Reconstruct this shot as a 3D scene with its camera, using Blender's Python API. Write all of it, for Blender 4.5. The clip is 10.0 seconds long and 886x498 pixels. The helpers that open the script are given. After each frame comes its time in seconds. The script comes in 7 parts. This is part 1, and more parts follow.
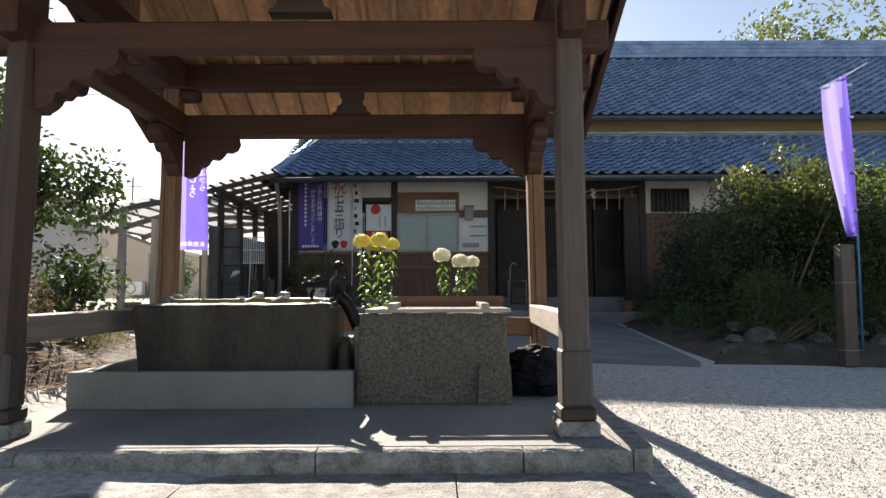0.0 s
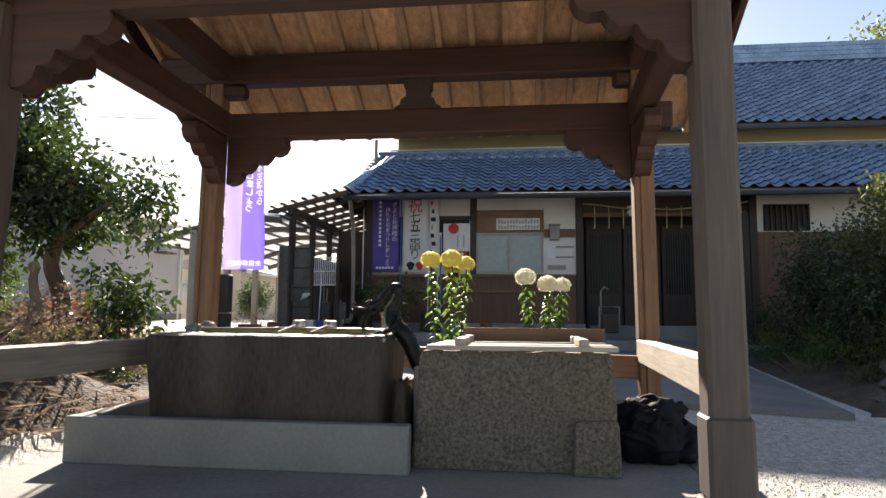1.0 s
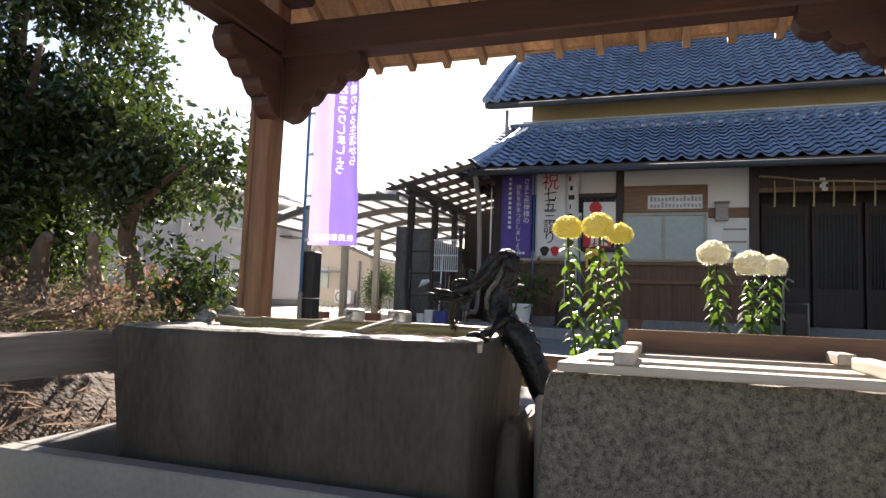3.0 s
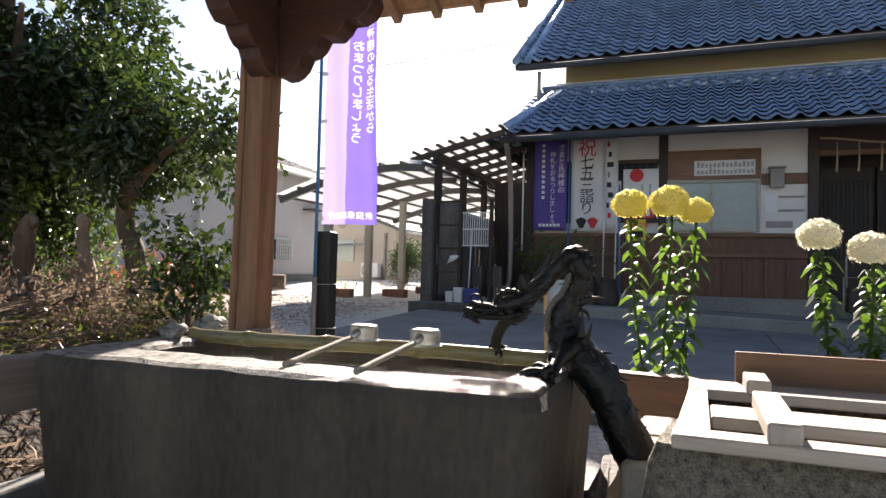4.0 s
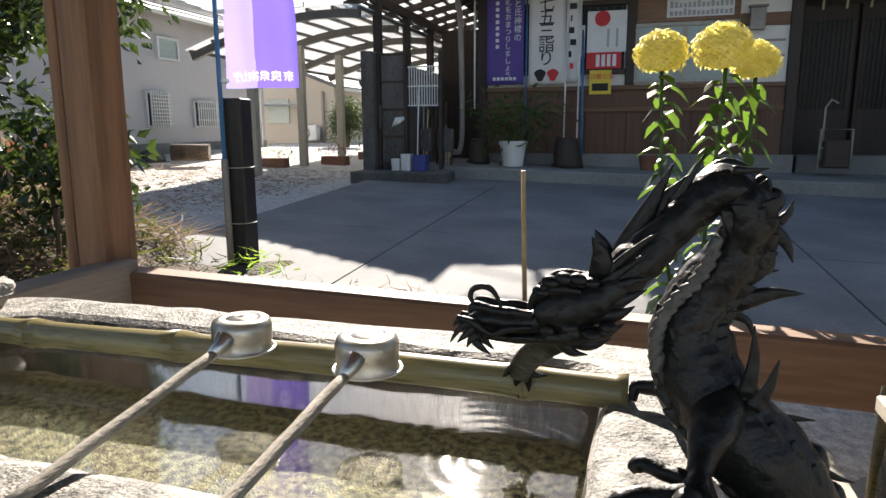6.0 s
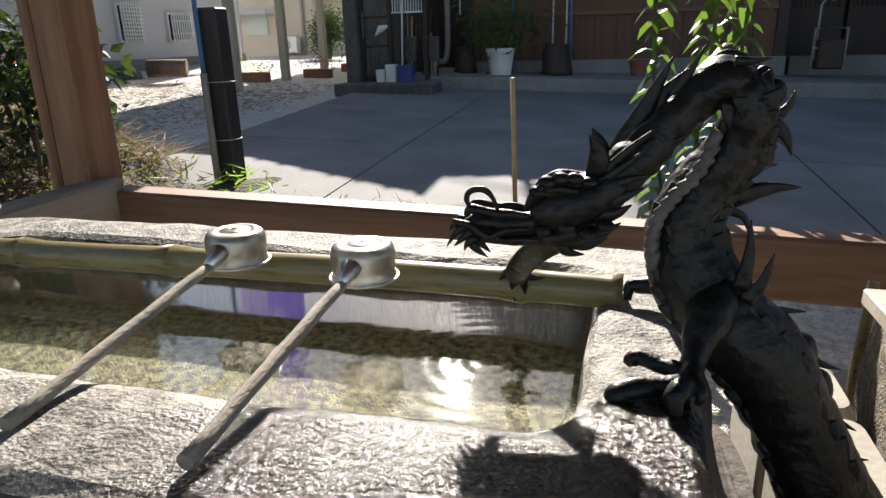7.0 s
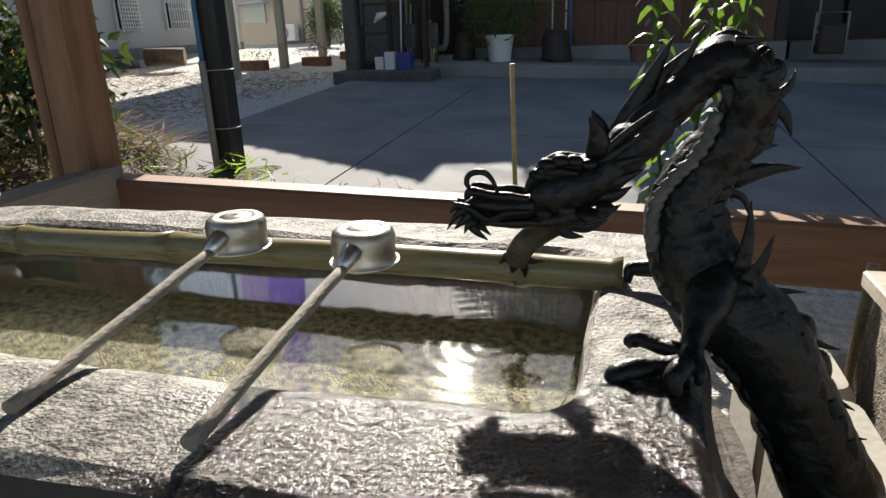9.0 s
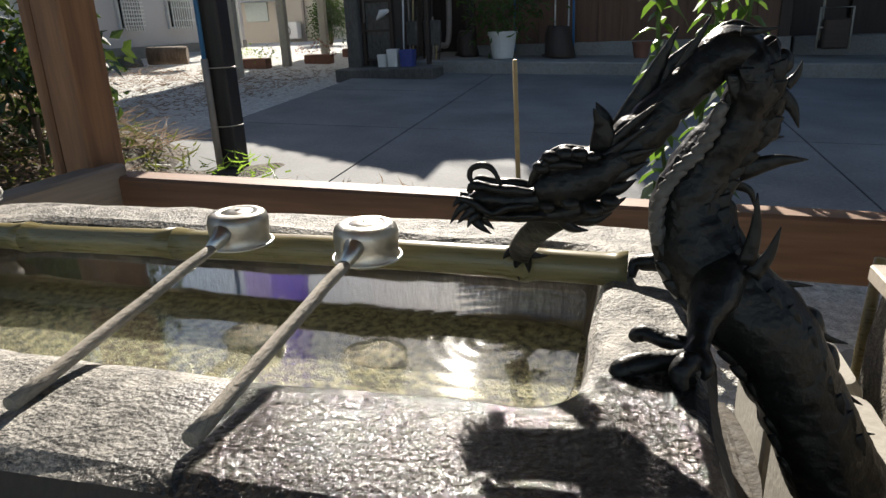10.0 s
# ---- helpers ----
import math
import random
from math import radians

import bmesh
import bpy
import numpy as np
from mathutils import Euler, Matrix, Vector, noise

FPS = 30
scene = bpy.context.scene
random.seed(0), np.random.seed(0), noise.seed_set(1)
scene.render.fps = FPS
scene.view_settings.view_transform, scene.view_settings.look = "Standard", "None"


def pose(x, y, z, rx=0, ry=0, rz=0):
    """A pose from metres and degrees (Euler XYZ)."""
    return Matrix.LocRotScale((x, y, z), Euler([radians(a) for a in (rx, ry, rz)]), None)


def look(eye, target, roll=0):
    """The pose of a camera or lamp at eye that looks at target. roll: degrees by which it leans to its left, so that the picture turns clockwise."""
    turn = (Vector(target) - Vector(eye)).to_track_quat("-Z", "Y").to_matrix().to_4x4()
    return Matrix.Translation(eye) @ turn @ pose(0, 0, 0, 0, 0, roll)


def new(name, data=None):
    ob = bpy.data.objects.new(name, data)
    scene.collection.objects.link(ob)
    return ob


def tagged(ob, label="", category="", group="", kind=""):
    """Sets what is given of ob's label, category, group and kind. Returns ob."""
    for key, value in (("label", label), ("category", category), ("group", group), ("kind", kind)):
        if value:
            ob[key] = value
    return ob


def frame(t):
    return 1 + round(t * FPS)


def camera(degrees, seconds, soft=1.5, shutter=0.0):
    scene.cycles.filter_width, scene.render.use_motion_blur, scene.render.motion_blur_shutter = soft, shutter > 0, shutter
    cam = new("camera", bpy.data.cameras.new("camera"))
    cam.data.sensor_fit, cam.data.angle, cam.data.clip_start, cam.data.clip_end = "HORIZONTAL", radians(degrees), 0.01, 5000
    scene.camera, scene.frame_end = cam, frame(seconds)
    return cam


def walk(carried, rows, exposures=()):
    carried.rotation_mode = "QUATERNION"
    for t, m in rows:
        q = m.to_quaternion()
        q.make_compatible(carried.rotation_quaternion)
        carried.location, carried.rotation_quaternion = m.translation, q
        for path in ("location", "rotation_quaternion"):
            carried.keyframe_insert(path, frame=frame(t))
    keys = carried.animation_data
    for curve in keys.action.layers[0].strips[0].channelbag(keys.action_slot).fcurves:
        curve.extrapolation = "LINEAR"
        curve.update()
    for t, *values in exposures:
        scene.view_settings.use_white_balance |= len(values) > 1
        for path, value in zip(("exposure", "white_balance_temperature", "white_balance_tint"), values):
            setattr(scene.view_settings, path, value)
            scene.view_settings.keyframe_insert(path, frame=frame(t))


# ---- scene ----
cam = camera(68.2, 10.0)
PATH = [
    (0, (0.238, 0.319, 1.055), (0.245, 2.315, 1.186), -0.3),
    (0.5, (0.283, 0.771, 1.092), (0.089, 2.757, 1.228), 0.4),
    (1, (0.231, 1.311, 1.094), (-0.012, 3.285, 1.296), 0.5),
    (1.5, (0.21, 1.786, 1.07), (-0.141, 3.744, 1.274), 1.0),
    (2, (0.184, 2.158, 1.115), (-0.334, 4.083, 1.28), 2.2),
    (2.5, (0.065, 2.572, 1.101), (-0.464, 4.491, 1.295), 2.1),
    (3, (0.017, 2.865, 1.087), (-0.631, 4.749, 1.256), 2.0),
    (3.2, (-0.02, 3.024, 1.088), (-0.729, 4.887, 1.252), 2.0),
    (4.5, (-0.364, 3.708, 1.266), (-1.093, 5.57, 1.288), 1.1),
    (5, (-0.482, 4.039, 1.246), (-1.204, 5.904, 1.247), 0.3),
    (5.5, (-0.539, 4.281, 1.332), (-1.223, 6.152, 1.149), -0.1),
    (6, (-0.577, 4.336, 1.312), (-1.135, 6.223, 0.951), -0.3),
    (6.2, (-0.578, 4.337, 1.31), (-1.117, 6.212, 0.87), -0.3),
    (7.3, (-0.586, 4.338, 1.297), (-1.09, 6.165, 0.66), -2.0),
    (7.5, (-0.586, 4.338, 1.296), (-1.09, 6.163, 0.651), -2.2),
    (8, (-0.586, 4.337, 1.296), (-1.09, 6.159, 0.643), -2.2),
    (8.5, (-0.586, 4.334, 1.294), (-1.092, 6.158, 0.647), -2.0),
    (9, (-0.584, 4.335, 1.296), (-1.096, 6.157, 0.647), -2.0),
    (9.5, (-0.585, 4.338, 1.292), (-1.101, 6.157, 0.643), -2.2),
    (10, (-0.585, 4.339, 1.291), (-1.106, 6.155, 0.636), -2.3),
]
EXPOSURES = [(0.0, 1.4, 7000, 13), (1.5, 1.75, 7300, 16), (3.0, 1.87, 7200, 18), (4.5, 1.65, 6950, 16), (5.5, 1.67, 6900, 13), (6.2, 1.65, 6850, 12), (7.4, 1.24, 6750, 11), (8.5, 1.17, 6750, 10), (10.0, 1.15, 6750, 10)]
walk(cam, [(t, look(eye, target, roll)) for t, eye, target, roll in PATH], EXPOSURES)
# ---- light ----
SUN_EL, SUN_AZ = radians(29.9), radians(-14.8)
world = bpy.data.worlds.new("sky")
scene.world = world
world.use_nodes = True
wn = world.node_tree
sky = wn.nodes.new("ShaderNodeTexSky")
sky.sky_type, sky.sun_disc = "NISHITA", False
sky.sun_elevation, sky.sun_rotation = SUN_EL, SUN_AZ
sky.dust_density = 0.6
wn.links.new(sky.outputs[0], wn.nodes["Background"].inputs[0])
wn.nodes["Background"].inputs[1].default_value = 0.063
sun_data = bpy.data.lights.new("sun", "SUN")
sun_data.energy, sun_data.angle, sun_data.color = 5.0, radians(0.5), (1.0, 0.95, 0.87)
to_sun = Vector((math.sin(SUN_AZ) * math.cos(SUN_EL), math.cos(SUN_AZ) * math.cos(SUN_EL), math.sin(SUN_EL)))
sun = new("sun", sun_data)
sun.matrix_world = look(to_sun * 60, (0, 0, 0))


# ---- materials ----
def material(name, dark, light, rough=0.7, scale=4.0, fine=60.0, bump=0.2, stretch=(1, 1, 1), metal=0.0, spread=0.5,
             bump_scale=None, coat=0.0, vary=0.0, translucent=None, spec=0.5, depth=0.004):
    """Two colours mixed by a broad and a fine noise, with fine relief; vary shifts each object's brightness."""
    m = bpy.data.materials.new(name)
    m.use_nodes = True
    nt = m.node_tree
    n, l = nt.nodes, nt.links
    b = n["Principled BSDF"]
    tc = n.new("ShaderNodeTexCoord")
    mp = n.new("ShaderNodeMapping")
    mp.inputs["Scale"].default_value = stretch
    l.new(tc.outputs["Object"], mp.inputs[0])
    a = n.new("ShaderNodeTexNoise")
    a.inputs["Scale"].default_value, a.inputs["Detail"].default_value = scale, 5
    f = n.new("ShaderNodeTexNoise")
    f.inputs["Scale"].default_value, f.inputs["Detail"].default_value = fine, 3
    l.new(mp.outputs[0], a.inputs[0])
    l.new(mp.outputs[0], f.inputs[0])
    mx = n.new("ShaderNodeMix")
    mx.inputs[0].default_value = 0.4
    l.new(a.outputs[0], mx.inputs[2])
    l.new(f.outputs[0], mx.inputs[3])
    r = n.new("ShaderNodeValToRGB")
    r.color_ramp.elements[0].position, r.color_ramp.elements[1].position = 0.5 - spread / 2.6, 0.5 + spread / 2.6
    r.color_ramp.elements[0].color, r.color_ramp.elements[1].color = (*dark, 1), (*light, 1)
    l.new(mx.outputs[0], r.inputs[0])
    out = r.outputs[0]
    if vary:
        oi = n.new("ShaderNodeObjectInfo")
        hs = n.new("ShaderNodeHueSaturation")
        mr = n.new("ShaderNodeMapRange")
        mr.inputs[3].default_value, mr.inputs[4].default_value = 1 - vary, 1 + vary
        l.new(oi.outputs["Random"], mr.inputs[0])
        l.new(mr.outputs[0], hs.inputs["Value"])
        l.new(out, hs.inputs["Color"])
        out = hs.outputs[0]
    l.new(out, b.inputs["Base Color"])
    b.inputs["Metallic"].default_value = metal
    b.inputs["Specular IOR Level"].default_value = spec
    rr = n.new("ShaderNodeMapRange")
    rr.inputs[3].default_value, rr.inputs[4].default_value = max(0.03, rough - 0.12), min(1, rough + 0.12)
    l.new(f.outputs[0], rr.inputs[0])
    l.new(rr.outputs[0], b.inputs["Roughness"])
    if coat:
        b.inputs["Coat Weight"].default_value, b.inputs["Coat Roughness"].default_value = coat, 0.15
    if bump:
        bp = n.new("ShaderNodeBump")
        bp.inputs["Strength"].default_value, bp.inputs["Distance"].default_value = bump, depth
        src = f
        if bump_scale:
            src = n.new("ShaderNodeTexNoise")
            src.inputs["Scale"].default_value, src.inputs["Detail"].default_value = bump_scale, 6
            l.new(mp.outputs[0], src.inputs[0])
        l.new(src.outputs[0], bp.inputs["Height"])
        l.new(bp.outputs[0], b.inputs["Normal"])
    if translucent:
        t = n.new("ShaderNodeBsdfTranslucent")
        t.inputs[0].default_value = (*translucent[1], 1)
        ms = n.new("ShaderNodeMixShader")
        ms.inputs[0].default_value = translucent[0]
        l.new(b.outputs[0], ms.inputs[1])
        l.new(t.outputs[0], ms.inputs[2])
        l.new(ms.outputs[0], n["Material Output"].inputs[0])
    return m


def wood(name, dark, light, axis, rough=0.65, vary=0.08, bump=0.25):
    s = [14, 14, 14]
    s["xyz".index(axis)] = 0.9
    return material(name, dark, light, rough, 1.6, 7.0, bump, tuple(s), vary=vary, spread=0.6)


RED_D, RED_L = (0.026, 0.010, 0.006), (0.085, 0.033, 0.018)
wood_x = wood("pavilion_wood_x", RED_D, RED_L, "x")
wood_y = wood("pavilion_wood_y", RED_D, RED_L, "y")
# upright timber made lighter than the beams: bounce light put into its colour
wood_z = wood("bounce_lit_wood_z", (0.10, 0.047, 0.024), (0.30, 0.155, 0.078), "z", bump=0.5)
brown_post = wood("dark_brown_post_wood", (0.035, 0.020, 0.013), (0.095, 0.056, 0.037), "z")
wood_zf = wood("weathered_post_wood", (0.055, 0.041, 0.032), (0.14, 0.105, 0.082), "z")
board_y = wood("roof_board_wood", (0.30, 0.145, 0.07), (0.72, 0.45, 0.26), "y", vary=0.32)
raf_y = wood("rafter_wood", (0.25, 0.14, 0.08), (0.46, 0.29, 0.17), "y", vary=0.15)
pale_x = wood("pale_plank_x", (0.30, 0.25, 0.20), (0.55, 0.49, 0.41), "x", vary=0.1)
pale_y = wood("pale_plank_y", (0.30, 0.25, 0.20), (0.55, 0.49, 0.41), "y", vary=0.1)
dark_x = wood("dark_old_wood_x", (0.03, 0.02, 0.015), (0.075, 0.05, 0.036), "x")
dark_z = wood("dark_old_wood_z", (0.02, 0.013, 0.01), (0.055, 0.036, 0.026), "z")
brown_z = wood("brown_panel_wood", (0.085, 0.042, 0.024), (0.17, 0.088, 0.05), "z", vary=0.1)
brown_x = wood("brown_rail_wood", (0.10, 0.05, 0.028), (0.21, 0.11, 0.06), "x")
grey_y = wood("grey_rail_wood_y", (0.16, 0.13, 0.105), (0.34, 0.28, 0.23), "y")
concrete = material("smooth_concrete", (0.15, 0.145, 0.135), (0.32, 0.31, 0.29), 0.85, 1.3, 40, 0.15)
slab_mat = material("yard_concrete", (0.095, 0.097, 0.10), (0.235, 0.235, 0.23), 0.85, 1.6, 60, 0.25, vary=0.05)
kerb_mat = material("painted_render", (0.175, 0.172, 0.155), (0.27, 0.265, 0.245), 0.8, 2.0, 50, 0.1)
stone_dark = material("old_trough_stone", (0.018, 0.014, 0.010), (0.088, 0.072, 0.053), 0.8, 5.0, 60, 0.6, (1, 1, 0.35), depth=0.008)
stone_block = material("lichen_block_stone", (0.05, 0.042, 0.031), (0.30, 0.265, 0.205), 0.85, 60, 240, 1.0, depth=0.010, spread=0.44)
stone_edge = material("step_stone", (0.10, 0.094, 0.082), (0.42, 0.40, 0.36), 0.85, 14, 70, 0.9, depth=0.012)
gravel_mat = material("gravel", (0.26, 0.25, 0.23), (0.82, 0.80, 0.75), 0.9, 24, 110, 1.0, depth=0.02, spread=0.5)
filler_mat = material("pale_rendered_stone", (0.27, 0.25, 0.215), (0.42, 0.395, 0.345), 0.85, 5, 90, 0.3)
soil_mat = material("dry_soil", (0.03, 0.023, 0.016), (0.12, 0.09, 0.06), 0.95, 3, 30, 1.0, depth=0.03)
plaster = material("white_plaster", (0.62, 0.60, 0.55), (0.74, 0.72, 0.67), 0.9, 1.5, 40, 0.06)
yellow_plaster = material("ochre_plaster", (0.30, 0.24, 0.12), (0.38, 0.31, 0.16), 0.9, 1.0, 40, 0.08)
tile_mat = material("blue_grey_roof_tile", (0.085, 0.14, 0.25), (0.28, 0.39, 0.57), 0.27, 2.5, 30, 0.05, vary=0.18)
tile_far = material("blue_grey_roof_tile_far", (0.085, 0.14, 0.25), (0.28, 0.39, 0.57), 0.27, 2.5, 30, 0.05)
tile_under = material("roof_bedding", (0.03, 0.033, 0.04), (0.06, 0.065, 0.075), 0.8)


# ---- mesh helpers ----
def origin_of(ob):
    v = Vector()
    while ob:
        v += ob.location
        ob = ob.parent
    return v


def thing(name, label, category, at=(0, 0, 0), group="", kind=""):
    ob = new(name)
    ob.location = at
    ob.empty_display_size = 0.1
    return tagged(ob, label, category, group, kind)


def part(name, bm, mat, parent, label="", smooth=False):
    """Links a bmesh, built in world places, as one mesh under a thing or a part."""
    if parent is not None:
        bmesh.ops.translate(bm, verts=bm.verts, vec=-origin_of(parent))
    bmesh.ops.recalc_face_normals(bm, faces=bm.faces)
    me = bpy.data.meshes.new(name)
    if smooth:
        for f in bm.faces:
            f.smooth = True
    bm.to_mesh(me)
    bm.free()
    me.materials.append(mat)
    ob = new(name, me)
    if parent is not None:
        ob.parent = parent
    if label:
        ob["label"] = label
    return ob


def solid(name, bm, mat, label, category, kind="", group="", smooth=False):
    """A thing that is one mesh, with its origin at its base."""
    lo = [min(v.co[i] for v in bm.verts) for i in range(3)]
    hi = [max(v.co[i] for v in bm.verts) for i in range(3)]
    c = Vector(((lo[0] + hi[0]) / 2, (lo[1] + hi[1]) / 2, lo[2]))
    bmesh.ops.translate(bm, verts=bm.verts, vec=-c)
    ob = part(name, bm, mat, None, smooth=smooth)
    ob.location = c
    return tagged(ob, label, category, group, kind)


def box(bm, x0, x1, y0, y1, z0, z1, bev=0.0, m=None):
    g = bmesh.ops.create_cube(bm, size=1)["verts"]
    for v in g:
        v.co = Vector(((x0 + x1) / 2 + v.co.x * (x1 - x0), (y0 + y1) / 2 + v.co.y * (y1 - y0), (z0 + z1) / 2 + v.co.z * (z1 - z0)))
    if bev:
        es = list({e for v in g for e in v.link_edges})
        r = bmesh.ops.bevel(bm, geom=es, offset=bev, segments=1, affect="EDGES", profile=0.5)
        g = list({v for f in r["faces"] for v in f.verts} | {v for v in g if v.is_valid})
    if m is not None:
        bmesh.ops.transform(bm, matrix=m, verts=g)
    return g


def bar(bm, p0, p1, w, h, bev=0.006):
    """A squared timber from p0 to p1 (its axis), w across and h high."""
    p0, p1 = Vector(p0), Vector(p1)
    d = (p1 - p0)
    y = d.normalized()
    x = y.cross(Vector((0, 0, 1)))
    x = Vector((1, 0, 0)) if x.length < 1e-4 else x.normalized()
    z = x.cross(y)
    m = Matrix((x, y, z)).transposed().to_4x4()
    m.translation = p0
    return box(bm, -w / 2, w / 2, 0, d.length, -h / 2, h / 2, bev, m)


def tube(bm, pts, radii, seg=10, caps=True, squash=1.0):
    """A round rod through points, with a radius at each."""
    pts = [Vector(p) for p in pts]
    if not hasattr(radii, "__len__"):
        radii = [radii] * len(pts)
    rings, ref = [], None
    for i, p in enumerate(pts):
        d = (pts[min(i + 1, len(pts) - 1)] - pts[max(i - 1, 0)]).normalized()
        if ref is None:
            ref = d.cross(Vector((0, 0, 1)) if abs(d.z) < 0.9 else Vector((0, 1, 0))).normalized()
        ref = (ref - d * ref.dot(d)).normalized()
        o = d.cross(ref)
        rings.append([bm.verts.new(p + (ref * math.cos(a) + o * math.sin(a) * squash) * radii[i]) for a in (2 * math.pi * k / seg for k in range(seg))])
    for a, b in zip(rings, rings[1:]):
        for k in range(seg):
            bm.faces.new((a[k], a[(k + 1) % seg], b[(k + 1) % seg], b[k])).smooth = True
    if caps:
        bm.faces.new(rings[0][::-1])
        bm.faces.new(rings[-1])
    return rings


def prism(bm, outline, place, depth):
    """A board: an outline of (u, v) pairs, laid by place(u, v, w), from w = 0 to depth."""
    a = [bm.verts.new(place(u, v, 0)) for u, v in outline]
    b = [bm.verts.new(place(u, v, depth)) for u, v in outline]
    n = len(outline)
    bm.faces.new(a)
    bm.faces.new(b[::-1])
    for i in range(n):
        bm.faces.new((a[i], a[(i + 1) % n], b[(i + 1) % n], b[i]))


def smooth_path(ctrl, n=8):
    """Points of a smooth curve through control points (Catmull-Rom)."""
    c = [Vector(p) for p in ctrl]
    c = [c[0] * 2 - c[1]] + c + [c[-1] * 2 - c[-2]]
    out = []
    for i in range(1, len(c) - 2):
        for k in range(n):
            t = k / n
            a, b, d, e = c[i - 1], c[i], c[i + 1], c[i + 2]
            out.append(0.5 * ((2 * b) + (d - a) * t + (2 * a - 5 * b + 4 * d - e) * t * t + (3 * b - a - 3 * d + e) * t ** 3))
    return out + [c[-2]]


def leaf_material(name, dark, light, glow, amount=0.4, rough=0.35):
    return material(name, dark, light, rough, 2.5, 25, 0.0, translucent=(amount, glow), spread=0.7)


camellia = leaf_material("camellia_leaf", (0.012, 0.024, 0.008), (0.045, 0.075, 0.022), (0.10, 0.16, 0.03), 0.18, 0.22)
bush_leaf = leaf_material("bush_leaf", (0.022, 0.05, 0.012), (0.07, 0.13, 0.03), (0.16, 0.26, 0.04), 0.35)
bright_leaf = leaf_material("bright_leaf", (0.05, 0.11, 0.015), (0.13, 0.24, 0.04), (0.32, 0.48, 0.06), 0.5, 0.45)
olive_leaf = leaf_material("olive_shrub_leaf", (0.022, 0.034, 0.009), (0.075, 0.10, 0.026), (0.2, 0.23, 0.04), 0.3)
red_leaf = leaf_material("red_leaf", (0.11, 0.03, 0.018), (0.24, 0.09, 0.045), (0.36, 0.11, 0.05), 0.4)
dry_leaf = leaf_material("dry_stalk", (0.13, 0.09, 0.065), (0.38, 0.285, 0.215), (0.36, 0.26, 0.18), 0.3, 0.8)
mum_leaf = leaf_material("chrysanthemum_leaf", (0.016, 0.038, 0.012), (0.05, 0.09, 0.03), (0.20, 0.36, 0.04), 0.30, 0.42)
yellow_petal = material("yellow_petal", (0.80, 0.70, 0.12), (0.94, 0.90, 0.42), 0.6, 20, 80, 0.0, translucent=(0.45, (0.97, 0.90, 0.30)))
white_petal = material("cream_petal", (0.84, 0.82, 0.70), (0.94, 0.93, 0.86), 0.6, 20, 80, 0.0, translucent=(0.55, (0.95, 0.93, 0.78)))
bark = material("bark", (0.06, 0.038, 0.024), (0.2, 0.135, 0.09), 0.9, 6, 30, 0.8, (1, 1, 0.25), depth=0.02)
pale_bark = material("weathered_stump", (0.14, 0.09, 0.06), (0.38, 0.28, 0.20), 0.9, 8, 50, 0.6, (1, 1, 0.3), depth=0.01)
rail_x = wood("rail_wood", (0.12, 0.062, 0.034), (0.30, 0.17, 0.10), "x")
moss_mat = material("algae_stone", (0.016, 0.015, 0.007), (0.22, 0.20, 0.105), 0.8, 75, 260, 0.9, spread=0.22, depth=0.008)
# belly plates: wear plus the sun and bounce light on them, both in the colour
worn_lit_bronze = material("worn_lit_bronze", (0.035, 0.033, 0.03), (0.16, 0.15, 0.135), 0.55, 30, 90, 0.4)
bronze = material("dark_bronze", (0.003, 0.003, 0.003), (0.017, 0.0165, 0.0145), 0.42, 22, 90, 0.6, metal=0.15, depth=0.004, spec=0.35)
nb_ = bronze.node_tree
vor = nb_.nodes.new("ShaderNodeTexVoronoi")
vor.inputs["Scale"].default_value = 95
tcb = nb_.nodes.new("ShaderNodeTexCoord")
nb_.links.new(tcb.outputs["Object"], vor.inputs["Vector"])
bmp = nb_.nodes.new("ShaderNodeBump")
bmp.inputs["Strength"].default_value, bmp.inputs["Distance"].default_value = 0.22, 0.003
nb_.links.new(vor.outputs["Distance"], bmp.inputs["Height"])
old_bump = [n for n in nb_.nodes if n.type == "BUMP" and n != bmp][0]
nb_.links.new(old_bump.outputs[0], bmp.inputs["Normal"])
nb_.links.new(bmp.outputs[0], nb_.nodes["Principled BSDF"].inputs["Normal"])
aluminium = material("dented_aluminium", (0.50, 0.485, 0.45), (0.80, 0.78, 0.73), 0.38, 20, 60, 0.35, metal=1.0, bump_scale=28)
bamboo_mat = material("old_bamboo", (0.14, 0.115, 0.05), (0.31, 0.26, 0.125), 0.3, 2.0, 25, 0.05, (0.6, 8, 8))
stick_mat = material("pale_cane", (0.36, 0.25, 0.11), (0.55, 0.41, 0.2), 0.5, 3, 40, 0.1)
handle_mat = material("grey_old_handle", (0.13, 0.11, 0.085), (0.36, 0.32, 0.265), 0.8, 14, 120, 0.6, (3, 1, 3))
rock_mat = material("garden_rock", (0.035, 0.034, 0.028), (0.19, 0.18, 0.155), 0.9, 4, 40, 0.8, depth=0.02)
black_cloth = material("black_nylon", (0.004, 0.004, 0.006), (0.013, 0.013, 0.017), 0.75, 8, 200, 0.3, spec=0.2)
black_paint = material("black_stained_wood", (0.012, 0.010, 0.010), (0.035, 0.03, 0.028), 0.6, 5, 40, 0.3, (10, 10, 1))
blue_pole = material("blue_plastic_pole", (0.03, 0.13, 0.30), (0.05, 0.20, 0.42), 0.35, 3, 30, 0.0)
white_plastic = material("white_plastic", (0.65, 0.65, 0.63), (0.78, 0.78, 0.76), 0.45, 3, 30, 0.0)
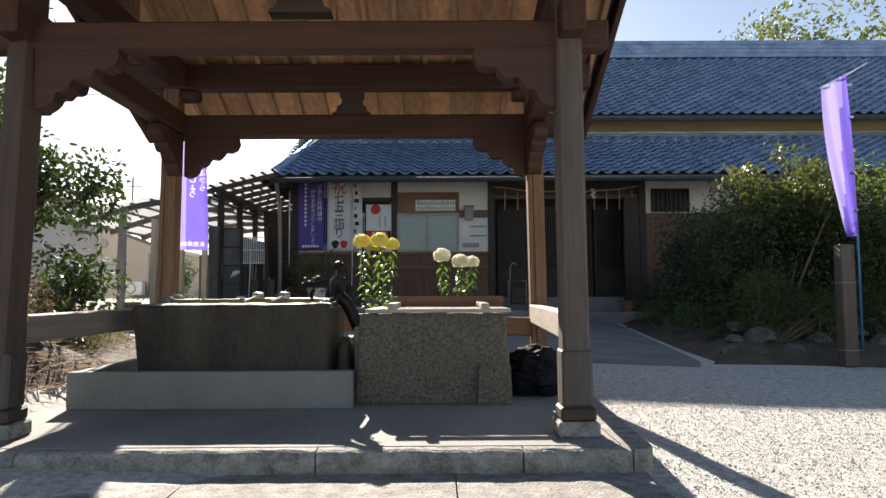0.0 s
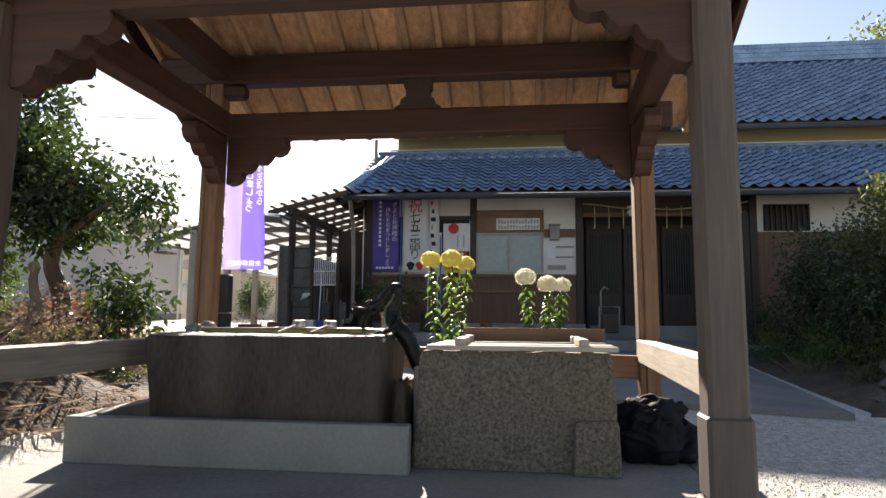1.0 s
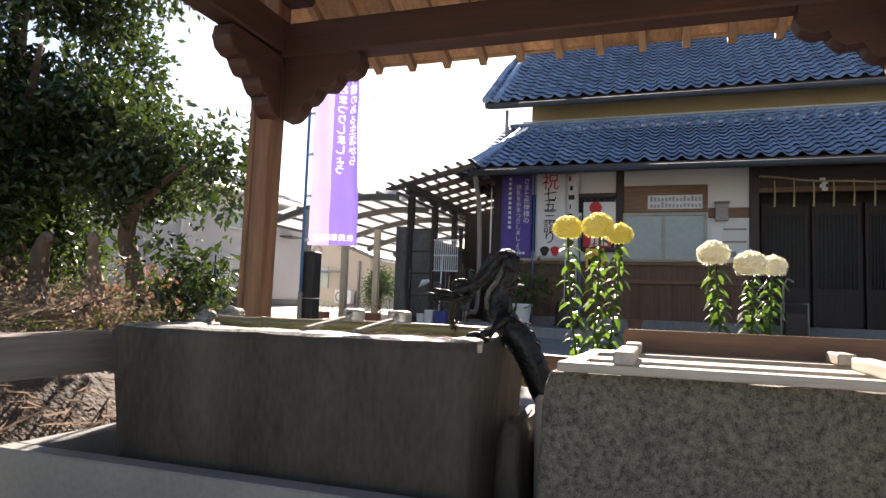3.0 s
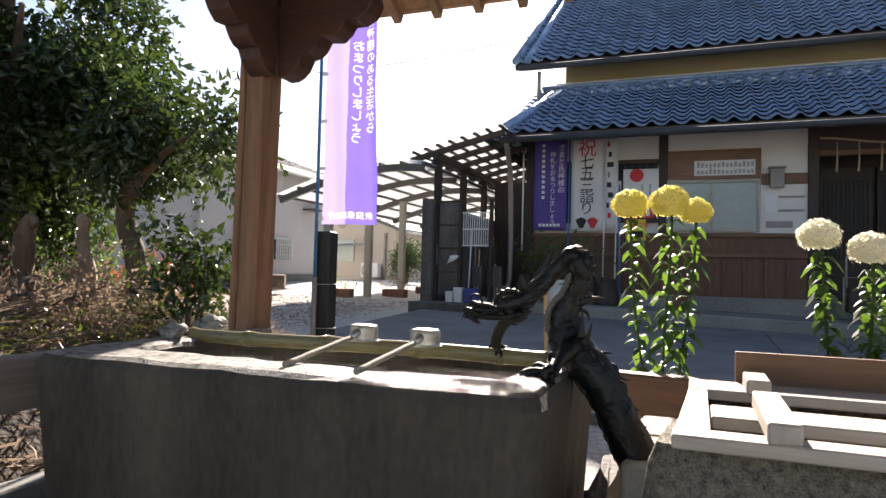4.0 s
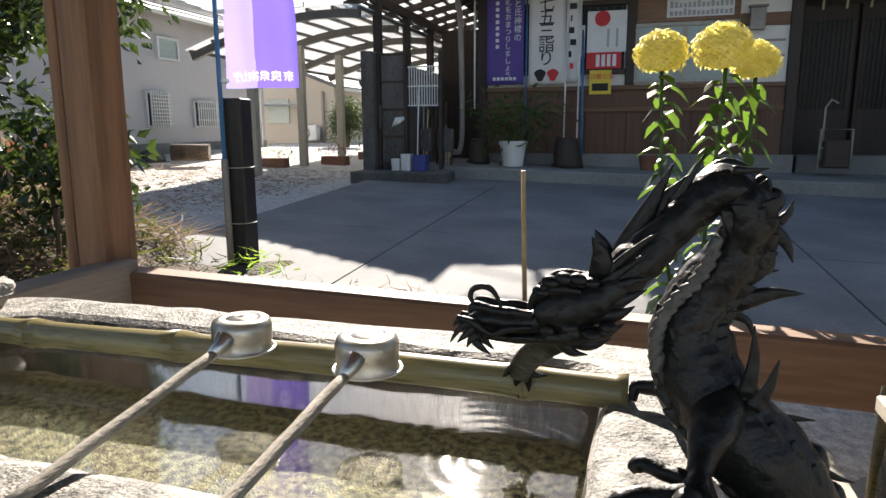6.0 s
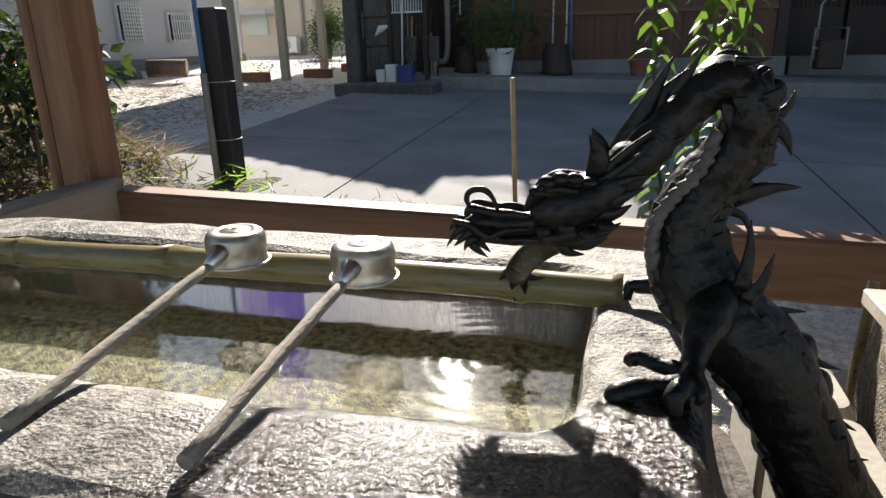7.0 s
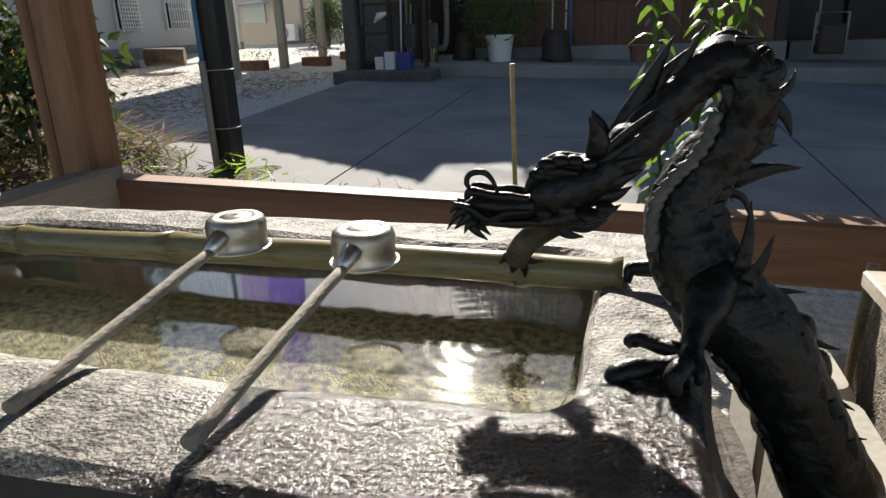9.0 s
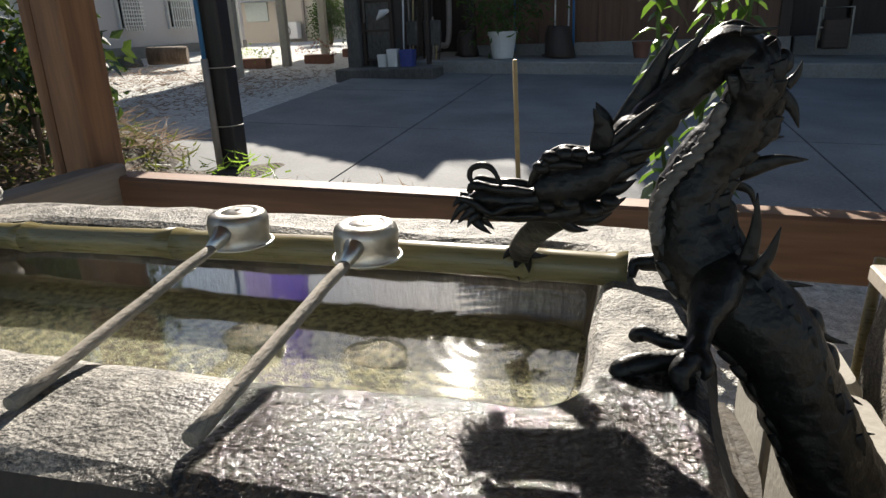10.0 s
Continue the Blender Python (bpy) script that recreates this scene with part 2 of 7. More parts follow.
grey_pipe = material("grey_pipe", (0.22, 0.19, 0.17), (0.33, 0.29, 0.26), 0.5, 3, 30, 0.05)
purple_cloth = material("purple_banner_cloth", (0.13, 0.09, 0.40), (0.19, 0.135, 0.50), 0.8, 3, 120, 0.1, translucent=(0.45, (0.20, 0.14, 0.68)))
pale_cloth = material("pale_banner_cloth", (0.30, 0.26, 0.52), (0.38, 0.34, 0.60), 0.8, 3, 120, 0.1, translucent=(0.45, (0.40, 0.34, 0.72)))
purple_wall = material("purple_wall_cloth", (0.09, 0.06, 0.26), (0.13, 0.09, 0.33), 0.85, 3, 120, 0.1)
white_cloth = material("white_banner_cloth", (0.68, 0.66, 0.63), (0.78, 0.77, 0.74), 0.85, 3, 120, 0.1)
ink = material("black_ink", (0.012, 0.012, 0.012), (0.025, 0.025, 0.025), 0.7, 5, 50, 0.0)
red_ink = material("red_ink", (0.52, 0.02, 0.025), (0.62, 0.035, 0.04), 0.6, 5, 50, 0.0)
white_ink = material("white_ink", (0.72, 0.72, 0.75), (0.82, 0.82, 0.84), 0.7, 5, 50, 0.0)
paper = material("white_paper", (0.66, 0.66, 0.64), (0.78, 0.78, 0.76), 0.8, 4, 60, 0.0)
grey_ink = material("grey_print", (0.30, 0.31, 0.32), (0.42, 0.43, 0.44), 0.8, 4, 60, 0.0)
yellow_sign = material("yellow_sign", (0.70, 0.50, 0.04), (0.80, 0.60, 0.07), 0.6, 4, 60, 0.0)
terracotta = material("terracotta", (0.17, 0.075, 0.045), (0.28, 0.13, 0.085), 0.8, 5, 40, 0.15)
pale_glass = material("frosted_green_glass", (0.30, 0.36, 0.33), (0.42, 0.48, 0.44), 0.18, 1.2, 12, 0.0)
dark_glass = material("dark_window_glass", (0.010, 0.010, 0.010), (0.024, 0.024, 0.023), 0.3, 1.2, 12, 0.0, spec=0.12)
house_wall = material("pale_house_render", (0.50, 0.48, 0.475), (0.60, 0.58, 0.57), 0.9, 1.0, 30, 0.05)
cream_wall = material("cream_house_render", (0.42, 0.385, 0.32), (0.52, 0.475, 0.40), 0.9, 1.0, 30, 0.05)
house_roof = material("grey_house_roof", (0.09, 0.09, 0.095), (0.17, 0.17, 0.175), 0.7, 2, 30, 0.2)
sheet = material("translucent_sheet", (0.60, 0.61, 0.60), (0.72, 0.73, 0.72), 0.5, 2, 30, 0.0, translucent=(0.75, (0.80, 0.82, 0.82)))
alu_frame = material("bronze_aluminium", (0.10, 0.09, 0.08), (0.16, 0.145, 0.13), 0.45, 3, 30, 0.0, metal=0.4)
alu_pale = material("pale_aluminium_post", (0.30, 0.28, 0.23), (0.42, 0.39, 0.33), 0.5, 3, 30, 0.0)
block_mat = material("stained_block_wall", (0.045, 0.042, 0.038), (0.17, 0.16, 0.145), 0.9, 3, 40, 0.5, (1, 1, 0.4), depth=0.01)
rope_mat = material("straw_rope", (0.34, 0.27, 0.15), (0.52, 0.43, 0.27), 0.9, 20, 80, 0.4)
blue_plastic = material("blue_plastic_crate", (0.03, 0.05, 0.22), (0.05, 0.08, 0.32), 0.4, 3, 30, 0.0)
# paler than the trough sides: sunlight on the rim top is put into the colour
rim_stone = material("worn_sunlit_rim_granite", (0.04, 0.036, 0.031), (0.37, 0.345, 0.305), 0.68, 40, 300, 1.0, depth=0.0045, spread=0.34, bump_scale=190)


def wet_shaded(mat, x0, x1, y1):
    """Darkens and glosses the stone where splashed water lies, with an uneven edge; the dragon's shade is in the dark
    too.
    """
    nt = mat.node_tree
    n, l = nt.nodes, nt.links
    b = n["Principled BSDF"]
    tc, sp = n.new("ShaderNodeTexCoord"), n.new("ShaderNodeSeparateXYZ")
    l.new(tc.outputs["Object"], sp.inputs[0])
    nz = n.new("ShaderNodeTexNoise")
    nz.inputs["Scale"].default_value, nz.inputs["Detail"].default_value = 11, 4
    l.new(tc.outputs["Object"], nz.inputs[0])

    def op(kind, p, q):
        m = n.new("ShaderNodeMath")
        m.operation = kind
        for i, v in enumerate((p, q)):
            if isinstance(v, (int, float)):
                m.inputs[i].default_value = v
            else:
                l.new(v, m.inputs[i])
        return m.outputs[0]

    wob = op("MULTIPLY", op("SUBTRACT", nz.outputs[0], 0.5), 0.42)
    mx, my = n.new("ShaderNodeMapRange"), n.new("ShaderNodeMapRange")
    mx.inputs[1].default_value, mx.inputs[2].default_value = x0, x1
    my.inputs[1].default_value, my.inputs[2].default_value = y1 + 0.02, y1 - 0.02
    l.new(op("ADD", sp.outputs[0], wob), mx.inputs[0])
    l.new(op("ADD", sp.outputs[1], op("MULTIPLY", wob, 0.5)), my.inputs[0])
    wet = op("MULTIPLY", mx.outputs[0], my.outputs[0])
    col, rgh = b.inputs["Base Color"].links[0].from_socket, b.inputs["Roughness"].links[0].from_socket
    dk = n.new("ShaderNodeMix")
    dk.data_type = "RGBA"
    dk.blend_type = "MULTIPLY"
    l.new(wet, dk.inputs[0])
    l.new(col, dk.inputs[6])
    dk.inputs[7].default_value = (0.085, 0.077, 0.07, 1)
    l.new(dk.outputs[2], b.inputs["Base Color"])
    rm = n.new("ShaderNodeMix")
    l.new(wet, rm.inputs[0])
    l.new(rgh, rm.inputs[2])
    rm.inputs[3].default_value = 0.13
    l.new(rm.outputs[0], b.inputs["Roughness"])
    relief = [k for k in n if k.type == "BUMP"][0]
    l.new(op("MULTIPLY", op("SUBTRACT", 1.0, op("MULTIPLY", wet, 0.25)), relief.inputs["Distance"].default_value), relief.inputs["Distance"])


wet_shaded(rim_stone, 0.13, 0.24, -0.14)
flag_ink = material("undyed_cloth", (0.72, 0.70, 0.78), (0.82, 0.80, 0.86), 0.8, 3, 120, 0.1, translucent=(0.6, (0.86, 0.84, 0.92)))
sleeve_z = wood("dark_sleeve_wood", (0.06, 0.047, 0.038), (0.11, 0.088, 0.072), "z")


# ---- ground ----
def rise(y):
    """The yard climbs towards the office, less steeply past the flag post."""
    return 0.045 * min(y, 7.6) + 0.032 * max(0.0, y - 7.6)


def slab_z(x, y):
    return 0.0925 + rise(y) - 0.03 * x


def ground_z(x, y):
    z = 0.04 + rise(max(-4, min(y, 16))) - 0.03 * max(-9, min(x, 8))
    b = max(0.0, min(1.0, (-2.35 - x) / 0.7)) * max(0.0, min(1.0, (6.3 - y) / 1.0)) * max(0.0, min(1.0, (y - 1.0) / 2.0))
    return z + 0.42 * b + 0.012 * noise.noise((x * 1.3, y * 1.3, 0))


def spread(lo, hi, step, far):
    out, d = [lo + step * i for i in range(int((hi - lo) / step) + 1)], step
    a, b = out[0], out[-1]
    while a > -far:
        d *= 1.6
        a, b = a - d, b + d
        out = [a] + out + [b]
    return out


gx, gy = spread(-9, 9, 0.22, 900), spread(-3, 16, 0.22, 900)
gb = bmesh.new()
gv = [[gb.verts.new((x, y, ground_z(x, y))) for x in gx] for y in gy]
for r0, r1 in zip(gv, gv[1:]):
    for i in range(len(gx) - 1):
        gb.faces.new((r0[i], r0[i + 1], r1[i + 1], r1[i])).smooth = True
ground = part("ground", gb, gravel_mat, None)
tagged(ground, "pale grey gravel yard sloping gently up to the office", "gravel ground", kind="structure")

# concrete yard in panels, with open joints
yard = thing("pavement", "grey concrete yard in large cast panels before the office", "concrete yard", (0, 9, slab_z(0, 9) - 0.05), kind="structure")
XS, YS = [(-3.62, -3.86), (-2.13, -2.2), (0.55, 0.55), (2.92, 3.42)], [7.18, 9.05, 11.0, 12.62]
for i in range(3):
    for j in range(3):
        bm = bmesh.new()
        co = []
        for a, b in ((i, j), (i + 1, j), (i + 1, j + 1), (i, j + 1)):
            f = (YS[b] - YS[0]) / (YS[-1] - YS[0])
            x = XS[a][0] * (1 - f) + XS[a][1] * f + (0.006 if a == i else -0.006)
            y = YS[b] + (0.006 if b == j else -0.006) - (0.06 * (x > 2) if b == 0 else 0)
            co.append((x, y))
        prism(bm, co, lambda u, v, w: (u, v, slab_z(u, v) - w), 0.1)
        part("panel", bm, slab_mat, yard)
apron = bmesh.new()
box(apron, -3.5, 14, 12.63, 15.0, 0.3, 0.745, 0.015)
for v in apron.verts:
    v.co.z += -0.03 * v.co.x * 0.9
solid("pavement_edge", apron, concrete, "low raised concrete apron along the office wall", "apron", kind="structure")

# ---- pavilion platform ----
plat = thing("platform", "concrete platform with worn stone edging under the pavilion", "platform", (-0.5, 4.8, 0.1), kind="structure")
bm = bmesh.new()
box(bm, -2.62, 1.10, 3.5, 6.35, 0.0, 0.32, 0.008)
part("platform_floor", bm, concrete, plat)
random.seed(5)


def edge_stones(y0, y1, z0, z1, xs, par):
    for a, b in zip(xs, xs[1:]):
        bm = bmesh.new()
        n = max(4, int((b - a) / 0.07))
        sec = [(y1, z0), (y1, z1), (y0 + 0.03, z1), (y0 + 0.012, z1 - 0.008), (y0, z1 - 0.03), (y0, (z0 + z1) / 2), (y0, z0)]
        rows = [[bm.verts.new((a + 0.004 + (b - a - 0.008) * i / n, y, z)) for y, z in sec] for i in range(n + 1)]
        for r0, r1 in zip(rows, rows[1:]):
            for k in range(len(sec)):
                bm.faces.new((r0[k], r1[k], r1[(k + 1) % len(sec)], r0[(k + 1) % len(sec)]))
        bm.faces.new(rows[0][::-1])
        bm.faces.new(rows[-1])
        for v in bm.verts:
            if v.co.y < y1 - 0.01:
                v.co += noise.noise_vector(v.co * 7.1) * 0.012 + noise.noise_vector(v.co * 19) * 0.006
        part("edge_stone", bm, stone_edge, par)


edge_stones(3.415, 3.498, 0.05, 0.318, [-2.62, -1.75, -0.35, 0.62, 1.13], plat)
edge_stones(2.86, 3.41, 0.0, 0.215, [-2.62, -0.9, 0.3, 1.19], plat)
bm = bmesh.new()
prism(bm, [(1.103, 3.50), (1.135, 3.415), (1.20, 3.43), (1.24, 3.48), (1.37, 6.35), (1.103, 6.35)], lambda u, v, w: (u, v, 0.319 - w), 0.32)
part("edge_stone", bm, stone_edge, plat)

# ---- pavilion ----
XL, XR, XRF, YF, YB = -2.0, 1.03, 0.93, 3.82, 5.88
B0, B1, K0, K1 = 2.385, 2.57, 2.80, 3.01
SLOPE = 0.49
pav = thing("water_pavilion", "open timber water pavilion with scalloped brackets and boarded roof", "pavilion", (-0.5, 4.85, 0.32), kind="structure")


def scallop(sign_axis, px, py, s, parent, mat):
    """A lobed bracket under a tie beam, running from a post along x or y."""
    prof = [(0.06, 0.0), (0.50, 0.0), (0.515, -0.06), (0.49, -0.11), (0.44, -0.135), (0.385, -0.12), (0.375, -0.16), (0.335, -0.195),
            (0.285, -0.19), (0.262, -0.18), (0.25, -0.225), (0.215, -0.255), (0.175, -0.25), (0.165, -0.30), (0.13, -0.335), (0.095, -0.345), (0.06, -0.35)]
    bm = bmesh.new()
    if sign_axis == "x":
        prism(bm, prof, lambda u, v, w: (px + s * u, py - 0.055 + w, B0 + 0.005 + v), 0.11)
    else:
        prism(bm, prof, lambda u, v, w: (px - 0.055 + w, py + s * u, B0 + 0.005 + v), 0.11)
    bmesh.ops.bevel(bm, geom=[e for e in bm.edges if len(e.link_faces) == 2 and abs(e.link_faces[0].normal.dot(e.link_faces[1].normal)) < 0.3], offset=0.006, segments=1, affect="EDGES")
    part("bracket", bm, mat, parent, "carved lobed wooden bracket")


FOOT = {}
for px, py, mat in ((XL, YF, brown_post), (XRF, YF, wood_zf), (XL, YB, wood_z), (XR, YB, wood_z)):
    fx, fy = px + (0.0 if px > 0 else -0.03), py + (-0.08 if py < 5 else 0.0)
    if py > 5:
        fx, fy = (-2.08, 5.868) if px < 0 else (1.065, 5.868)
    FOOT[(px, py)] = (fx, fy)
    bm = bmesh.new()
    w = 0.14 if py < 5 else 0.165
    if py < 5:
        bar(bm, (fx, fy, 0.42), (px, py, K0), w, w, 0.016)
    else:
        box(bm, fx - 0.0675, fx - 0.032, fy - 0.0675, fy + 0.0675, 0.42, K0, 0.008)
        box(bm, fx - 0.028, fx + 0.0675, fy - 0.0675, fy + 0.0675, 0.42, K0, 0.008)
        box(bm, fx - 0.05, fx + 0.05, fy - 0.056, fy + 0.056, 0.43, K0 - 0.01)
        for v in bm.verts:
            v.co.x -= math.copysign(0.03, fx) * (v.co.z - 0.42) / (K0 - 0.42)
    post = part("post", bm, mat, pav)
    bm = bmesh.new()
    box(bm, fx - 0.105, fx + 0.105, fy - 0.105, fy + 0.105, 0.32, 0.40, 0.012)
    part("base_stone", bm, stone_edge, pav)
    bm = bmesh.new()
    box(bm, fx - 0.09, fx + 0.09, fy - 0.09, fy + 0.09, 0.40, 0.47, 0.012)
    part("post_shoe", bm, dark_x, pav)
    if py < 5:
        bm = bmesh.new()
        g = box(bm, fx - 0.079, fx + 0.079, fy - 0.079, fy + 0.079, 0.47, 0.76, 0.014)
        for v in g:
            if v.co.z > 0.6:
                v.co.y += 0.011
        part("post_sleeve", bm, sleeve_z, pav, "dark stained foot of the post")
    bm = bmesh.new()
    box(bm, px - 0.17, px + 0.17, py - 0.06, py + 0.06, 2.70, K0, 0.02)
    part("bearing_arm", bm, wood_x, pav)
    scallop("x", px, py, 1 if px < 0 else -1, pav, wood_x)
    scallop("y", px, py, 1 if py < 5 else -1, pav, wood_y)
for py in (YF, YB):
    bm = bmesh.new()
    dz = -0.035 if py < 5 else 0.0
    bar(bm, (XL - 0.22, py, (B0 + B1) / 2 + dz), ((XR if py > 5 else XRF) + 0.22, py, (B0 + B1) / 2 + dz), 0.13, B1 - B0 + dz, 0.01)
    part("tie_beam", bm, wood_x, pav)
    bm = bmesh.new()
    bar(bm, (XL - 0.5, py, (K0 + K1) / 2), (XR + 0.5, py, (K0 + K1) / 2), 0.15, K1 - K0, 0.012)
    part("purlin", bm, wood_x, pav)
    bm = bmesh.new()
    prof = [(-0.17, 0), (0.17, 0), (0.165, 0.02), (0.13, 0.035), (0.12, 0.075), (0.085, 0.10), (0.085, 0.15), (0.10, 0.165), (0.10, 0.225),
            (-0.10, 0.225), (-0.10, 0.165), (-0.085, 0.15), (-0.085, 0.10), (-0.12, 0.075), (-0.13, 0.035), (-0.165, 0.02)]
    prism(bm, prof, lambda u, v, w: (-0.52 + u, py - 0.05 + w, B1 + v), 0.10)
    part("strut", bm, dark_x, pav, "frog-leg strut of dark wood")
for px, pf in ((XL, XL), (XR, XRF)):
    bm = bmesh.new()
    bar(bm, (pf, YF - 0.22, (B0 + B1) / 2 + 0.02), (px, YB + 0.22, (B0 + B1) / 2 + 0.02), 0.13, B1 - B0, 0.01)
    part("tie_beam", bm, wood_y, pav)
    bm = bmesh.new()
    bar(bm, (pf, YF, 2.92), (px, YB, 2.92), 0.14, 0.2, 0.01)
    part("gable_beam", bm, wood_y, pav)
    bm = bmesh.new()
    box(bm, px - 0.07, px + 0.07, 4.75, 4.95, 3.02, 3.36, 0.01)
    part("king_post", bm, wood_z, pav)
YM = (YF + YB) / 2
bm = bmesh.new()
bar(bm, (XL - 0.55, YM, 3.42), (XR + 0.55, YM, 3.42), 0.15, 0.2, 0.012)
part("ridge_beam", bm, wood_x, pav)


def roof_under(y):
    return K1 + SLOPE * ((YB - YM) - abs(y - YM))


EAVE = 0.86
n_raf = 17
for s in (-1, 1):
    ye = YM + s * (YB - YM + EAVE)
    for i in range(n_raf + 1):
        x = XL - 0.52 + (XR - XL + 1.04) * i / n_raf
        bm = bmesh.new()
        bar(bm, (x, YM, roof_under(YM) + 0.03), (x, ye, roof_under(ye) + 0.03), 0.045, 0.06, 0.004)
        part("rafter", bm, raf_y, pav)
        if i < n_raf:
            x1 = XL - 0.52 + (XR - XL + 1.04) * (i + 1) / n_raf
            bm = bmesh.new()
            bar(bm, ((x + x1) / 2, YM, roof_under(YM) + 0.07), ((x + x1) / 2, ye, roof_under(ye) + 0.07), x1 - x - 0.003, 0.018, 0.0)
            part("roof_board", bm, board_y, pav)
    for x in (XL - 0.62, XR + 0.62):
        bm = bmesh.new()
        bar(bm, (x, YM, roof_under(YM) + 0.05), (x, ye + s * 0.03, roof_under(ye + s * 0.03) + 0.05), 0.05, 0.2, 0.006)
        part("bargeboard", bm, wood_y, pav)
    bm = bmesh.new()
    bar(bm, (XL - 0.6, ye, roof_under(ye) + 0.085), (XR + 0.6, ye, roof_under(ye) + 0.085), 0.05, 0.04, 0.004)
    part("eave_batten", bm, raf_y, pav)
    bm = bmesh.new()
    bar(bm, ((XL + XR) / 2, YM, roof_under(YM) + 0.15), ((XL + XR) / 2, ye + s * 0.05, roof_under(ye + s * 0.05) + 0.15), XR - XL + 1.36, 0.10, 0.01)
    part("roof_cover", bm, tile_under, pav)
# rails
RZ = 0.94
for p0, p1, nm in (((XL, YF, RZ - 0.07), (XL, YB, RZ - 0.07), grey_y), ((XRF, YF, RZ - 0.07), (XR, YB, RZ - 0.07), pale_y), ((-2.03, YB, 0.84), (XR, YB, 0.76), rail_x)):
    bm = bmesh.new()
    bar(bm, p0, p1, 0.085, 0.15, 0.008)
    part("rail", bm, nm, pav)

# ---- stone water trough ----
TZ = 0.985
trough = thing("water_trough", "long old stone water trough with rough worn rim, full of water", "stone trough", (-1.12, 5.0, 0.32))


def rounded(x0, x1, y0, y1, r, n=6):
    out = []
    for cx, cy, a0 in ((x1 - r, y1 - r, 0), (x0 + r, y1 - r, 90), (x0 + r, y0 + r, 180), (x1 - r, y0 + r, 270)):
        for k in range(n + 1):
            a = radians(a0 + 90 * k / n)
            out.append((cx + r * math.cos(a), cy + r * math.sin(a)))
    return out


def shell(bm, levels, jitter=0.0):
    """Rings of equal count joined in order."""
    rings = [[bm.verts.new((x, y, z)) for x, y in ring] for ring, z in levels]
    for a, b in zip(rings, rings[1:]):
        for k in range(len(a)):
            bm.faces.new((a[k], a[(k + 1) % len(a)], b[(k + 1) % len(b)], b[k]))
    if jitter:
        for r in rings:
            for v in r:
                v.co += noise.noise_vector(v.co * 9) * jitter
    return rings


OX0, OX1, OY0, OY1 = -1.80, -0.49, 4.64, 5.355
HX0, HX1, HY0, HY1 = -1.66, -0.61, 4.82, 5.23


def dense(ring, corner, k=18):
    """The same outline with points added along its four straight sides."""
    out = []
    for c in range(4):
        seg = ring[c * corner:(c + 1) * corner]
        out += seg
        p, q = seg[-1], ring[((c + 1) * corner) % len(ring)]
        out += [(p[0] + (q[0] - p[0]) * t / k, p[1] + (q[1] - p[1]) * t / k) for t in range(1, k)]
    return out


def lerp_ring(a, b, t):
    return [(p[0] + (q[0] - p[0]) * t, p[1] + (q[1] - p[1]) * t) for p, q in zip(a, b)]


edge_out = dense(rounded(OX0 + 0.014, OX1 - 0.014, OY0 + 0.014, OY1 - 0.014, 0.03), 7)
edge_in = dense(rounded(HX0 - 0.008, HX1 + 0.008, HY0 - 0.008, HY1 + 0.008, 0.07), 7)
lv = [(dense(rounded(OX0 + 0.05, OX1 - 0.03, OY0 + 0.04, OY1 - 0.04, 0.03), 7), 0.33), (dense(rounded(OX0 + 0.02, OX1 - 0.015, OY0 + 0.02, OY1 - 0.02, 0.03), 7), 0.66),
      (dense(rounded(OX0, OX1, OY0, OY1, 0.03), 7), TZ - 0.03), (edge_out, TZ - 0.008)]
lv += [(lerp_ring(edge_out, edge_in, t), TZ) for t in (0.12, 0.3, 0.5, 0.7, 0.88)]
lv += [(edge_in, TZ - 0.006), (dense(rounded(HX0, HX1, HY0, HY1, 0.065), 7), TZ - 0.02), (dense(rounded(HX0 + 0.02, HX1 - 0.02, HY0 + 0.02, HY1 - 0.02, 0.05), 7), 0.80)]
bm = bmesh.new()
rg = shell(bm, lv)
for r in rg[1:]:
    for v in r:
        v.co += noise.noise_vector(v.co * 9) * 0.006 + noise.noise_vector(v.co * 31) * 0.0025
bm.faces.new(rg[0][::-1])
# top faces take the sun-brightened stone, the sides keep the dark one
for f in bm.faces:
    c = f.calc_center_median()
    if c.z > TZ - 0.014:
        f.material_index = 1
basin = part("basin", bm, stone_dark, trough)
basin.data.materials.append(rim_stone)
bm = bmesh.new()
prism(bm, rounded(HX0 + 0.005, HX1 - 0.005, HY0 + 0.005, HY1 - 0.005, 0.09), lambda u, v, w: (u, v, 0.868 + 0.012 * noise.noise((u * 6, v * 6, 0)) - w), 0.03)
part("basin_floor", bm, moss_mat, trough, "yellow-green algae on the trough floor")
bm = bmesh.new()
prism(bm, rounded(HX0 + 0.012, HX1 - 0.012, HY0 + 0.012, HY1 - 0.012, 0.09), lambda u, v, w: (u, v, 0.945 - w), 0.002)
wm = bpy.data.materials.new("water")
wm.use_nodes = True
wb = wm.node_tree.nodes["Principled BSDF"]
wb.inputs["Transmission Weight"].default_value, wb.inputs["IOR"].default_value, wb.inputs["Roughness"].default_value = 1.0, 1.33, 0.035
wb.inputs["Base Color"].default_value = (0.95, 0.97, 0.93, 1)
wt = wm.node_tree
wtc, wmap, wave, wnoise = wt.nodes.new("ShaderNodeTexCoord"), wt.nodes.new("ShaderNodeMapping"), wt.nodes.new("ShaderNodeTexWave"), wt.nodes.new("ShaderNodeTexNoise")
wmap.inputs["Location"].default_value = (-0.40, 0.0, -0.615)
wave.wave_type, wave.rings_direction = "RINGS", "SPHERICAL"
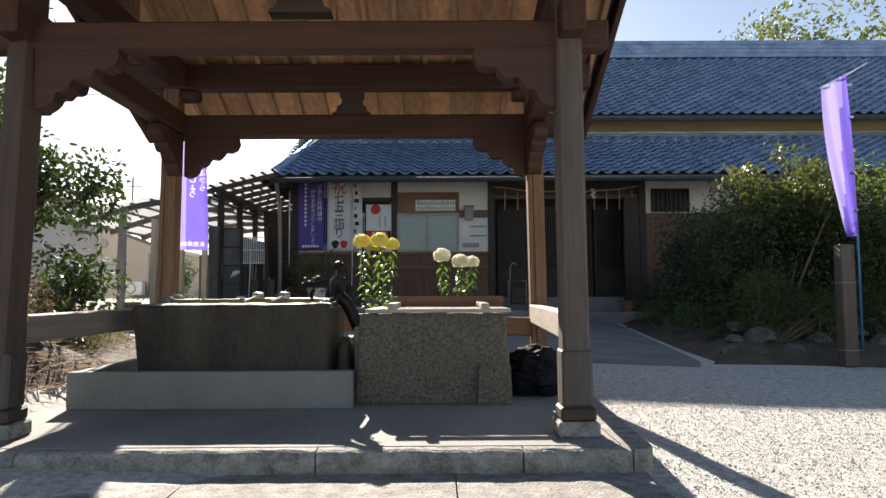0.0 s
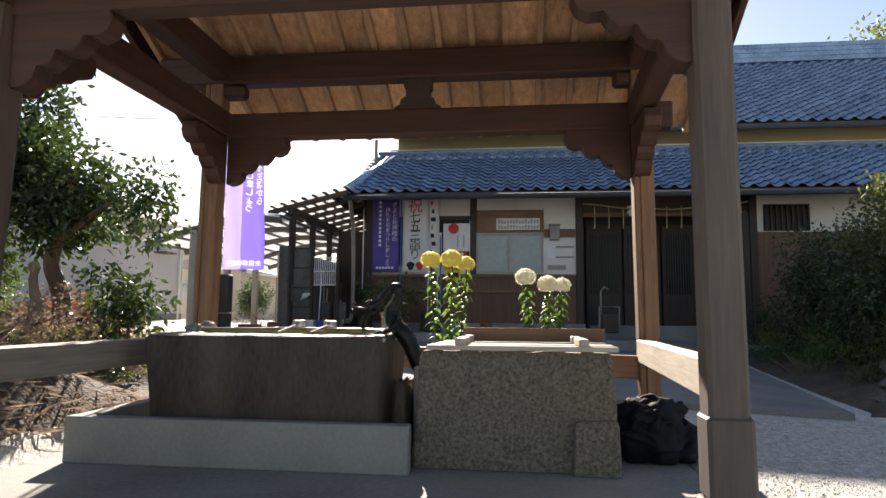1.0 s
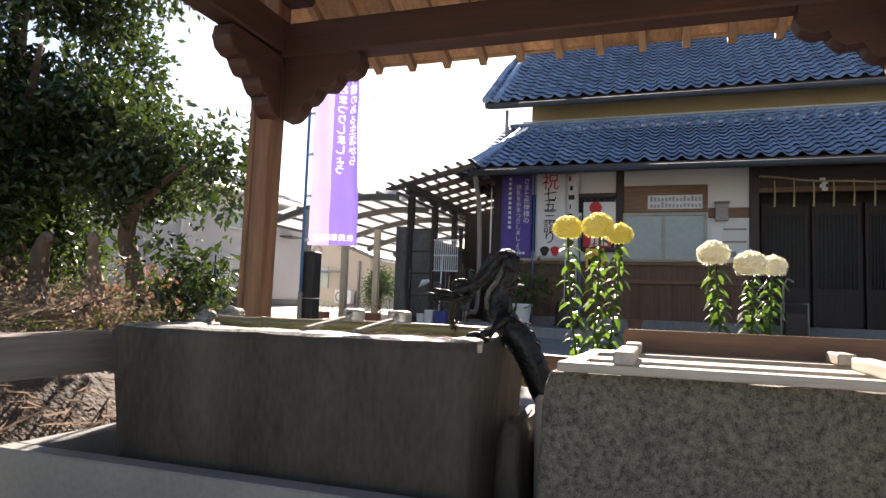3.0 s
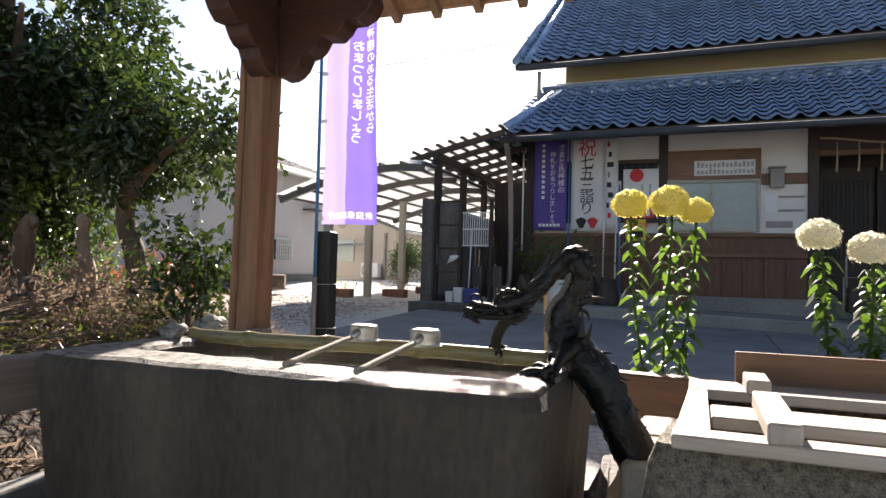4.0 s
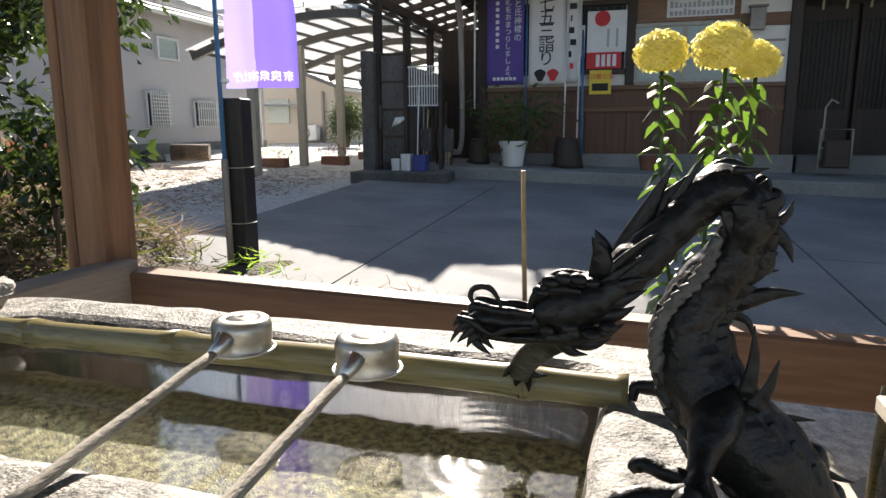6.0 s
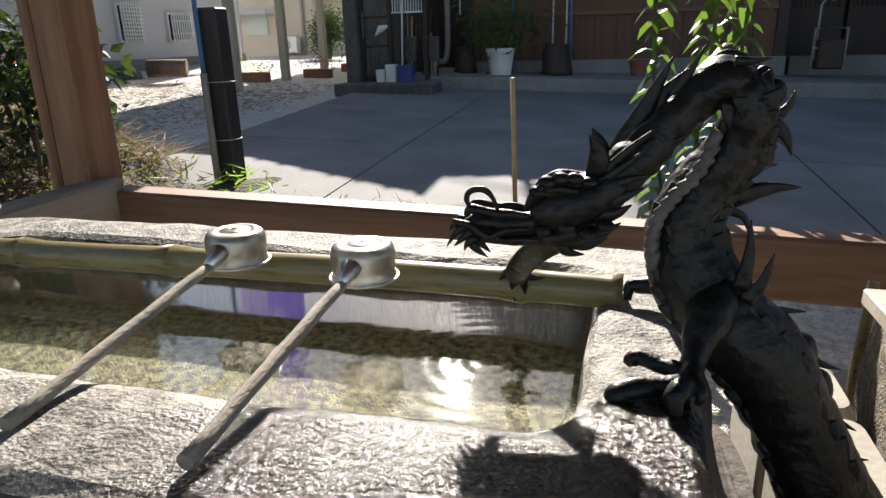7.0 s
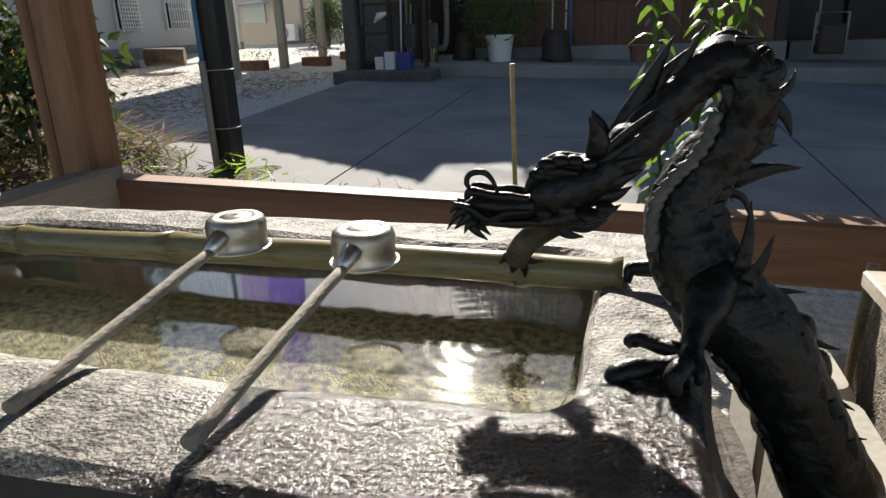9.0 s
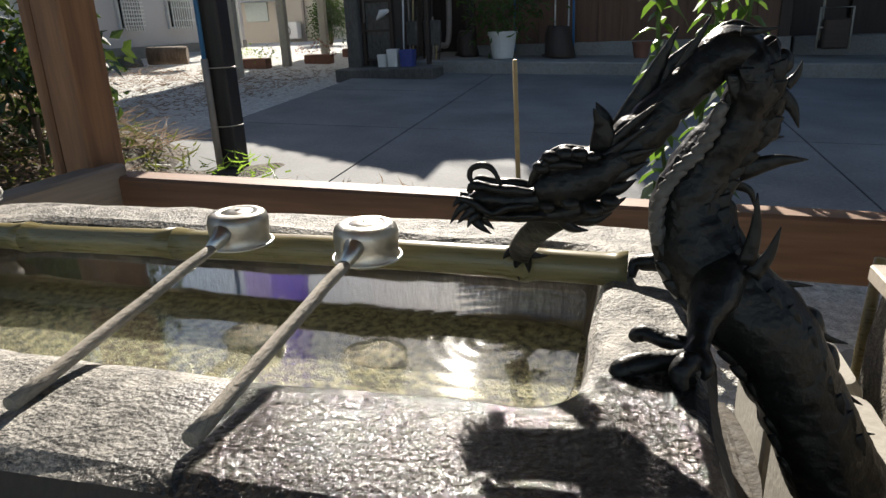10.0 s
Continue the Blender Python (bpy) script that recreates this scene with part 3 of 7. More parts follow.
wave.inputs["Scale"].default_value, wave.inputs["Distortion"].default_value, wave.inputs["Detail"].default_value = 14, 1.2, 1
wnoise.inputs["Scale"].default_value = 7
wt.links.new(wtc.outputs["Object"], wmap.inputs[0])
wt.links.new(wmap.outputs[0], wave.inputs[0])
wt.links.new(wtc.outputs["Object"], wnoise.inputs[0])
wlen, wfade, wmul = wt.nodes.new("ShaderNodeVectorMath"), wt.nodes.new("ShaderNodeMapRange"), wt.nodes.new("ShaderNodeMath")
wlen.operation, wmul.operation = "LENGTH", "MULTIPLY"
wt.links.new(wmap.outputs[0], wlen.inputs[0])
wt.links.new(wlen.outputs["Value"], wfade.inputs[0])
wfade.inputs[1].default_value, wfade.inputs[2].default_value, wfade.inputs[3].default_value, wfade.inputs[4].default_value = 0.02, 0.26, 1.0, 0.0
wsum = wt.nodes.new("ShaderNodeMath")
wsum.operation = "MULTIPLY"
wt.links.new(wave.outputs["Fac"], wsum.inputs[0])
wt.links.new(wnoise.outputs[0], wsum.inputs[1])
wbump = wt.nodes.new("ShaderNodeBump")
wbump.inputs["Strength"].default_value, wbump.inputs["Distance"].default_value = 0.15, 0.002
wt.links.new(wsum.outputs[0], wmul.inputs[0])
wt.links.new(wfade.outputs[0], wmul.inputs[1])
wt.links.new(wmul.outputs[0], wbump.inputs["Height"])
wt.links.new(wbump.outputs[0], wb.inputs["Normal"])
water = part("water", bm, wm, trough, "clear water with faint ripples")
water.visible_shadow = False

# ---- rendered kerb round the trough ----
bm = bmesh.new()
box(bm, -2.137, -0.325, 4.515, 4.60, 0.32, 0.557, 0.006)
box(bm, -2.137, -2.05, 4.603, 5.55, 0.32, 0.555, 0.006)
solid("drain_kerb", bm, kerb_mat, "grey rendered kerb round the foot of the trough", "kerb", kind="structure")

# ---- stone block with lid ----
bm = bmesh.new()
def block_ring(g, r):
    return dense(rounded(-0.32 + g, 0.685 - g, 4.70 + g, 5.42 - g, r), 7)


rg = shell(bm, [(block_ring(-0.02 + 0.004 * k, 0.03), 0.325 + 0.0793 * k) for k in range(8)] + [(block_ring(0.018, 0.03), 0.912), (block_ring(0.09, 0.03), 0.914), (block_ring(0.12, 0.03), 0.80)])
for r in rg[1:]:
    for v in r:
        v.co.x += 0.115 * max(0, v.co.y - 4.70) / 0.72 * max(0, min(1, (0.68 - v.co.x) / 1.0))
        v.co += noise.noise_vector(v.co * 7) * 0.010 + noise.noise_vector(v.co * 24) * 0.005
bm.faces.new(rg[0][::-1])
bm.faces.new(rg[-1])
solid("stone_block", bm, stone_block, "rough lichened stone basin block closed by a wooden lid", "stone block")
bm = bmesh.new()
rg = shell(bm, [(dense(rounded(0.475 + g, 0.70 - g, 4.63 + g, 4.72, 0.015), 7), z) for g, z in ((0.0, 0.325), (0.0, 0.44), (0.004, 0.565), (0.014, 0.58))], 0.012)
bm.faces.new(rg[-1])
bm.faces.new(rg[0][::-1])
solid("corner_stone", bm, stone_block, "rough stone piece set against the foot of the block", "stone")
lid = thing("wooden_lid", "pale weathered plank lid with two battens on the stone block", "lid", (0.2, 5.0, 0.915))
for y0, y1 in ((4.655, 4.72), (4.845, 4.978), (5.178, 5.335)):
    bm = bmesh.new()
    box(bm, -0.263 + 0.04 * (y0 - 4.65) if y0 != 4.845 else -0.196, 0.70, y0, y1, 0.919, 0.944, 0.003)
    part("plank", bm, pale_x, lid)
bm = bmesh.new()
prism(bm, [(-0.258, 4.724), (-0.20, 4.724), (-0.20, 5.174), (-0.241, 5.174)], lambda u, v, w: (u, v, 0.943 - w), 0.024)
part("plank", bm, pale_y, lid)
for x in (-0.09, 0.53):
    bm = bmesh.new()
    box(bm, x - 0.026, x + 0.026, 5.13, 5.285, 0.945, 0.980, 0.004)
    part("batten", bm, pale_y, lid)
    bm = bmesh.new()
    box(bm, x - 0.026, x + 0.026, 4.648, 4.98, 0.945, 0.980, 0.004)
    part("batten", bm, pale_y, lid)
bm = bmesh.new()
box(bm, -0.13, 0.715, 5.338, 5.362, 0.921, 1.022, 0.003)
part("back_board", bm, brown_x, lid, "dark brown board standing along the back edge")

# ---- office building ----
WY = 14.1
office = thing("office_building", "low shrine office with white plaster walls and blue-grey tiled roofs", "building", (5, 17, 0.7), kind="structure")
bm = bmesh.new()
box(bm, -2.85, 1.24, WY, WY + 0.15, 1.89, 3.75)
part("wall", bm, plaster, office)
bm = bmesh.new()
box(bm, -2.85, 1.24, WY - 0.02, WY + 0.15, 0.5, 1.885)
part("dado", bm, brown_z, office)
bm = bmesh.new()
box(bm, -2.86, -2.70, WY + 0.16, 22.0, 0.5, 3.9)
part("wall", bm, brown_z, office)
bm = bmesh.new()
box(bm, 4.45, 14, WY, WY + 0.15, 0.4, 3.75)
part("wall", bm, plaster, office)
bm = bmesh.new()
box(bm, 1.24, 4.45, WY + 0.85, WY + 1.0, 0.5, 3.75)
part("wall", bm, dark_z, office)
bm = bmesh.new()
box(bm, -2.6, 14.0, 15.75, 15.9, 3.6, 5.36)
part("wall", bm, yellow_plaster, office)
bm = bmesh.new()
box(bm, -2.6, -2.45, 15.905, 22.0, 3.6, 5.2)
part("wall", bm, yellow_plaster, office)
bm = bmesh.new()
box(bm, -2.85, 14, WY + 0.16, 15.74, 3.3, 3.36)
part("soffit", bm, dark_x, office)
bm = bmesh.new()
box(bm, 13.85, 14, WY + 0.16, 22.2, 0.4, 5.2)
box(bm, -2.6, 13.84, 22.05, 22.2, 0.4, 5.2)
part("wall", bm, plaster, office)
for x0, x1, z0, z1 in ((-2.9, -2.76, 0.6, 3.5), (-0.80, -0.67, 1.9, 3.5), (1.24, 1.38, 0.6, 3.5), (4.11, 4.43, 0.6, 3.05), (4.44, 4.58, 0.6, 3.5)):
    bm = bmesh.new()
    box(bm, x0, x1, WY - 0.05, WY + 0.1, z0, z1, 0.008)
    part("wall_post", bm, dark_z, office)


# pantiles
def tile_mesh():
    w, ln, th = 0.268, 0.262, 0.024
    prof = [(-0.5, 0.016), (-0.38, 0.048), (-0.24, 0.040), (-0.08, 0.000), (0.14, -0.022), (0.34, -0.016), (0.44, 0.004), (0.5, 0.018)]
    me = bpy.data.meshes.new("tile")
    vs, fs = [], []
    n = len(prof)
    for yy, lift in ((0, 0.052), (ln, 0.0)):
        vs += [(u * w, yy, z + lift) for u, z in prof]
    vs += [(u * w, 0.004, z + 0.052 - th) for u, z in prof]
    for i in range(n - 1):
        fs.append((i, i + 1, n + i + 1, n + i))
        fs.append((2 * n + i, 2 * n + i + 1, i + 1, i))
    me.from_pydata(vs, [], fs)
    for p in me.polygons:
        p.use_smooth = p.index % 2 == 0
    me.materials.append(tile_mat)
    return me


TILE = tile_mesh()


def tiled_roof(owner, x0, x1, y0, z0, slope, length, near, rows_near):
    """Pantiles in courses up a slope that faces -y; those nearest the yard are pieces of their own."""
    a = math.atan(slope)
    base = Matrix.Translation((0, y0, z0)) @ Matrix.Rotation(a, 4, "X")
    cols, rows = int((x1 - x0) / 0.268), int(length / 0.235)
    vs, fs = [], []
    src = [v.co.copy() for v in TILE.vertices]
    polys = [tuple(p.vertices) for p in TILE.polygons]
    org = origin_of(owner)
    count = 0
    rnd = random.Random(3)
    for j in range(rows):
        for i in range(cols):
            x = x0 + 0.134 + i * 0.268
            m = base @ Matrix.Translation((x + rnd.uniform(-.004, .004), j * 0.235, rnd.uniform(0, .005))) @ Matrix.Rotation(rnd.uniform(-.008, .008), 4, "Z")
            if x < near and j < rows_near:
                ob = new("tile", TILE)
                ob.parent = owner
                ob.matrix_basis = Matrix.Translation(-org) @ m
                count += 1
            else:
                k = len(vs)
                vs += [m @ v - org for v in src]
                fs += [tuple(k + q for q in p) for p in polys]
    me = bpy.data.meshes.new("tile_field")
    me.from_pydata(vs, [], fs)
    me.materials.append(tile_far)
    for p in me.polygons:
        p.use_smooth = p.index % 2 == 0
    ob = new("tile_field", me)
    ob.parent = owner
    tagged(ob, "courses of blue-grey pantiles", kind="stuff")


LE_Y, LE_Z, LS = 13.15, 3.36, 0.53
UE_Y, UE_Z, US, UR_Y = 15.0, 5.06, 0.713, 18.8
lower = part("lower_roof", (lambda b: (box(b, -3.05, 14, 0, 2.95, -0.10, -0.02, 0.0, Matrix.Translation((0, LE_Y, LE_Z)) @ Matrix.Rotation(math.atan(LS), 4, "X")), b)[1])(bmesh.new()), tile_under, office)
upper = part("upper_roof", (lambda b: (box(b, -3.4, 14.3, 0, (UR_Y - UE_Y) / math.cos(math.atan(US)), -0.12, -0.02, 0.0, Matrix.Translation((0, UE_Y, UE_Z)) @ Matrix.Rotation(math.atan(US), 4, "X")), b)[1])(bmesh.new()), tile_under, office)
bm = bmesh.new()
zr = UE_Z + US * (UR_Y - UE_Y)
prism(bm, [(UR_Y, zr - 0.05), (UR_Y + 3.8, UE_Z), (UR_Y + 3.8, UE_Z - 0.1), (UR_Y, zr - 0.2)], lambda u, v, w: (-3.4 + w, u, v), 17.7)
part("back_roof", bm, tile_under, office)
bm = bmesh.new()
for k in range(4):
    box(bm, -3.4, 14.3, UR_Y - 0.19 + 0.02 * k, UR_Y + 0.19 - 0.02 * k, zr - 0.05 + 0.13 * k, zr + 0.07 + 0.13 * k, 0.01)
part("ridge", bm, tile_far, office)
# gable wall under the upper roof
bm = bmesh.new()
prism(bm, [(15.76, 5.0), (UR_Y, zr - 0.45), (21.9, 5.0)], lambda u, v, w: (-2.59 + w, u, v), 0.13)
part("gable_wall", bm, plaster, office)


# ---- writing ----
def lettering(name, body, size, place, mat, parent, label="", flip=False, vertical=False, mirror=False):
    """Flat raised letters, laid on a wall that faces -y, with their middle at place."""
    cu = bpy.data.curves.new(name, "FONT")
    cu.body = "\n".join(body) if vertical else body
    cu.size, cu.extrude, cu.align_x, cu.align_y = size, 0.0015, "CENTER", "CENTER"
    if vertical:
        cu.space_line = 1.0
    tmp = bpy.data.objects.new(name, cu)
    scene.collection.objects.link(tmp)
    me = bpy.data.meshes.new_from_object(tmp.evaluated_get(bpy.context.evaluated_depsgraph_get()))
    bpy.data.objects.remove(tmp)
    me.materials.clear()
    me.materials.append(mat)
    sx = -1 if mirror else 1
    for v in me.vertices:
        v.co = Vector((place[0] + sx * v.co.x, place[1] - v.co.z, place[2] + v.co.y)) - origin_of(parent)
    ob = new(name, me)
    ob.parent = parent
    if label:
        ob["label"] = label
    return ob


def sheet_of(bm, x0, x1, z0, z1, y, wave=0.0, phase=0.0, nx=8, nz=14, th=0.002):
    """A hanging cloth or paper facing -y, with soft waves."""
    def at(i, k, d):
        u, v = i / nx, k / nz
        return (x0 + (x1 - x0) * u, y + d + wave * (math.sin(u * 7 + phase + v * 2.5) * (1 - 0.4 * v)), z0 + (z1 - z0) * v)
    f = [[bm.verts.new(at(i, k, 0)) for i in range(nx + 1)] for k in range(nz + 1)]
    b = [[bm.verts.new(at(i, k, th)) for i in range(nx + 1)] for k in range(nz + 1)]
    for k in range(nz):
        for i in range(nx):
            bm.faces.new((f[k][i], f[k][i + 1], f[k + 1][i + 1], f[k + 1][i])).smooth = True
            bm.faces.new((b[k][i], b[k + 1][i], b[k + 1][i + 1], b[k][i + 1])).smooth = True
    for k in range(nz):
        bm.faces.new((f[k][0], f[k + 1][0], b[k + 1][0], b[k][0]))
        bm.faces.new((f[k][nx], b[k][nx], b[k + 1][nx], f[k + 1][nx]))
    for i in range(nx):
        bm.faces.new((f[0][i], b[0][i], b[0][i + 1], f[0][i + 1]))
        bm.faces.new((f[nz][i], f[nz][i + 1], b[nz][i + 1], b[nz][i]))


def slab_part(name, x0, x1, y0, y1, z0, z1, mat, parent, bev=0.004, label=""):
    bm = bmesh.new()
    box(bm, x0, x1, y0, y1, z0, z1, bev)
    return part(name, bm, mat, parent, label)


# ---- office front ----
W = WY - 0.003
slab_part("sill_rail", -2.76, 1.24, W - 0.06, W, 1.84, 1.90, brown_x, office)
slab_part("sill_rail", -2.76, 1.24, W - 0.06, W - 0.02, 1.54, 1.60, brown_x, office)
slab_part("foundation", -2.9, 1.4, W - 0.06, W + 0.1, 0.5, 0.95, concrete, office)
for i in range(14):
    x = -2.74 + i * 0.285
    slab_part("cover_strip", x, x + 0.035, W - 0.045, W - 0.02, 0.95, 1.54, brown_z, office, 0.003)
win = part("window", (lambda b: (box(b, -2.25, -0.82, W - 0.03, W, 2.12, 2.98, 0.004), b)[1])(bmesh.new()), dark_glass, office, "dark barred window")
for i in range(13):
    slab_part("window_bar", -2.2 + i * 0.11, -2.175 + i * 0.11, W - 0.055, W - 0.031, 2.14, 2.96, dark_z, win, 0.002)
slab_part("window_frame", -2.3, -0.8, W - 0.07, W - 0.0, 2.98, 3.05, dark_x, win)
slab_part("window_frame", -2.3, -0.8, W - 0.07, W - 0.0, 2.06, 2.12, dark_x, win)
# sliding counter window
sw = part("window", (lambda b: (box(b, -0.64, 0.58, W - 0.02, W, 1.96, 2.66, 0.003), b)[1])(bmesh.new()), pale_glass, office, "sliding counter window of pale frosted glass")
for x0, x1, z0, z1 in ((-0.68, 0.62, 2.66, 2.71), (-0.68, 0.62, 1.92, 1.96), (-0.68, -0.64, 1.96, 2.66), (0.58, 0.62, 1.96, 2.66), (-0.06, -0.01, 1.96, 2.66)):
    slab_part("window_frame", x0, x1, W - 0.05, W - 0.021, z0, z1, alu_pale, sw, 0.003)
bd = slab_part("notice_board", -0.67, 0.60, W - 0.04, W, 2.72, 3.13, rail_x, office)
for x0, x1, z0, z1 in ((-0.67, 0.60, 3.13, 3.16), (0.60, 0.63, 2.72, 3.16)):
    slab_part("board_frame", x0, x1, W - 0.055, W, z0, z1, rail_x, bd)
ntc = slab_part("notice", -0.29, 0.55, W - 0.05, W - 0.041, 2.77, 2.995, paper, bd, 0.001)
rnd = random.Random(8)
for i in range(14):
    for k in range(2):
        x = -0.25 + i * 0.057
        slab_part("print_bar", x, x + 0.04, W - 0.052, W - 0.0505, 2.79 + k * 0.1, 2.79 + k * 0.1 + rnd.uniform(0.05, 0.085), grey_ink, ntc, 0)
slab_part("rail_band", 0.64, 1.235, W - 0.03, W, 2.62, 2.78, brown_x, office)
mb = slab_part("meter_box", 0.74, 0.93, W - 0.12, W - 0.031, 2.56, 2.84, grey_pipe, office, 0.012)
slab_part("hood", 0.72, 0.95, W - 0.14, W - 0.031, 2.845, 2.87, grey_pipe, mb, 0.004)
for k, (z0, z1) in enumerate(((2.42, 2.45), (2.22, 2.25), (1.99, 2.08))):
    slab_part("slot", 0.86 if k < 2 else 0.7, 1.2 if k < 2 else 1.05, W - 0.014, W - 0.002, z0, z1, grey_pipe, office, 0.002)
slab_part("notice", 0.69, 0.84, W - 0.01, W - 0.002, 2.22, 2.46, paper, office, 0)
# banners leaning on the wall
pb = thing("purple_banner", "purple cloth banner with white writing hung on the office wall", "banner", (-2.48, W - 0.1, 1.94))
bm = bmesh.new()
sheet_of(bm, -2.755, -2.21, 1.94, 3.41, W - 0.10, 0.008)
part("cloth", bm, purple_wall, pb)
lettering("writing", "さまと氏神様の", 0.115, (-2.30, W - 0.115, 2.93), white_ink, pb, vertical=True)
lettering("writing", "神札をおまつりしましょう", 0.10, (-2.44, W - 0.115, 2.62), white_ink, pb, vertical=True)
for i in range(11):
    bm = bmesh.new()
    box(bm, -2.62, -2.57, W - 0.117, W - 0.114, 3.30 - i * 0.085, 3.35 - i * 0.085)
    part("print_bar", bm, white_ink, pb)
for i in range(6):
    bm = bmesh.new()
    box(bm, -2.66 + i * 0.06, -2.615 + i * 0.06, W - 0.117, W - 0.114, 2.0, 2.045)
    part("print_bar", bm, white_ink, pb)
bm = bmesh.new()
tube(bm, [(-2.17, W - 0.12, 0.85), (-2.17, W - 0.11, 3.45)], 0.012, 8)
part("pole", bm, blue_pole, pb)
wbn = thing("white_banner", "white festival banner with red and black brush writing", "banner", (-1.84, W - 0.1, 1.94))
bm = bmesh.new()
sheet_of(bm, -2.14, -1.62, 1.93, 3.42, W - 0.10, 0.006, 1.0)
part("cloth", bm, white_cloth, wbn)
lettering("writing", "祝", 0.30, (-1.89, W - 0.112, 3.24), red_ink, wbn, "red brush character")
for i, ch in enumerate("七五三詣り"):
    lettering("writing", ch, 0.235, (-1.89, W - 0.112, 3.02 - i * 0.185), ink, wbn, "black brush character")
for x, mt in ((-1.97, ink), (-1.79, red_ink)):
    bm = bmesh.new()
    prism(bm, [(0.075 * math.cos(a) * (1 + 0.25 * math.sin(3 * a)), 0.085 * math.sin(a)) for a in (k * math.pi / 8 for k in range(16))], lambda u, v, w: (x + u, W - 0.114 + w, 2.06 + v), 0.002)
    part("emblem", bm, mt, wbn)
bn2 = thing("white_banner", "narrow second white banner, half folded, with black brush strokes", "banner", (-1.5, W - 0.14, 1.96))
bm = bmesh.new()
sheet_of(bm, -1.60, -1.40, 1.96, 3.40, W - 0.14, 0.02, 2.0, 5)
part("cloth", bm, white_cloth, bn2)
for i in range(8):
    bm = bmesh.new()
    box(bm, -1.57 + 0.02 * (i % 2), -1.53 + 0.03 * (i % 3), W - 0.168, W - 0.165, 3.25 - i * 0.16, 3.33 - i * 0.16)
    part("brush_stroke", bm, red_ink if i in (0, 7) else ink, bn2)
for x, mt in ((-1.60, white_plastic), (-1.42, white_plastic)):
    bm = bmesh.new()
    tube(bm, [(x + 0.02, W - 0.42, 0.85), (x, W - 0.13, 3.3)], 0.011, 8)
    part("pole", bm, mt, bn2)
bm = bmesh.new()
tube(bm, [(-1.33, W - 0.4, 0.85), (-1.38, W - 0.12, 2.6)], 0.016, 8)
part("pole", bm, blue_pole, bn2)
po = thing("sun_poster", "white poster with a red sun disc and red foot", "poster", (-1.05, W - 0.07, 2.0))
slab_part("sheet", -1.33, -0.80, W - 0.066, W - 0.062, 2.35, 2.90, paper, po, 0)
bm = bmesh.new()
prism(bm, [(0.105 * math.cos(a), 0.105 * math.sin(a)) for a in (k * math.pi / 14 for k in range(28))], lambda u, v, w: (-1.127 + u, W - 0.069 + w, 2.80 + v), 0.002)
part("disc", bm, red_ink, po)
slab_part("red_panel", -1.33, -0.86, W - 0.07, W - 0.067, 2.13, 2.35, red_ink, po, 0)
for i in range(4):
    slab_part("print_bar", -1.2 + i * 0.075, -1.15 + i * 0.075, W - 0.073, W - 0.0705, 2.16, 2.32, paper, po, 0)
for i in range(2):
    slab_part("print_bar", -1.06 + i * 0.12, -1.03 + i * 0.12, W - 0.069, W - 0.0665, 2.42, 2.66, grey_ink, po, 0)
slab_part("notice", -1.56, -1.36, W - 0.07, W - 0.066, 2.3, 2.72, paper, po, 0)
for i in range(4):
    slab_part("print_bar", -1.53 + i * 0.045, -1.51 + i * 0.045, W - 0.073, W - 0.0705, 2.4, 2.66, ink, po, 0)
ys = thing("emergency_sign", "small yellow sign with red lettering", "sign", (-1.1, W - 0.07, 1.8))
slab_part("plate", -1.28, -0.98, W - 0.072, W - 0.066, 1.78, 2.11, yellow_sign, ys, 0.002)
lettering("writing", "110番の家", 0.085, (-1.13, W - 0.075, 2.02), red_ink, ys)
slab_part("print_bar", -1.24, -1.02, W - 0.076, W - 0.073, 1.83, 1.93, ink, ys, 0)
# entrance
slab_part("lintel", 1.38, 4.44, W + 0.02, W + 0.12, 3.02, 3.10, brown_x, office)
slab_part("transom", 1.38, 4.44, W + 0.05, W + 0.12, 3.11, 3.5, dark_x, office)
for x0, x1 in ((1.5, 2.2), (2.25, 2.95), (3.0, 3.6), (3.65, 4.25)):
    dr = slab_part("door", x0, x1, W + 0.72, W + 0.80, 0.85, 2.95, dark_z, office, 0.004, "dark latticed sliding door")
    for i in range(11):
        x = x0 + 0.06 + i * (x1 - x0 - 0.12) / 10
        slab_part("lattice_bar", x - 0.008, x + 0.008, W + 0.70, W + 0.719, 1.55, 2.75, dark_z, dr, 0)
    slab_part("glass", x0 + 0.05, x1 - 0.05, W + 0.719, W + 0.7195, 1.55, 2.75, dark_glass, dr, 0)
slab_part("door_step", 1.5, 4.2, W + 0.25, W + 0.65, 0.6, 0.93, concrete, office, 0.012)
for x in (2.0, 3.2):
    lp = thing("sacred_rope_tassel", "white folded paper streamer hanging from the rope", "paper streamer", (x + 0.28, W - 0.02, 3.0), "streamers on the rope")
    bm = bmesh.new()
    for k in range(4):
        box(bm, x + 0.22 + 0.03 * (k % 2), x + 0.30 + 0.03 * (k % 2), W - 0.03, W - 0.027, 3.02 + 0.05 * (3 - k), 3.07 + 0.05 * (3 - k))
    part("folded_paper", bm, paper, lp)
rp = thing("straw_rope", "thin straw rope strung across the entrance with hanging strands", "rope", (2.8, W - 0.02, 3.2))
bm = bmesh.new()
tube(bm, [(1.38 + 3.06 * i / 20, W - 0.02, 3.27 - 0.12 * math.sin(math.pi * i / 20) + 0.01 * math.sin(i)) for i in range(21)], 0.016, 8)
part("cord", bm, rope_mat, rp)
for i in range(11):
    x = 1.6 + i * 0.27
    bm = bmesh.new()
    tube(bm, [(x, W - 0.02, 3.2), (x + 0.004, W - 0.022, 2.98), (x - 0.004, W - 0.02, 2.78)], [0.008, 0.012, 0.016], 6)
    part("strand", bm, rope_mat, rp)
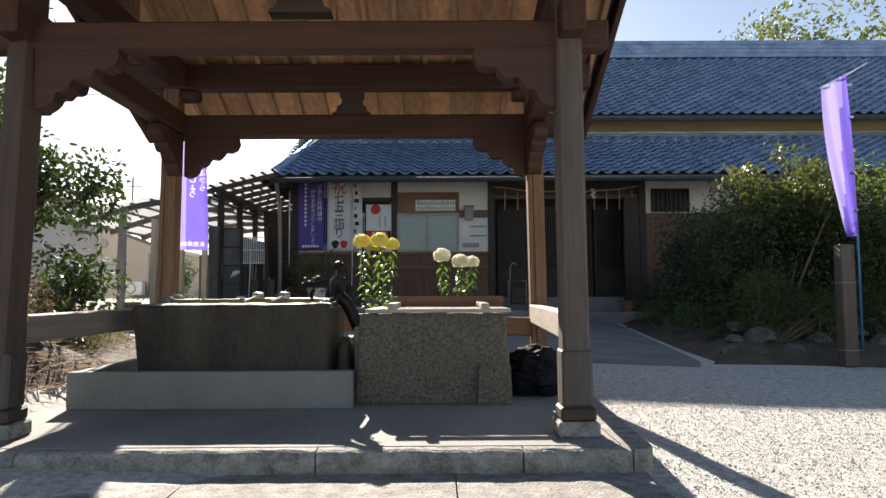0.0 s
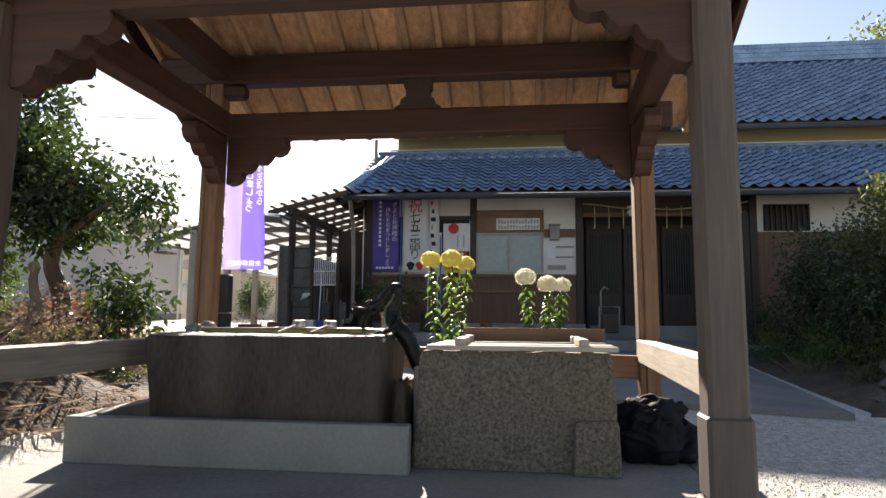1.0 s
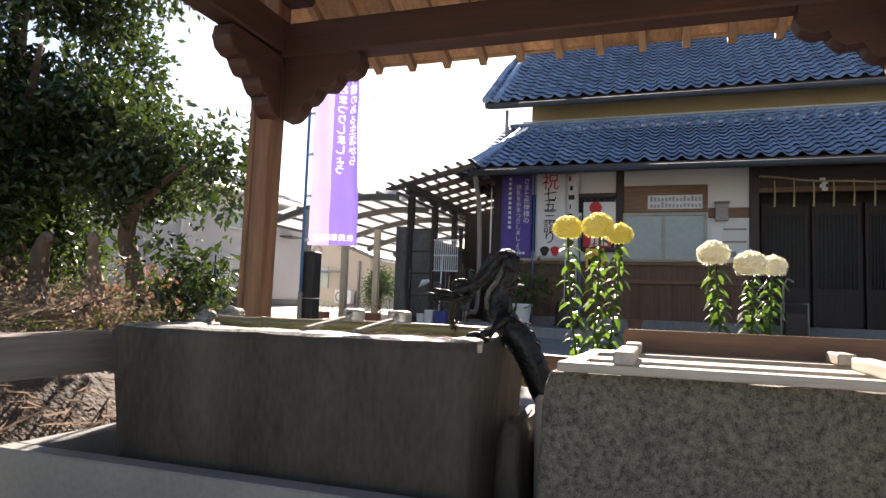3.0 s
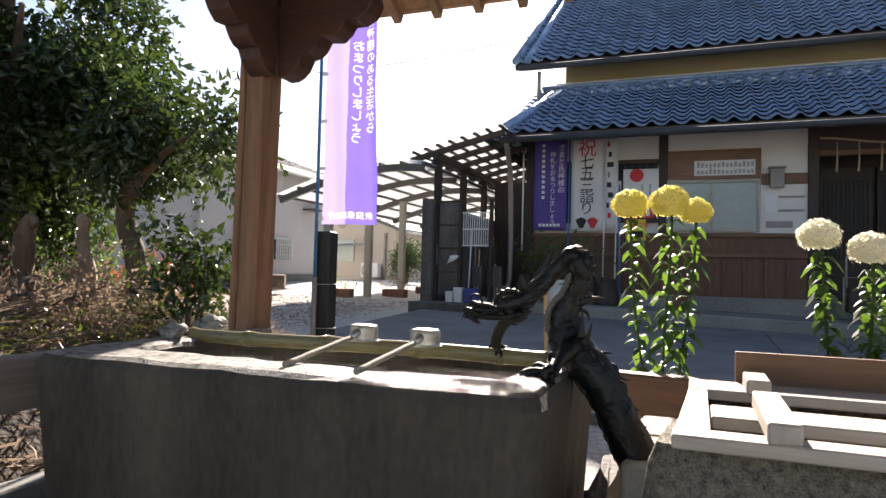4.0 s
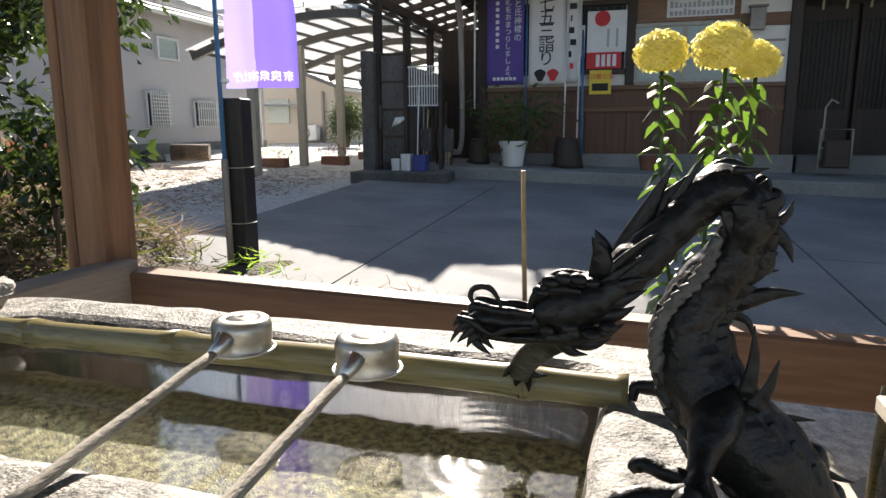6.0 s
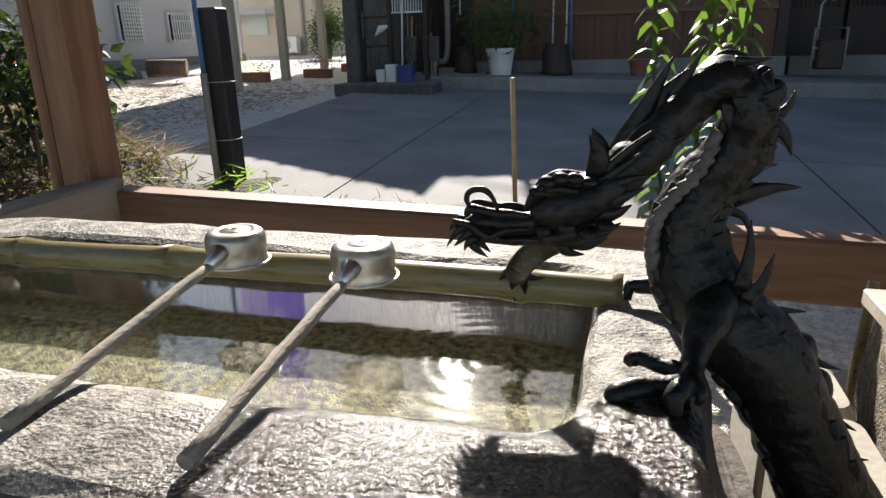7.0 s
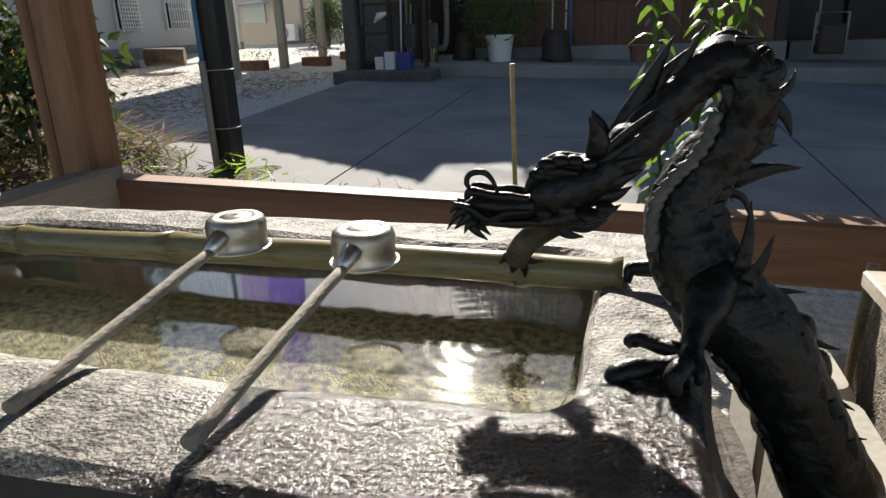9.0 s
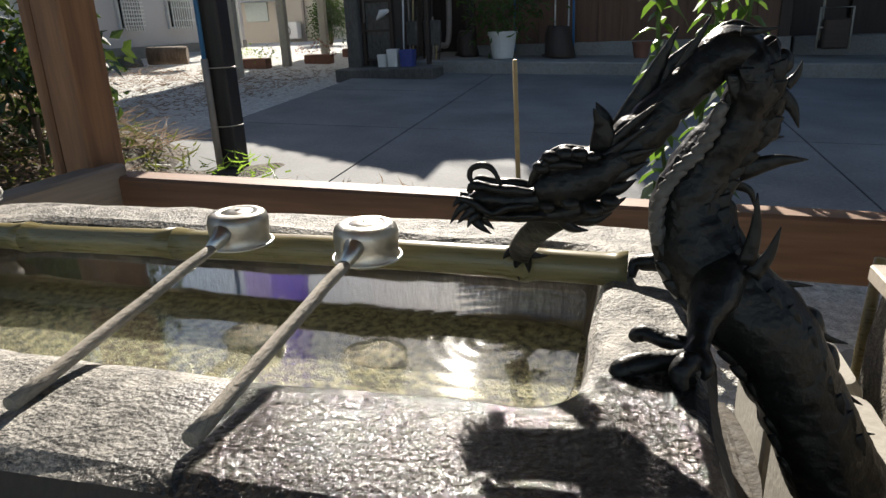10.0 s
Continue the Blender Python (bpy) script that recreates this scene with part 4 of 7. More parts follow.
# right wing window
wn2 = slab_part("window", 4.70, 5.52, W - 0.02, W, 2.72, 3.22, dark_glass, office, 0.003, "small dark barred window")
for i in range(9):
    slab_part("window_bar", 4.72 + i * 0.095, 4.75 + i * 0.095, W - 0.05, W - 0.021, 2.72, 3.22, dark_z, wn2, 0.002)
slab_part("dado", 4.58, 13.9, W - 0.03, W - 0.004, 0.5, 2.7, brown_z, office)
# gutters, downpipe, eave boards
for x0, x1, y, z in ((-3.1, 14.1, LE_Y - 0.05, LE_Z - 0.09), (-3.3, 14.3, UE_Y - 0.05, UE_Z - 0.10)):
    bm = bmesh.new()
    tube(bm, [(x0, y, z), (x1, y, z)], 0.05, 10)
    part("gutter", bm, tile_under, office, "dark rain gutter")
    slab_part("eave_board", x0 + 0.05, x1, y + 0.05, y + 0.09, z - 0.03, z + 0.09, dark_x, office)
bm = bmesh.new()
tube(bm, smooth_path([(-3.0, LE_Y, LE_Z - 0.12), (-3.05, 13.5, 3.0), (-3.08, 13.75, 2.7), (-3.08, 13.8, 1.15), (-3.15, 13.55, 0.98), (-3.2, 13.4, 0.93)], 5), 0.04, 10)
part("downpipe", bm, grey_pipe, office)
bm = bmesh.new()
tube(bm, [(-2.93, 13.98, 3.2), (-2.93, 13.98, 1.6)], 0.014, 8)
part("conduit", bm, white_plastic, office)
bm = bmesh.new()
tube(bm, [(-2.95, 15.05, 4.9), (-2.95, 15.05, 4.2)], 0.035, 8)
part("downpipe", bm, grey_pipe, office)
slab_part("flashing", -2.6, 14, 15.62, 15.75, 4.66, 4.78, dark_x, office)
bm = bmesh.new()
tube(bm, [(-2.75, 15.60, 4.80), (14, 15.60, 4.80)], 0.018, 6)
part("conduit", bm, white_plastic, office)
# top course caps of the lower roof
for i in range(62):
    bm = bmesh.new()
    x = -2.95 + i * 0.268
    tube(bm, [(x, 15.30, 4.50), (x, 15.46, 4.60)], [0.075, 0.075], 8)
    part("cap_tile", bm, tile_mat, lower)
    bm = bmesh.new()
    box(bm, x + 0.078, x + 0.19, 15.36, 15.44, 4.50, 4.565, 0.008)
    part("mortar", bm, plaster, lower)
bm = bmesh.new()
for k in range(3):
    box(bm, -3.0, 14, 15.44 + 0.03 * k, 15.68, 4.56 + 0.07 * k, 4.615 + 0.07 * k, 0.01)
part("ridge", bm, tile_far, lower)
# hip and return of the lower roof round the corner
bm = bmesh.new()
tube(bm, [(-3.08, LE_Y, LE_Z + 0.08), (-2.62, 15.6, 4.66)], 0.075, 10)
part("hip_cap", bm, tile_mat, lower)
bm = bmesh.new()
hip = [(-3.28, 13.2, 3.30), (-2.62, 15.6, 4.60), (-2.62, 22.0, 4.60), (-3.28, 22.0, 3.30)]
top = [bm.verts.new(p) for p in hip]
low = [bm.verts.new((p[0], p[1], p[2] - 0.1)) for p in hip]
bm.faces.new(top)
bm.faces.new(low[::-1])
for i in range(4):
    bm.faces.new((top[i], top[(i + 1) % 4], low[(i + 1) % 4], low[i]))
part("side_roof", bm, tile_under, lower)
for k in range(20):
    y = 13.3 + k * 0.27
    f = min(1.0, (y - 13.15) / 2.4)
    bm = bmesh.new()
    tube(bm, [(-3.33, y, 3.30), (-3.33 + 0.68 * f, y, 3.30 + 1.3 * f)], 0.07, 8)
    part("roll_tile", bm, tile_mat, lower)
bm = bmesh.new()
tube(bm, [(-3.36, 13.25, 3.28), (-3.10, 13.6, 3.62), (-2.72, 15.2, 4.55)], 0.025, 8)
part("ridge_pipe", bm, alu_pale, lower)
# verge rolls of the upper roof
for x in (-3.38, -3.15):
    bm = bmesh.new()
    tube(bm, [(x, UE_Y - 0.02, UE_Z + 0.05), (x, UR_Y, zr + 0.05)], 0.07, 8)
    part("verge_roll", bm, tile_mat, upper)


# ---- slatted lean-to beside the office ----
def lean_z(x):
    return 2.95 + (x + 4.38) * 0.247


pg = thing("lean_to", "slatted timber lean-to with clear sheet roof beside the office", "lean-to", (-3.8, 15, 0.8))
for i in range(9):
    y = 12.75 + i * 0.62
    bm = bmesh.new()
    bar(bm, (-4.42, y, lean_z(-4.42)), (-2.92, y, lean_z(-2.92)), 0.06, 0.09, 0.004)
    part("rafter", bm, dark_x, pg)
for i in range(8):
    x = -4.30 + i * 0.195
    bm = bmesh.new()
    bar(bm, (x, 12.55, lean_z(x) + 0.065), (x, 18.0, lean_z(x) + 0.065), 0.045, 0.035, 0.002)
    part("batten", bm, dark_z, pg)
bm = bmesh.new()
bar(bm, (-3.58, 12.6, lean_z(-3.58) + 0.092), (-3.58, 18.0, lean_z(-3.58) + 0.092), 1.32, 0.006, 0.0)
for v in bm.verts:
    v.co.z = lean_z(v.co.x) + 0.092
part("roof_sheet", bm, sheet, pg, "clear corrugated roof sheet")
bm = bmesh.new()
bar(bm, (-3.95, 12.6, 2.98), (-3.95, 18.0, 2.98), 0.10, 0.12, 0.005)
part("plate_beam", bm, dark_z, pg)
for i in range(5):
    bm = bmesh.new()
    y = 12.75 + i * 1.15
    box(bm, -4.0, -3.90, y - 0.05, y + 0.05, 2.25, 2.92, 0.005)
    part("post", bm, dark_z, pg)
bw = thing("block_wall", "stained concrete block wall with end pillar", "wall", (-3.95, 15, 0.7), kind="structure")
slab_part("pillar", -4.03, -3.86, 12.33, 12.52, 0.6, 2.29, block_mat, bw, 0.012)
slab_part("wall_panel", -4.00, -3.90, 12.53, 18.2, 0.6, 2.18, block_mat, bw, 0.008)
for i in range(6):
    slab_part("coping", -4.03, -3.87, 12.53 + i * 0.93, 13.43 + i * 0.93, 2.182, 2.23, concrete, bw, 0.006)
gt = thing("yard_gate", "dark timber gate with a white lattice panel", "gate", (-3.4, 12.5, 0.8))
for k in range(4):
    slab_part("door_panel", -3.80, -3.49, 12.455, 12.485, 0.88 + 0.345 * k, 1.215 + 0.345 * k, block_mat, gt, 0.006)
for z in (0.86, 1.205, 1.55, 1.895, 2.24):
    slab_part("rail", -3.83, -3.47, 12.44, 12.50, z, z + 0.028, dark_x, gt, 0.003)
for x in (-3.835, -3.465, -3.0):
    slab_part("stile", x - 0.022, x + 0.022, 12.43, 12.52, 0.8, 2.28, dark_z, gt)
slab_part("latch", -3.815, -3.79, 12.40, 12.43, 1.32, 1.62, alu_frame, gt, 0.004)
for i in range(12):
    slab_part("lattice_bar", -3.43 + i * 0.034, -3.418 + i * 0.034, 12.475, 12.485, 1.60, 2.10, white_plastic, gt, 0)
for z in (1.60, 1.84, 2.08):
    slab_part("lattice_rail", -3.44, -3.025, 12.462, 12.474, z, z + 0.018, white_plastic, gt, 0)
slab_part("back_panel", -3.88, -2.92, 15.5, 15.6, 0.8, 2.95, dark_z, gt)
slab_part("gate_step", -4.05, -2.80, 11.95, 12.42, 0.60, 0.79, block_mat, gt, 0.015)
# stored things behind the lattice
for x, y, z0, z1, w in ((-3.36, 12.9, 0.7, 1.75, 0.16), (-3.20, 13.1, 0.7, 1.95, 0.12), (-3.06, 12.95, 0.7, 1.45, 0.14)):
    st = thing("tool_bundle", "dark bundle of garden tools stored behind the gate", "tools", (x, y, z0), "tools behind the gate")
    for k in range(4):
        bm = bmesh.new()
        tube(bm, [(x + 0.03 * k - 0.05, y, z0), (x + w * (0.4 * k - 0.6), y + 0.06, z1 - 0.09 * k)], 0.012, 6)
        part("shaft", bm, (dark_z, grey_pipe, stick_mat, dark_x)[k], st)
    bm = bmesh.new()
    box(bm, x - w / 2, x + w / 2, y + 0.01, y + 0.10, z0 + 0.3, z0 + 0.62, 0.02)
    part("head", bm, block_mat, st)
for x, w, h, mt, lb in ((-3.54, 0.12, 0.15, white_plastic, "white plastic tub by the gate"), (-3.40, 0.14, 0.21, white_plastic, "white plastic crate by the gate"), (-3.21, 0.18, 0.20, blue_plastic, "blue plastic crate by the gate")):
    y = 12.28
    bm = bmesh.new()
    rgs = shell(bm, [(rounded(x - w * 0.45, x + w * 0.45, y - w * 0.45, y + w * 0.45, 0.02, 2), 0.792), (rounded(x - w / 2, x + w / 2, y - w / 2, y + w / 2, 0.02, 2), 0.79 + h),
                     (rounded(x - w * 0.44, x + w * 0.44, y - w * 0.44, y + w * 0.44, 0.02, 2), 0.79 + h), (rounded(x - w * 0.4, x + w * 0.4, y - w * 0.4, y + w * 0.4, 0.02, 2), 0.81)])
    bm.faces.new(rgs[0][::-1])
    bm.faces.new(rgs[-1])
    solid("plastic_tub", bm, mt, lb, "tub")
um = thing("umbrella", "pale folded umbrella leaning at the gate", "umbrella", (-3.28, 12.38, 0.79))
bm = bmesh.new()
tube(bm, [(-3.30, 12.38, 0.80), (-3.27, 12.41, 1.85)], 0.010, 8)
part("pole", bm, white_plastic, um)
bm = bmesh.new()
tube(bm, [(-3.64, 12.40, 1.34), (-3.56, 12.39, 1.42), (-3.47, 12.39, 1.45)], [0.006, 0.05, 0.02], 8)
part("canopy", bm, paper, um)

# ---- carport ----
cp = thing("carport", "carport with arched translucent roof on pale metal posts", "carport", (-6.1, 14.7, 0.85))


def arch_z(x):
    u = (x + 6.5) / 2.5
    return 2.30 + 0.46 * math.sin(min(1.04, max(-0.05, u)) * math.pi * 0.6)


for y in (12.3, 13.66, 15.05, 16.5, 18.0):
    bm = bmesh.new()
    box(bm, -5.66, -5.54, y - 0.05, y + 0.05, 0.6, arch_z(-5.6) - 0.02, 0.006)
    part("post", bm, alu_pale, cp)
    bm = bmesh.new()
    xs = [-6.5 + 2.5 * i / 12 for i in range(13)]
    for a, b in zip(xs, xs[1:]):
        bar(bm, (a, y, arch_z(a)), (b, y, arch_z(b)), 0.07, 0.10, 0.0)
    part("rib", bm, alu_frame, cp)
for i in range(8):
    x = -6.5 + 2.5 * i / 7
    bm = bmesh.new()
    bar(bm, (x, 12.25, arch_z(x) + 0.07), (x, 18.6, arch_z(x) + 0.07), 0.04, 0.04, 0.0)
    part("purlin", bm, alu_frame, cp)
bm = bmesh.new()
vv = [[bm.verts.new((x, y, arch_z(x) + 0.10)) for x in [-6.55 + 2.6 * i / 24 for i in range(25)]] for y in (12.2, 18.65)]
for i in range(24):
    bm.faces.new((vv[0][i], vv[0][i + 1], vv[1][i + 1], vv[1][i])).smooth = True
bmesh.ops.solidify(bm, geom=bm.faces[:], thickness=0.006)
part("roof_sheet", bm, sheet, cp, "arched translucent roof sheet")


# ---- neighbouring houses ----
def gable_house(name, label, x0, x1, y0, y1, z0, z1, rise, over, wall):
    """A rendered house whose ridge runs along y, with gables at its two ends."""
    h = thing(name, label, "house", ((x0 + x1) / 2, (y0 + y1) / 2, z0))
    xm = (x0 + x1) / 2
    bm = bmesh.new()
    prism(bm, [(x0, z0), (x1, z0), (x1, z1), (xm, z1 + rise), (x0, z1)], lambda u, v, w: (u, y0 + w, v), y1 - y0)
    part("wall", bm, wall, h)
    k = rise / (xm - x0)
    for s in (-1, 1):
        xe, xi = (x1 + over, xm) if s > 0 else (x0 - over, xm)
        bm = bmesh.new()
        prism(bm, [(xi, z1 + rise + 0.02), (xe, z1 - over * k + 0.02), (xe, z1 - over * k + 0.13), (xi, z1 + rise + 0.13)], lambda u, v, w: (u, y0 - over + w, v), y1 - y0 + 2 * over)
        part("roof", bm, house_roof, h)
        bm = bmesh.new()
        tube(bm, [(xe + s * 0.05, y0 - over, z1 - over * k + 0.04), (xe + s * 0.05, y1 + over, z1 - over * k + 0.04)], 0.05, 8)
        part("eave_gutter", bm, white_plastic, h)
        n = 9
        for i in range(1, n):
            t = i / n
            bm = bmesh.new()
            bar(bm, (xi + (xe - xi) * t, y0 - over, z1 + rise + 0.14 - (rise + over * k) * t), (xi + (xe - xi) * t, y1 + over, z1 + rise + 0.14 - (rise + over * k) * t), 0.03, 0.025, 0.0)
            part("roof_course", bm, house_roof, h)
    return h


def side_window(h, x, y0, y1, z0, z1, bars, cross):
    """A window in a wall that faces +x, with a white grille before it."""
    wdw = slab_part("window", x + 0.003, x + 0.03, y0, y1, z0, z1, pale_glass if not bars else dark_glass, h, 0.004)
    for a0, a1, c0, c1 in ((y0 - 0.04, y1 + 0.04, z1, z1 + 0.04), (y0 - 0.04, y1 + 0.04, z0 - 0.04, z0), (y0 - 0.04, y0, z0, z1), (y1, y1 + 0.04, z0, z1)):
        slab_part("frame", x + 0.003, x + 0.06, a0, a1, c0, c1, white_plastic, wdw, 0.003)
    for i in range(bars):
        y = y0 + (y1 - y0) * (i + 0.5) / bars
        slab_part("grille_bar", x + 0.09, x + 0.11, y - 0.012, y + 0.012, z0 - 0.05, z1 + 0.05, white_plastic, wdw, 0)
    for i in range(cross):
        z = z0 + (z1 - z0) * (i + 0.5) / cross
        slab_part("grille_rail", x + 0.112, x + 0.128, y0 - 0.02, y1 + 0.02, z - 0.01, z + 0.01, white_plastic, wdw, 0)


nh = gable_house("house", "pale rendered house beyond the yard with barred windows", -16.0, -9.0, 7.5, 18.15, 0.75, 3.42, 1.25, 0.35, house_wall)
side_window(nh, -9.0, 14.25, 14.75, 1.40, 1.97, 8, 9)
side_window(nh, -9.0, 15.56, 16.19, 1.40, 1.85, 9, 2)
side_window(nh, -9.0, 14.65, 15.15, 2.62, 2.95, 0, 0)
slab_part("plinth", -9.0 + 0.002, -8.97, 7.5, 18.15, 0.75, 1.08, concrete, nh, 0.004)
for y in (13.2, 17.9):
    bm = bmesh.new()
    tube(bm, [(-8.95, y, 0.9), (-8.95, y, 3.2), (-8.7, y, 3.34)], 0.03, 8)
    part("downpipe", bm, white_plastic, nh)
slab_part("hood", -9.0 + 0.002, -8.65, 16.7, 17.2, 2.60, 2.64, alu_frame, nh, 0.004)
ch = gable_house("house", "cream rendered low house behind the carport", -12.9, -9.05, 22.0, 30.0, 0.8, 2.52, 0.72, 0.3, cream_wall)
bm = bmesh.new()
prism(bm, [(0.17 * math.cos(a), 0.17 * math.sin(a)) for a in (k * math.pi / 8 for k in range(16))], lambda u, v, w: (-10.97 + u, 21.96 + w, 2.72 + v), 0.035)
part("gable_vent", bm, grey_pipe, ch)
slab_part("window", -11.2, -10.5, 21.96, 21.997, 1.5, 2.2, pale_glass, ch, 0.004)
slab_part("downpipe", -9.42, -9.35, 21.9, 21.97, 0.9, 2.4, grey_pipe, ch, 0.01)
slab_part("porch_sheet", -11.6, -10.1, 21.2, 21.99, 2.02, 2.05, sheet, ch, 0.0)
acu = thing("air_conditioner", "pale outdoor air conditioner unit by the cream house", "air conditioner", (-9.75, 21.7, 1.0))
slab_part("casing", -10.05, -9.45, 21.6, 21.85, 1.0, 1.45, white_plastic, acu, 0.02)
bm = bmesh.new()
tube(bm, [(-9.83 + 0.16 * math.cos(a), 21.59, 1.22 + 0.16 * math.sin(a)) for a in (k * math.pi / 10 for k in range(21))], 0.018, 6, False)
part("fan_ring", bm, grey_pipe, acu)
# concrete boundary wall behind the carport
bm = bmesh.new()
box(bm, -6.4, -4.1, 18.3, 18.45, 0.7, 2.1, 0.01)
solid("boundary_wall", bm, block_mat, "grey block boundary wall behind the carport", "wall", kind="structure")
hb = bmesh.new()
box(hb, -17.0, -16.85, 6, 19, 0.8, 2.0, 0.01)
solid("boundary_wall", hb, block_mat, "low grey boundary wall beyond the garden", "wall", kind="structure")

from mathutils.bvhtree import BVHTree


# ---- things on the trough ----
bp = thing("bamboo_pole", "yellow-green bamboo pole laid along the trough", "bamboo pole", (-1.15, 5.12, 0.985))
BY, BZ, BR = 5.125, 0.993, 0.0215
nodes = [-1.72, -1.50, -1.22, -0.93, -0.70, -0.575]
for a, b in zip(nodes, nodes[1:]):
    bm = bmesh.new()
    n = 8
    xs = [a + (b - a) * k / n for k in range(n + 1)]
    tube(bm, [(x, BY, BZ + 0.003 * math.sin(x * 5)) for x in xs], [BR + (0.0035 if k in (0, n) else -0.0008 * math.sin(math.pi * k / n)) for k in range(n + 1)], 20)
    part("bamboo_segment", bm, bamboo_mat, bp)
# stones that hold the pole
for x, y, s in ((-1.735, 5.055, 0.045), (-1.748, 5.235, 0.06)):
    bm = bmesh.new()
    bmesh.ops.create_icosphere(bm, subdivisions=3, radius=1)
    for v in bm.verts:
        v.co = Vector((x + v.co.x * s, y + v.co.y * s * 0.7, TZ + s * 0.42 + v.co.z * s * 0.5)) + noise.noise_vector(v.co * 1.7) * 0.022
    solid("stone", bm, stone_edge, "rough grey stone resting on the trough rim", "stone", smooth=True)


def ladle(x0, y0, x1, y1):
    """A ladle with its bowl upside down on the bamboo and its handle end on the front rim."""
    lad = thing("ladle", "dented aluminium ladle with grey wooden handle, bowl upside down", "ladle", (x0, y0, TZ), "ladles on the trough")
    cz = 1.014
    bm = bmesh.new()
    prof = [(0.0435, 0.0), (0.0415, 0.003), (0.0395, 0.006), (0.0405, 0.018), (0.0410, 0.032), (0.0385, 0.041), (0.033, 0.0445), (0.0225, 0.0455), (0.0215, 0.044), (0.0205, 0.0455), (0.004, 0.0462)]
    seg = 32
    rings = []
    for r, z in prof:
        rings.append([bm.verts.new((x1 + r * math.cos(2 * math.pi * k / seg), y1 + 0.045 + r * math.sin(2 * math.pi * k / seg), cz + z)) for k in range(seg)])
    for a, b in zip(rings, rings[1:]):
        for k in range(seg):
            bm.faces.new((a[k], a[(k + 1) % seg], b[(k + 1) % seg], b[k]))
    bm.faces.new(rings[-1])
    bmesh.ops.solidify(bm, geom=bm.faces[:], thickness=0.0012)
    part("bowl", bm, aluminium, lad, "dented aluminium bowl", smooth=True)
    bm = bmesh.new()
    tube(bm, [(x1 + 0.0435 * math.cos(2 * math.pi * k / 32), y1 + 0.045 + 0.0435 * math.sin(2 * math.pi * k / 32), cz + 0.001) for k in range(33)], 0.0018, 6, False)
    part("rim", bm, aluminium, lad, smooth=True)
    bm = bmesh.new()
    tube(bm, [(x1, y1 + 0.008, cz + 0.026), (x1 - 0.001, y1 - 0.004, cz + 0.019), (x1 - 0.003, y1 - 0.022, cz + 0.012)], [0.0135, 0.0105, 0.0072], 12)
    part("socket", bm, aluminium, lad, "aluminium handle socket")
    bm = bmesh.new()
    p0, p1 = Vector((x0, y0, TZ + 0.0085)), Vector((x1 - 0.002, y1 - 0.012, cz + 0.014))
    tube(bm, [p0.lerp(p1, k / 10) + Vector((0.0006 * math.sin(k * 2.1), 0, 0.0006 * math.cos(k * 1.7))) for k in range(11)], [0.0078] + [0.0072] * 9 + [0.0064], 10)
    part("handle", bm, handle_mat, lad)


ladle(-1.083, 4.708, -1.090, 5.045)
ladle(-0.897, 4.698, -0.893, 5.020)


# ---- bronze dragon spout: one mesh ----
def blade(bm, pts, widths, thin=0.4, seg=10):
    """A fin: a flattened rod through points, wide across the xz plane and thin along y."""
    pts = [Vector(p) for p in pts]
    rings = []
    for i, p in enumerate(pts):
        d = (pts[min(i + 1, len(pts) - 1)] - pts[max(i - 1, 0)]).normalized()
        s = Vector((-d.z, 0, d.x)).normalized()
        rings.append([bm.verts.new(p + s * widths[i] * math.cos(a) + Vector((0, widths[i] * thin, 0)) * math.sin(a)) for a in (2 * math.pi * k / seg for k in range(seg))])
    for a, b in zip(rings, rings[1:]):
        for k in range(seg):
            bm.faces.new((a[k], a[(k + 1) % seg], b[(k + 1) % seg], b[k]))
    bm.faces.new(rings[0][::-1])
    bm.faces.new(rings[-1])
    return rings


def fin(bm, base, mid, tip, w, thin=0.35):
    """A curved pointed fin."""
    path = smooth_path([base, mid, tip], 5)
    n = len(path) - 1
    blade(bm, path, [w * (1 - (k / n) ** 1.4) + 0.0006 for k in range(n + 1)], thin)


def limb(bm, ctrl, radii, seg=18, squash=1.0, rough=0.0, steps=6):
    """A rod whose radius glides between those of its control points, with a beaten skin."""
    path = smooth_path(ctrl, steps)
    rr = [radii[min(i // steps, len(radii) - 1)] * (1 - (i % steps) / steps) + radii[min(i // steps + 1, len(radii) - 1)] * (i % steps) / steps for i in range(len(path))]
    rings = tube(bm, path, rr, seg, True, squash)
    for p, ring in zip(path, rings):
        for v in ring:
            o = (v.co - p).normalized()
            v.co += o * rough * (noise.noise(v.co * 28) + 0.6 * noise.noise(v.co * 75))
    return path, rr


bm = bmesh.new()
COIL = [(-0.325, 5.000, 0.767), (-0.360, 5.000, 0.835), (-0.386, 5.000, 0.887), (-0.405, 5.000, 0.925), (-0.430, 5.000, 0.969), (-0.461, 5.000, 1.007), (-0.488, 5.010, 1.036), (-0.507, 5.015, 1.064), (-0.516, 5.020, 1.092), (-0.518, 5.020, 1.122), (-0.505, 5.020, 1.150), (-0.486, 5.015, 1.179), (-0.476, 5.010, 1.205), (-0.475, 5.000, 1.230), (-0.484, 5.005, 1.250), (-0.503, 5.000, 1.252), (-0.525, 5.000, 1.231), (-0.549, 4.998, 1.207), (-0.571, 4.995, 1.185), (-0.594, 4.990, 1.162)]
COIL_R = [0.0533, 0.0504, 0.0480, 0.0470, 0.0500, 0.0504, 0.0504, 0.0490, 0.0466, 0.0388, 0.0340, 0.0310, 0.0286, 0.0272, 0.0262, 0.0243, 0.0209, 0.0213, 0.0228, 0.0238]
spine, rad = limb(bm, COIL, COIL_R, 40, 0.92, 0.0042, 8)
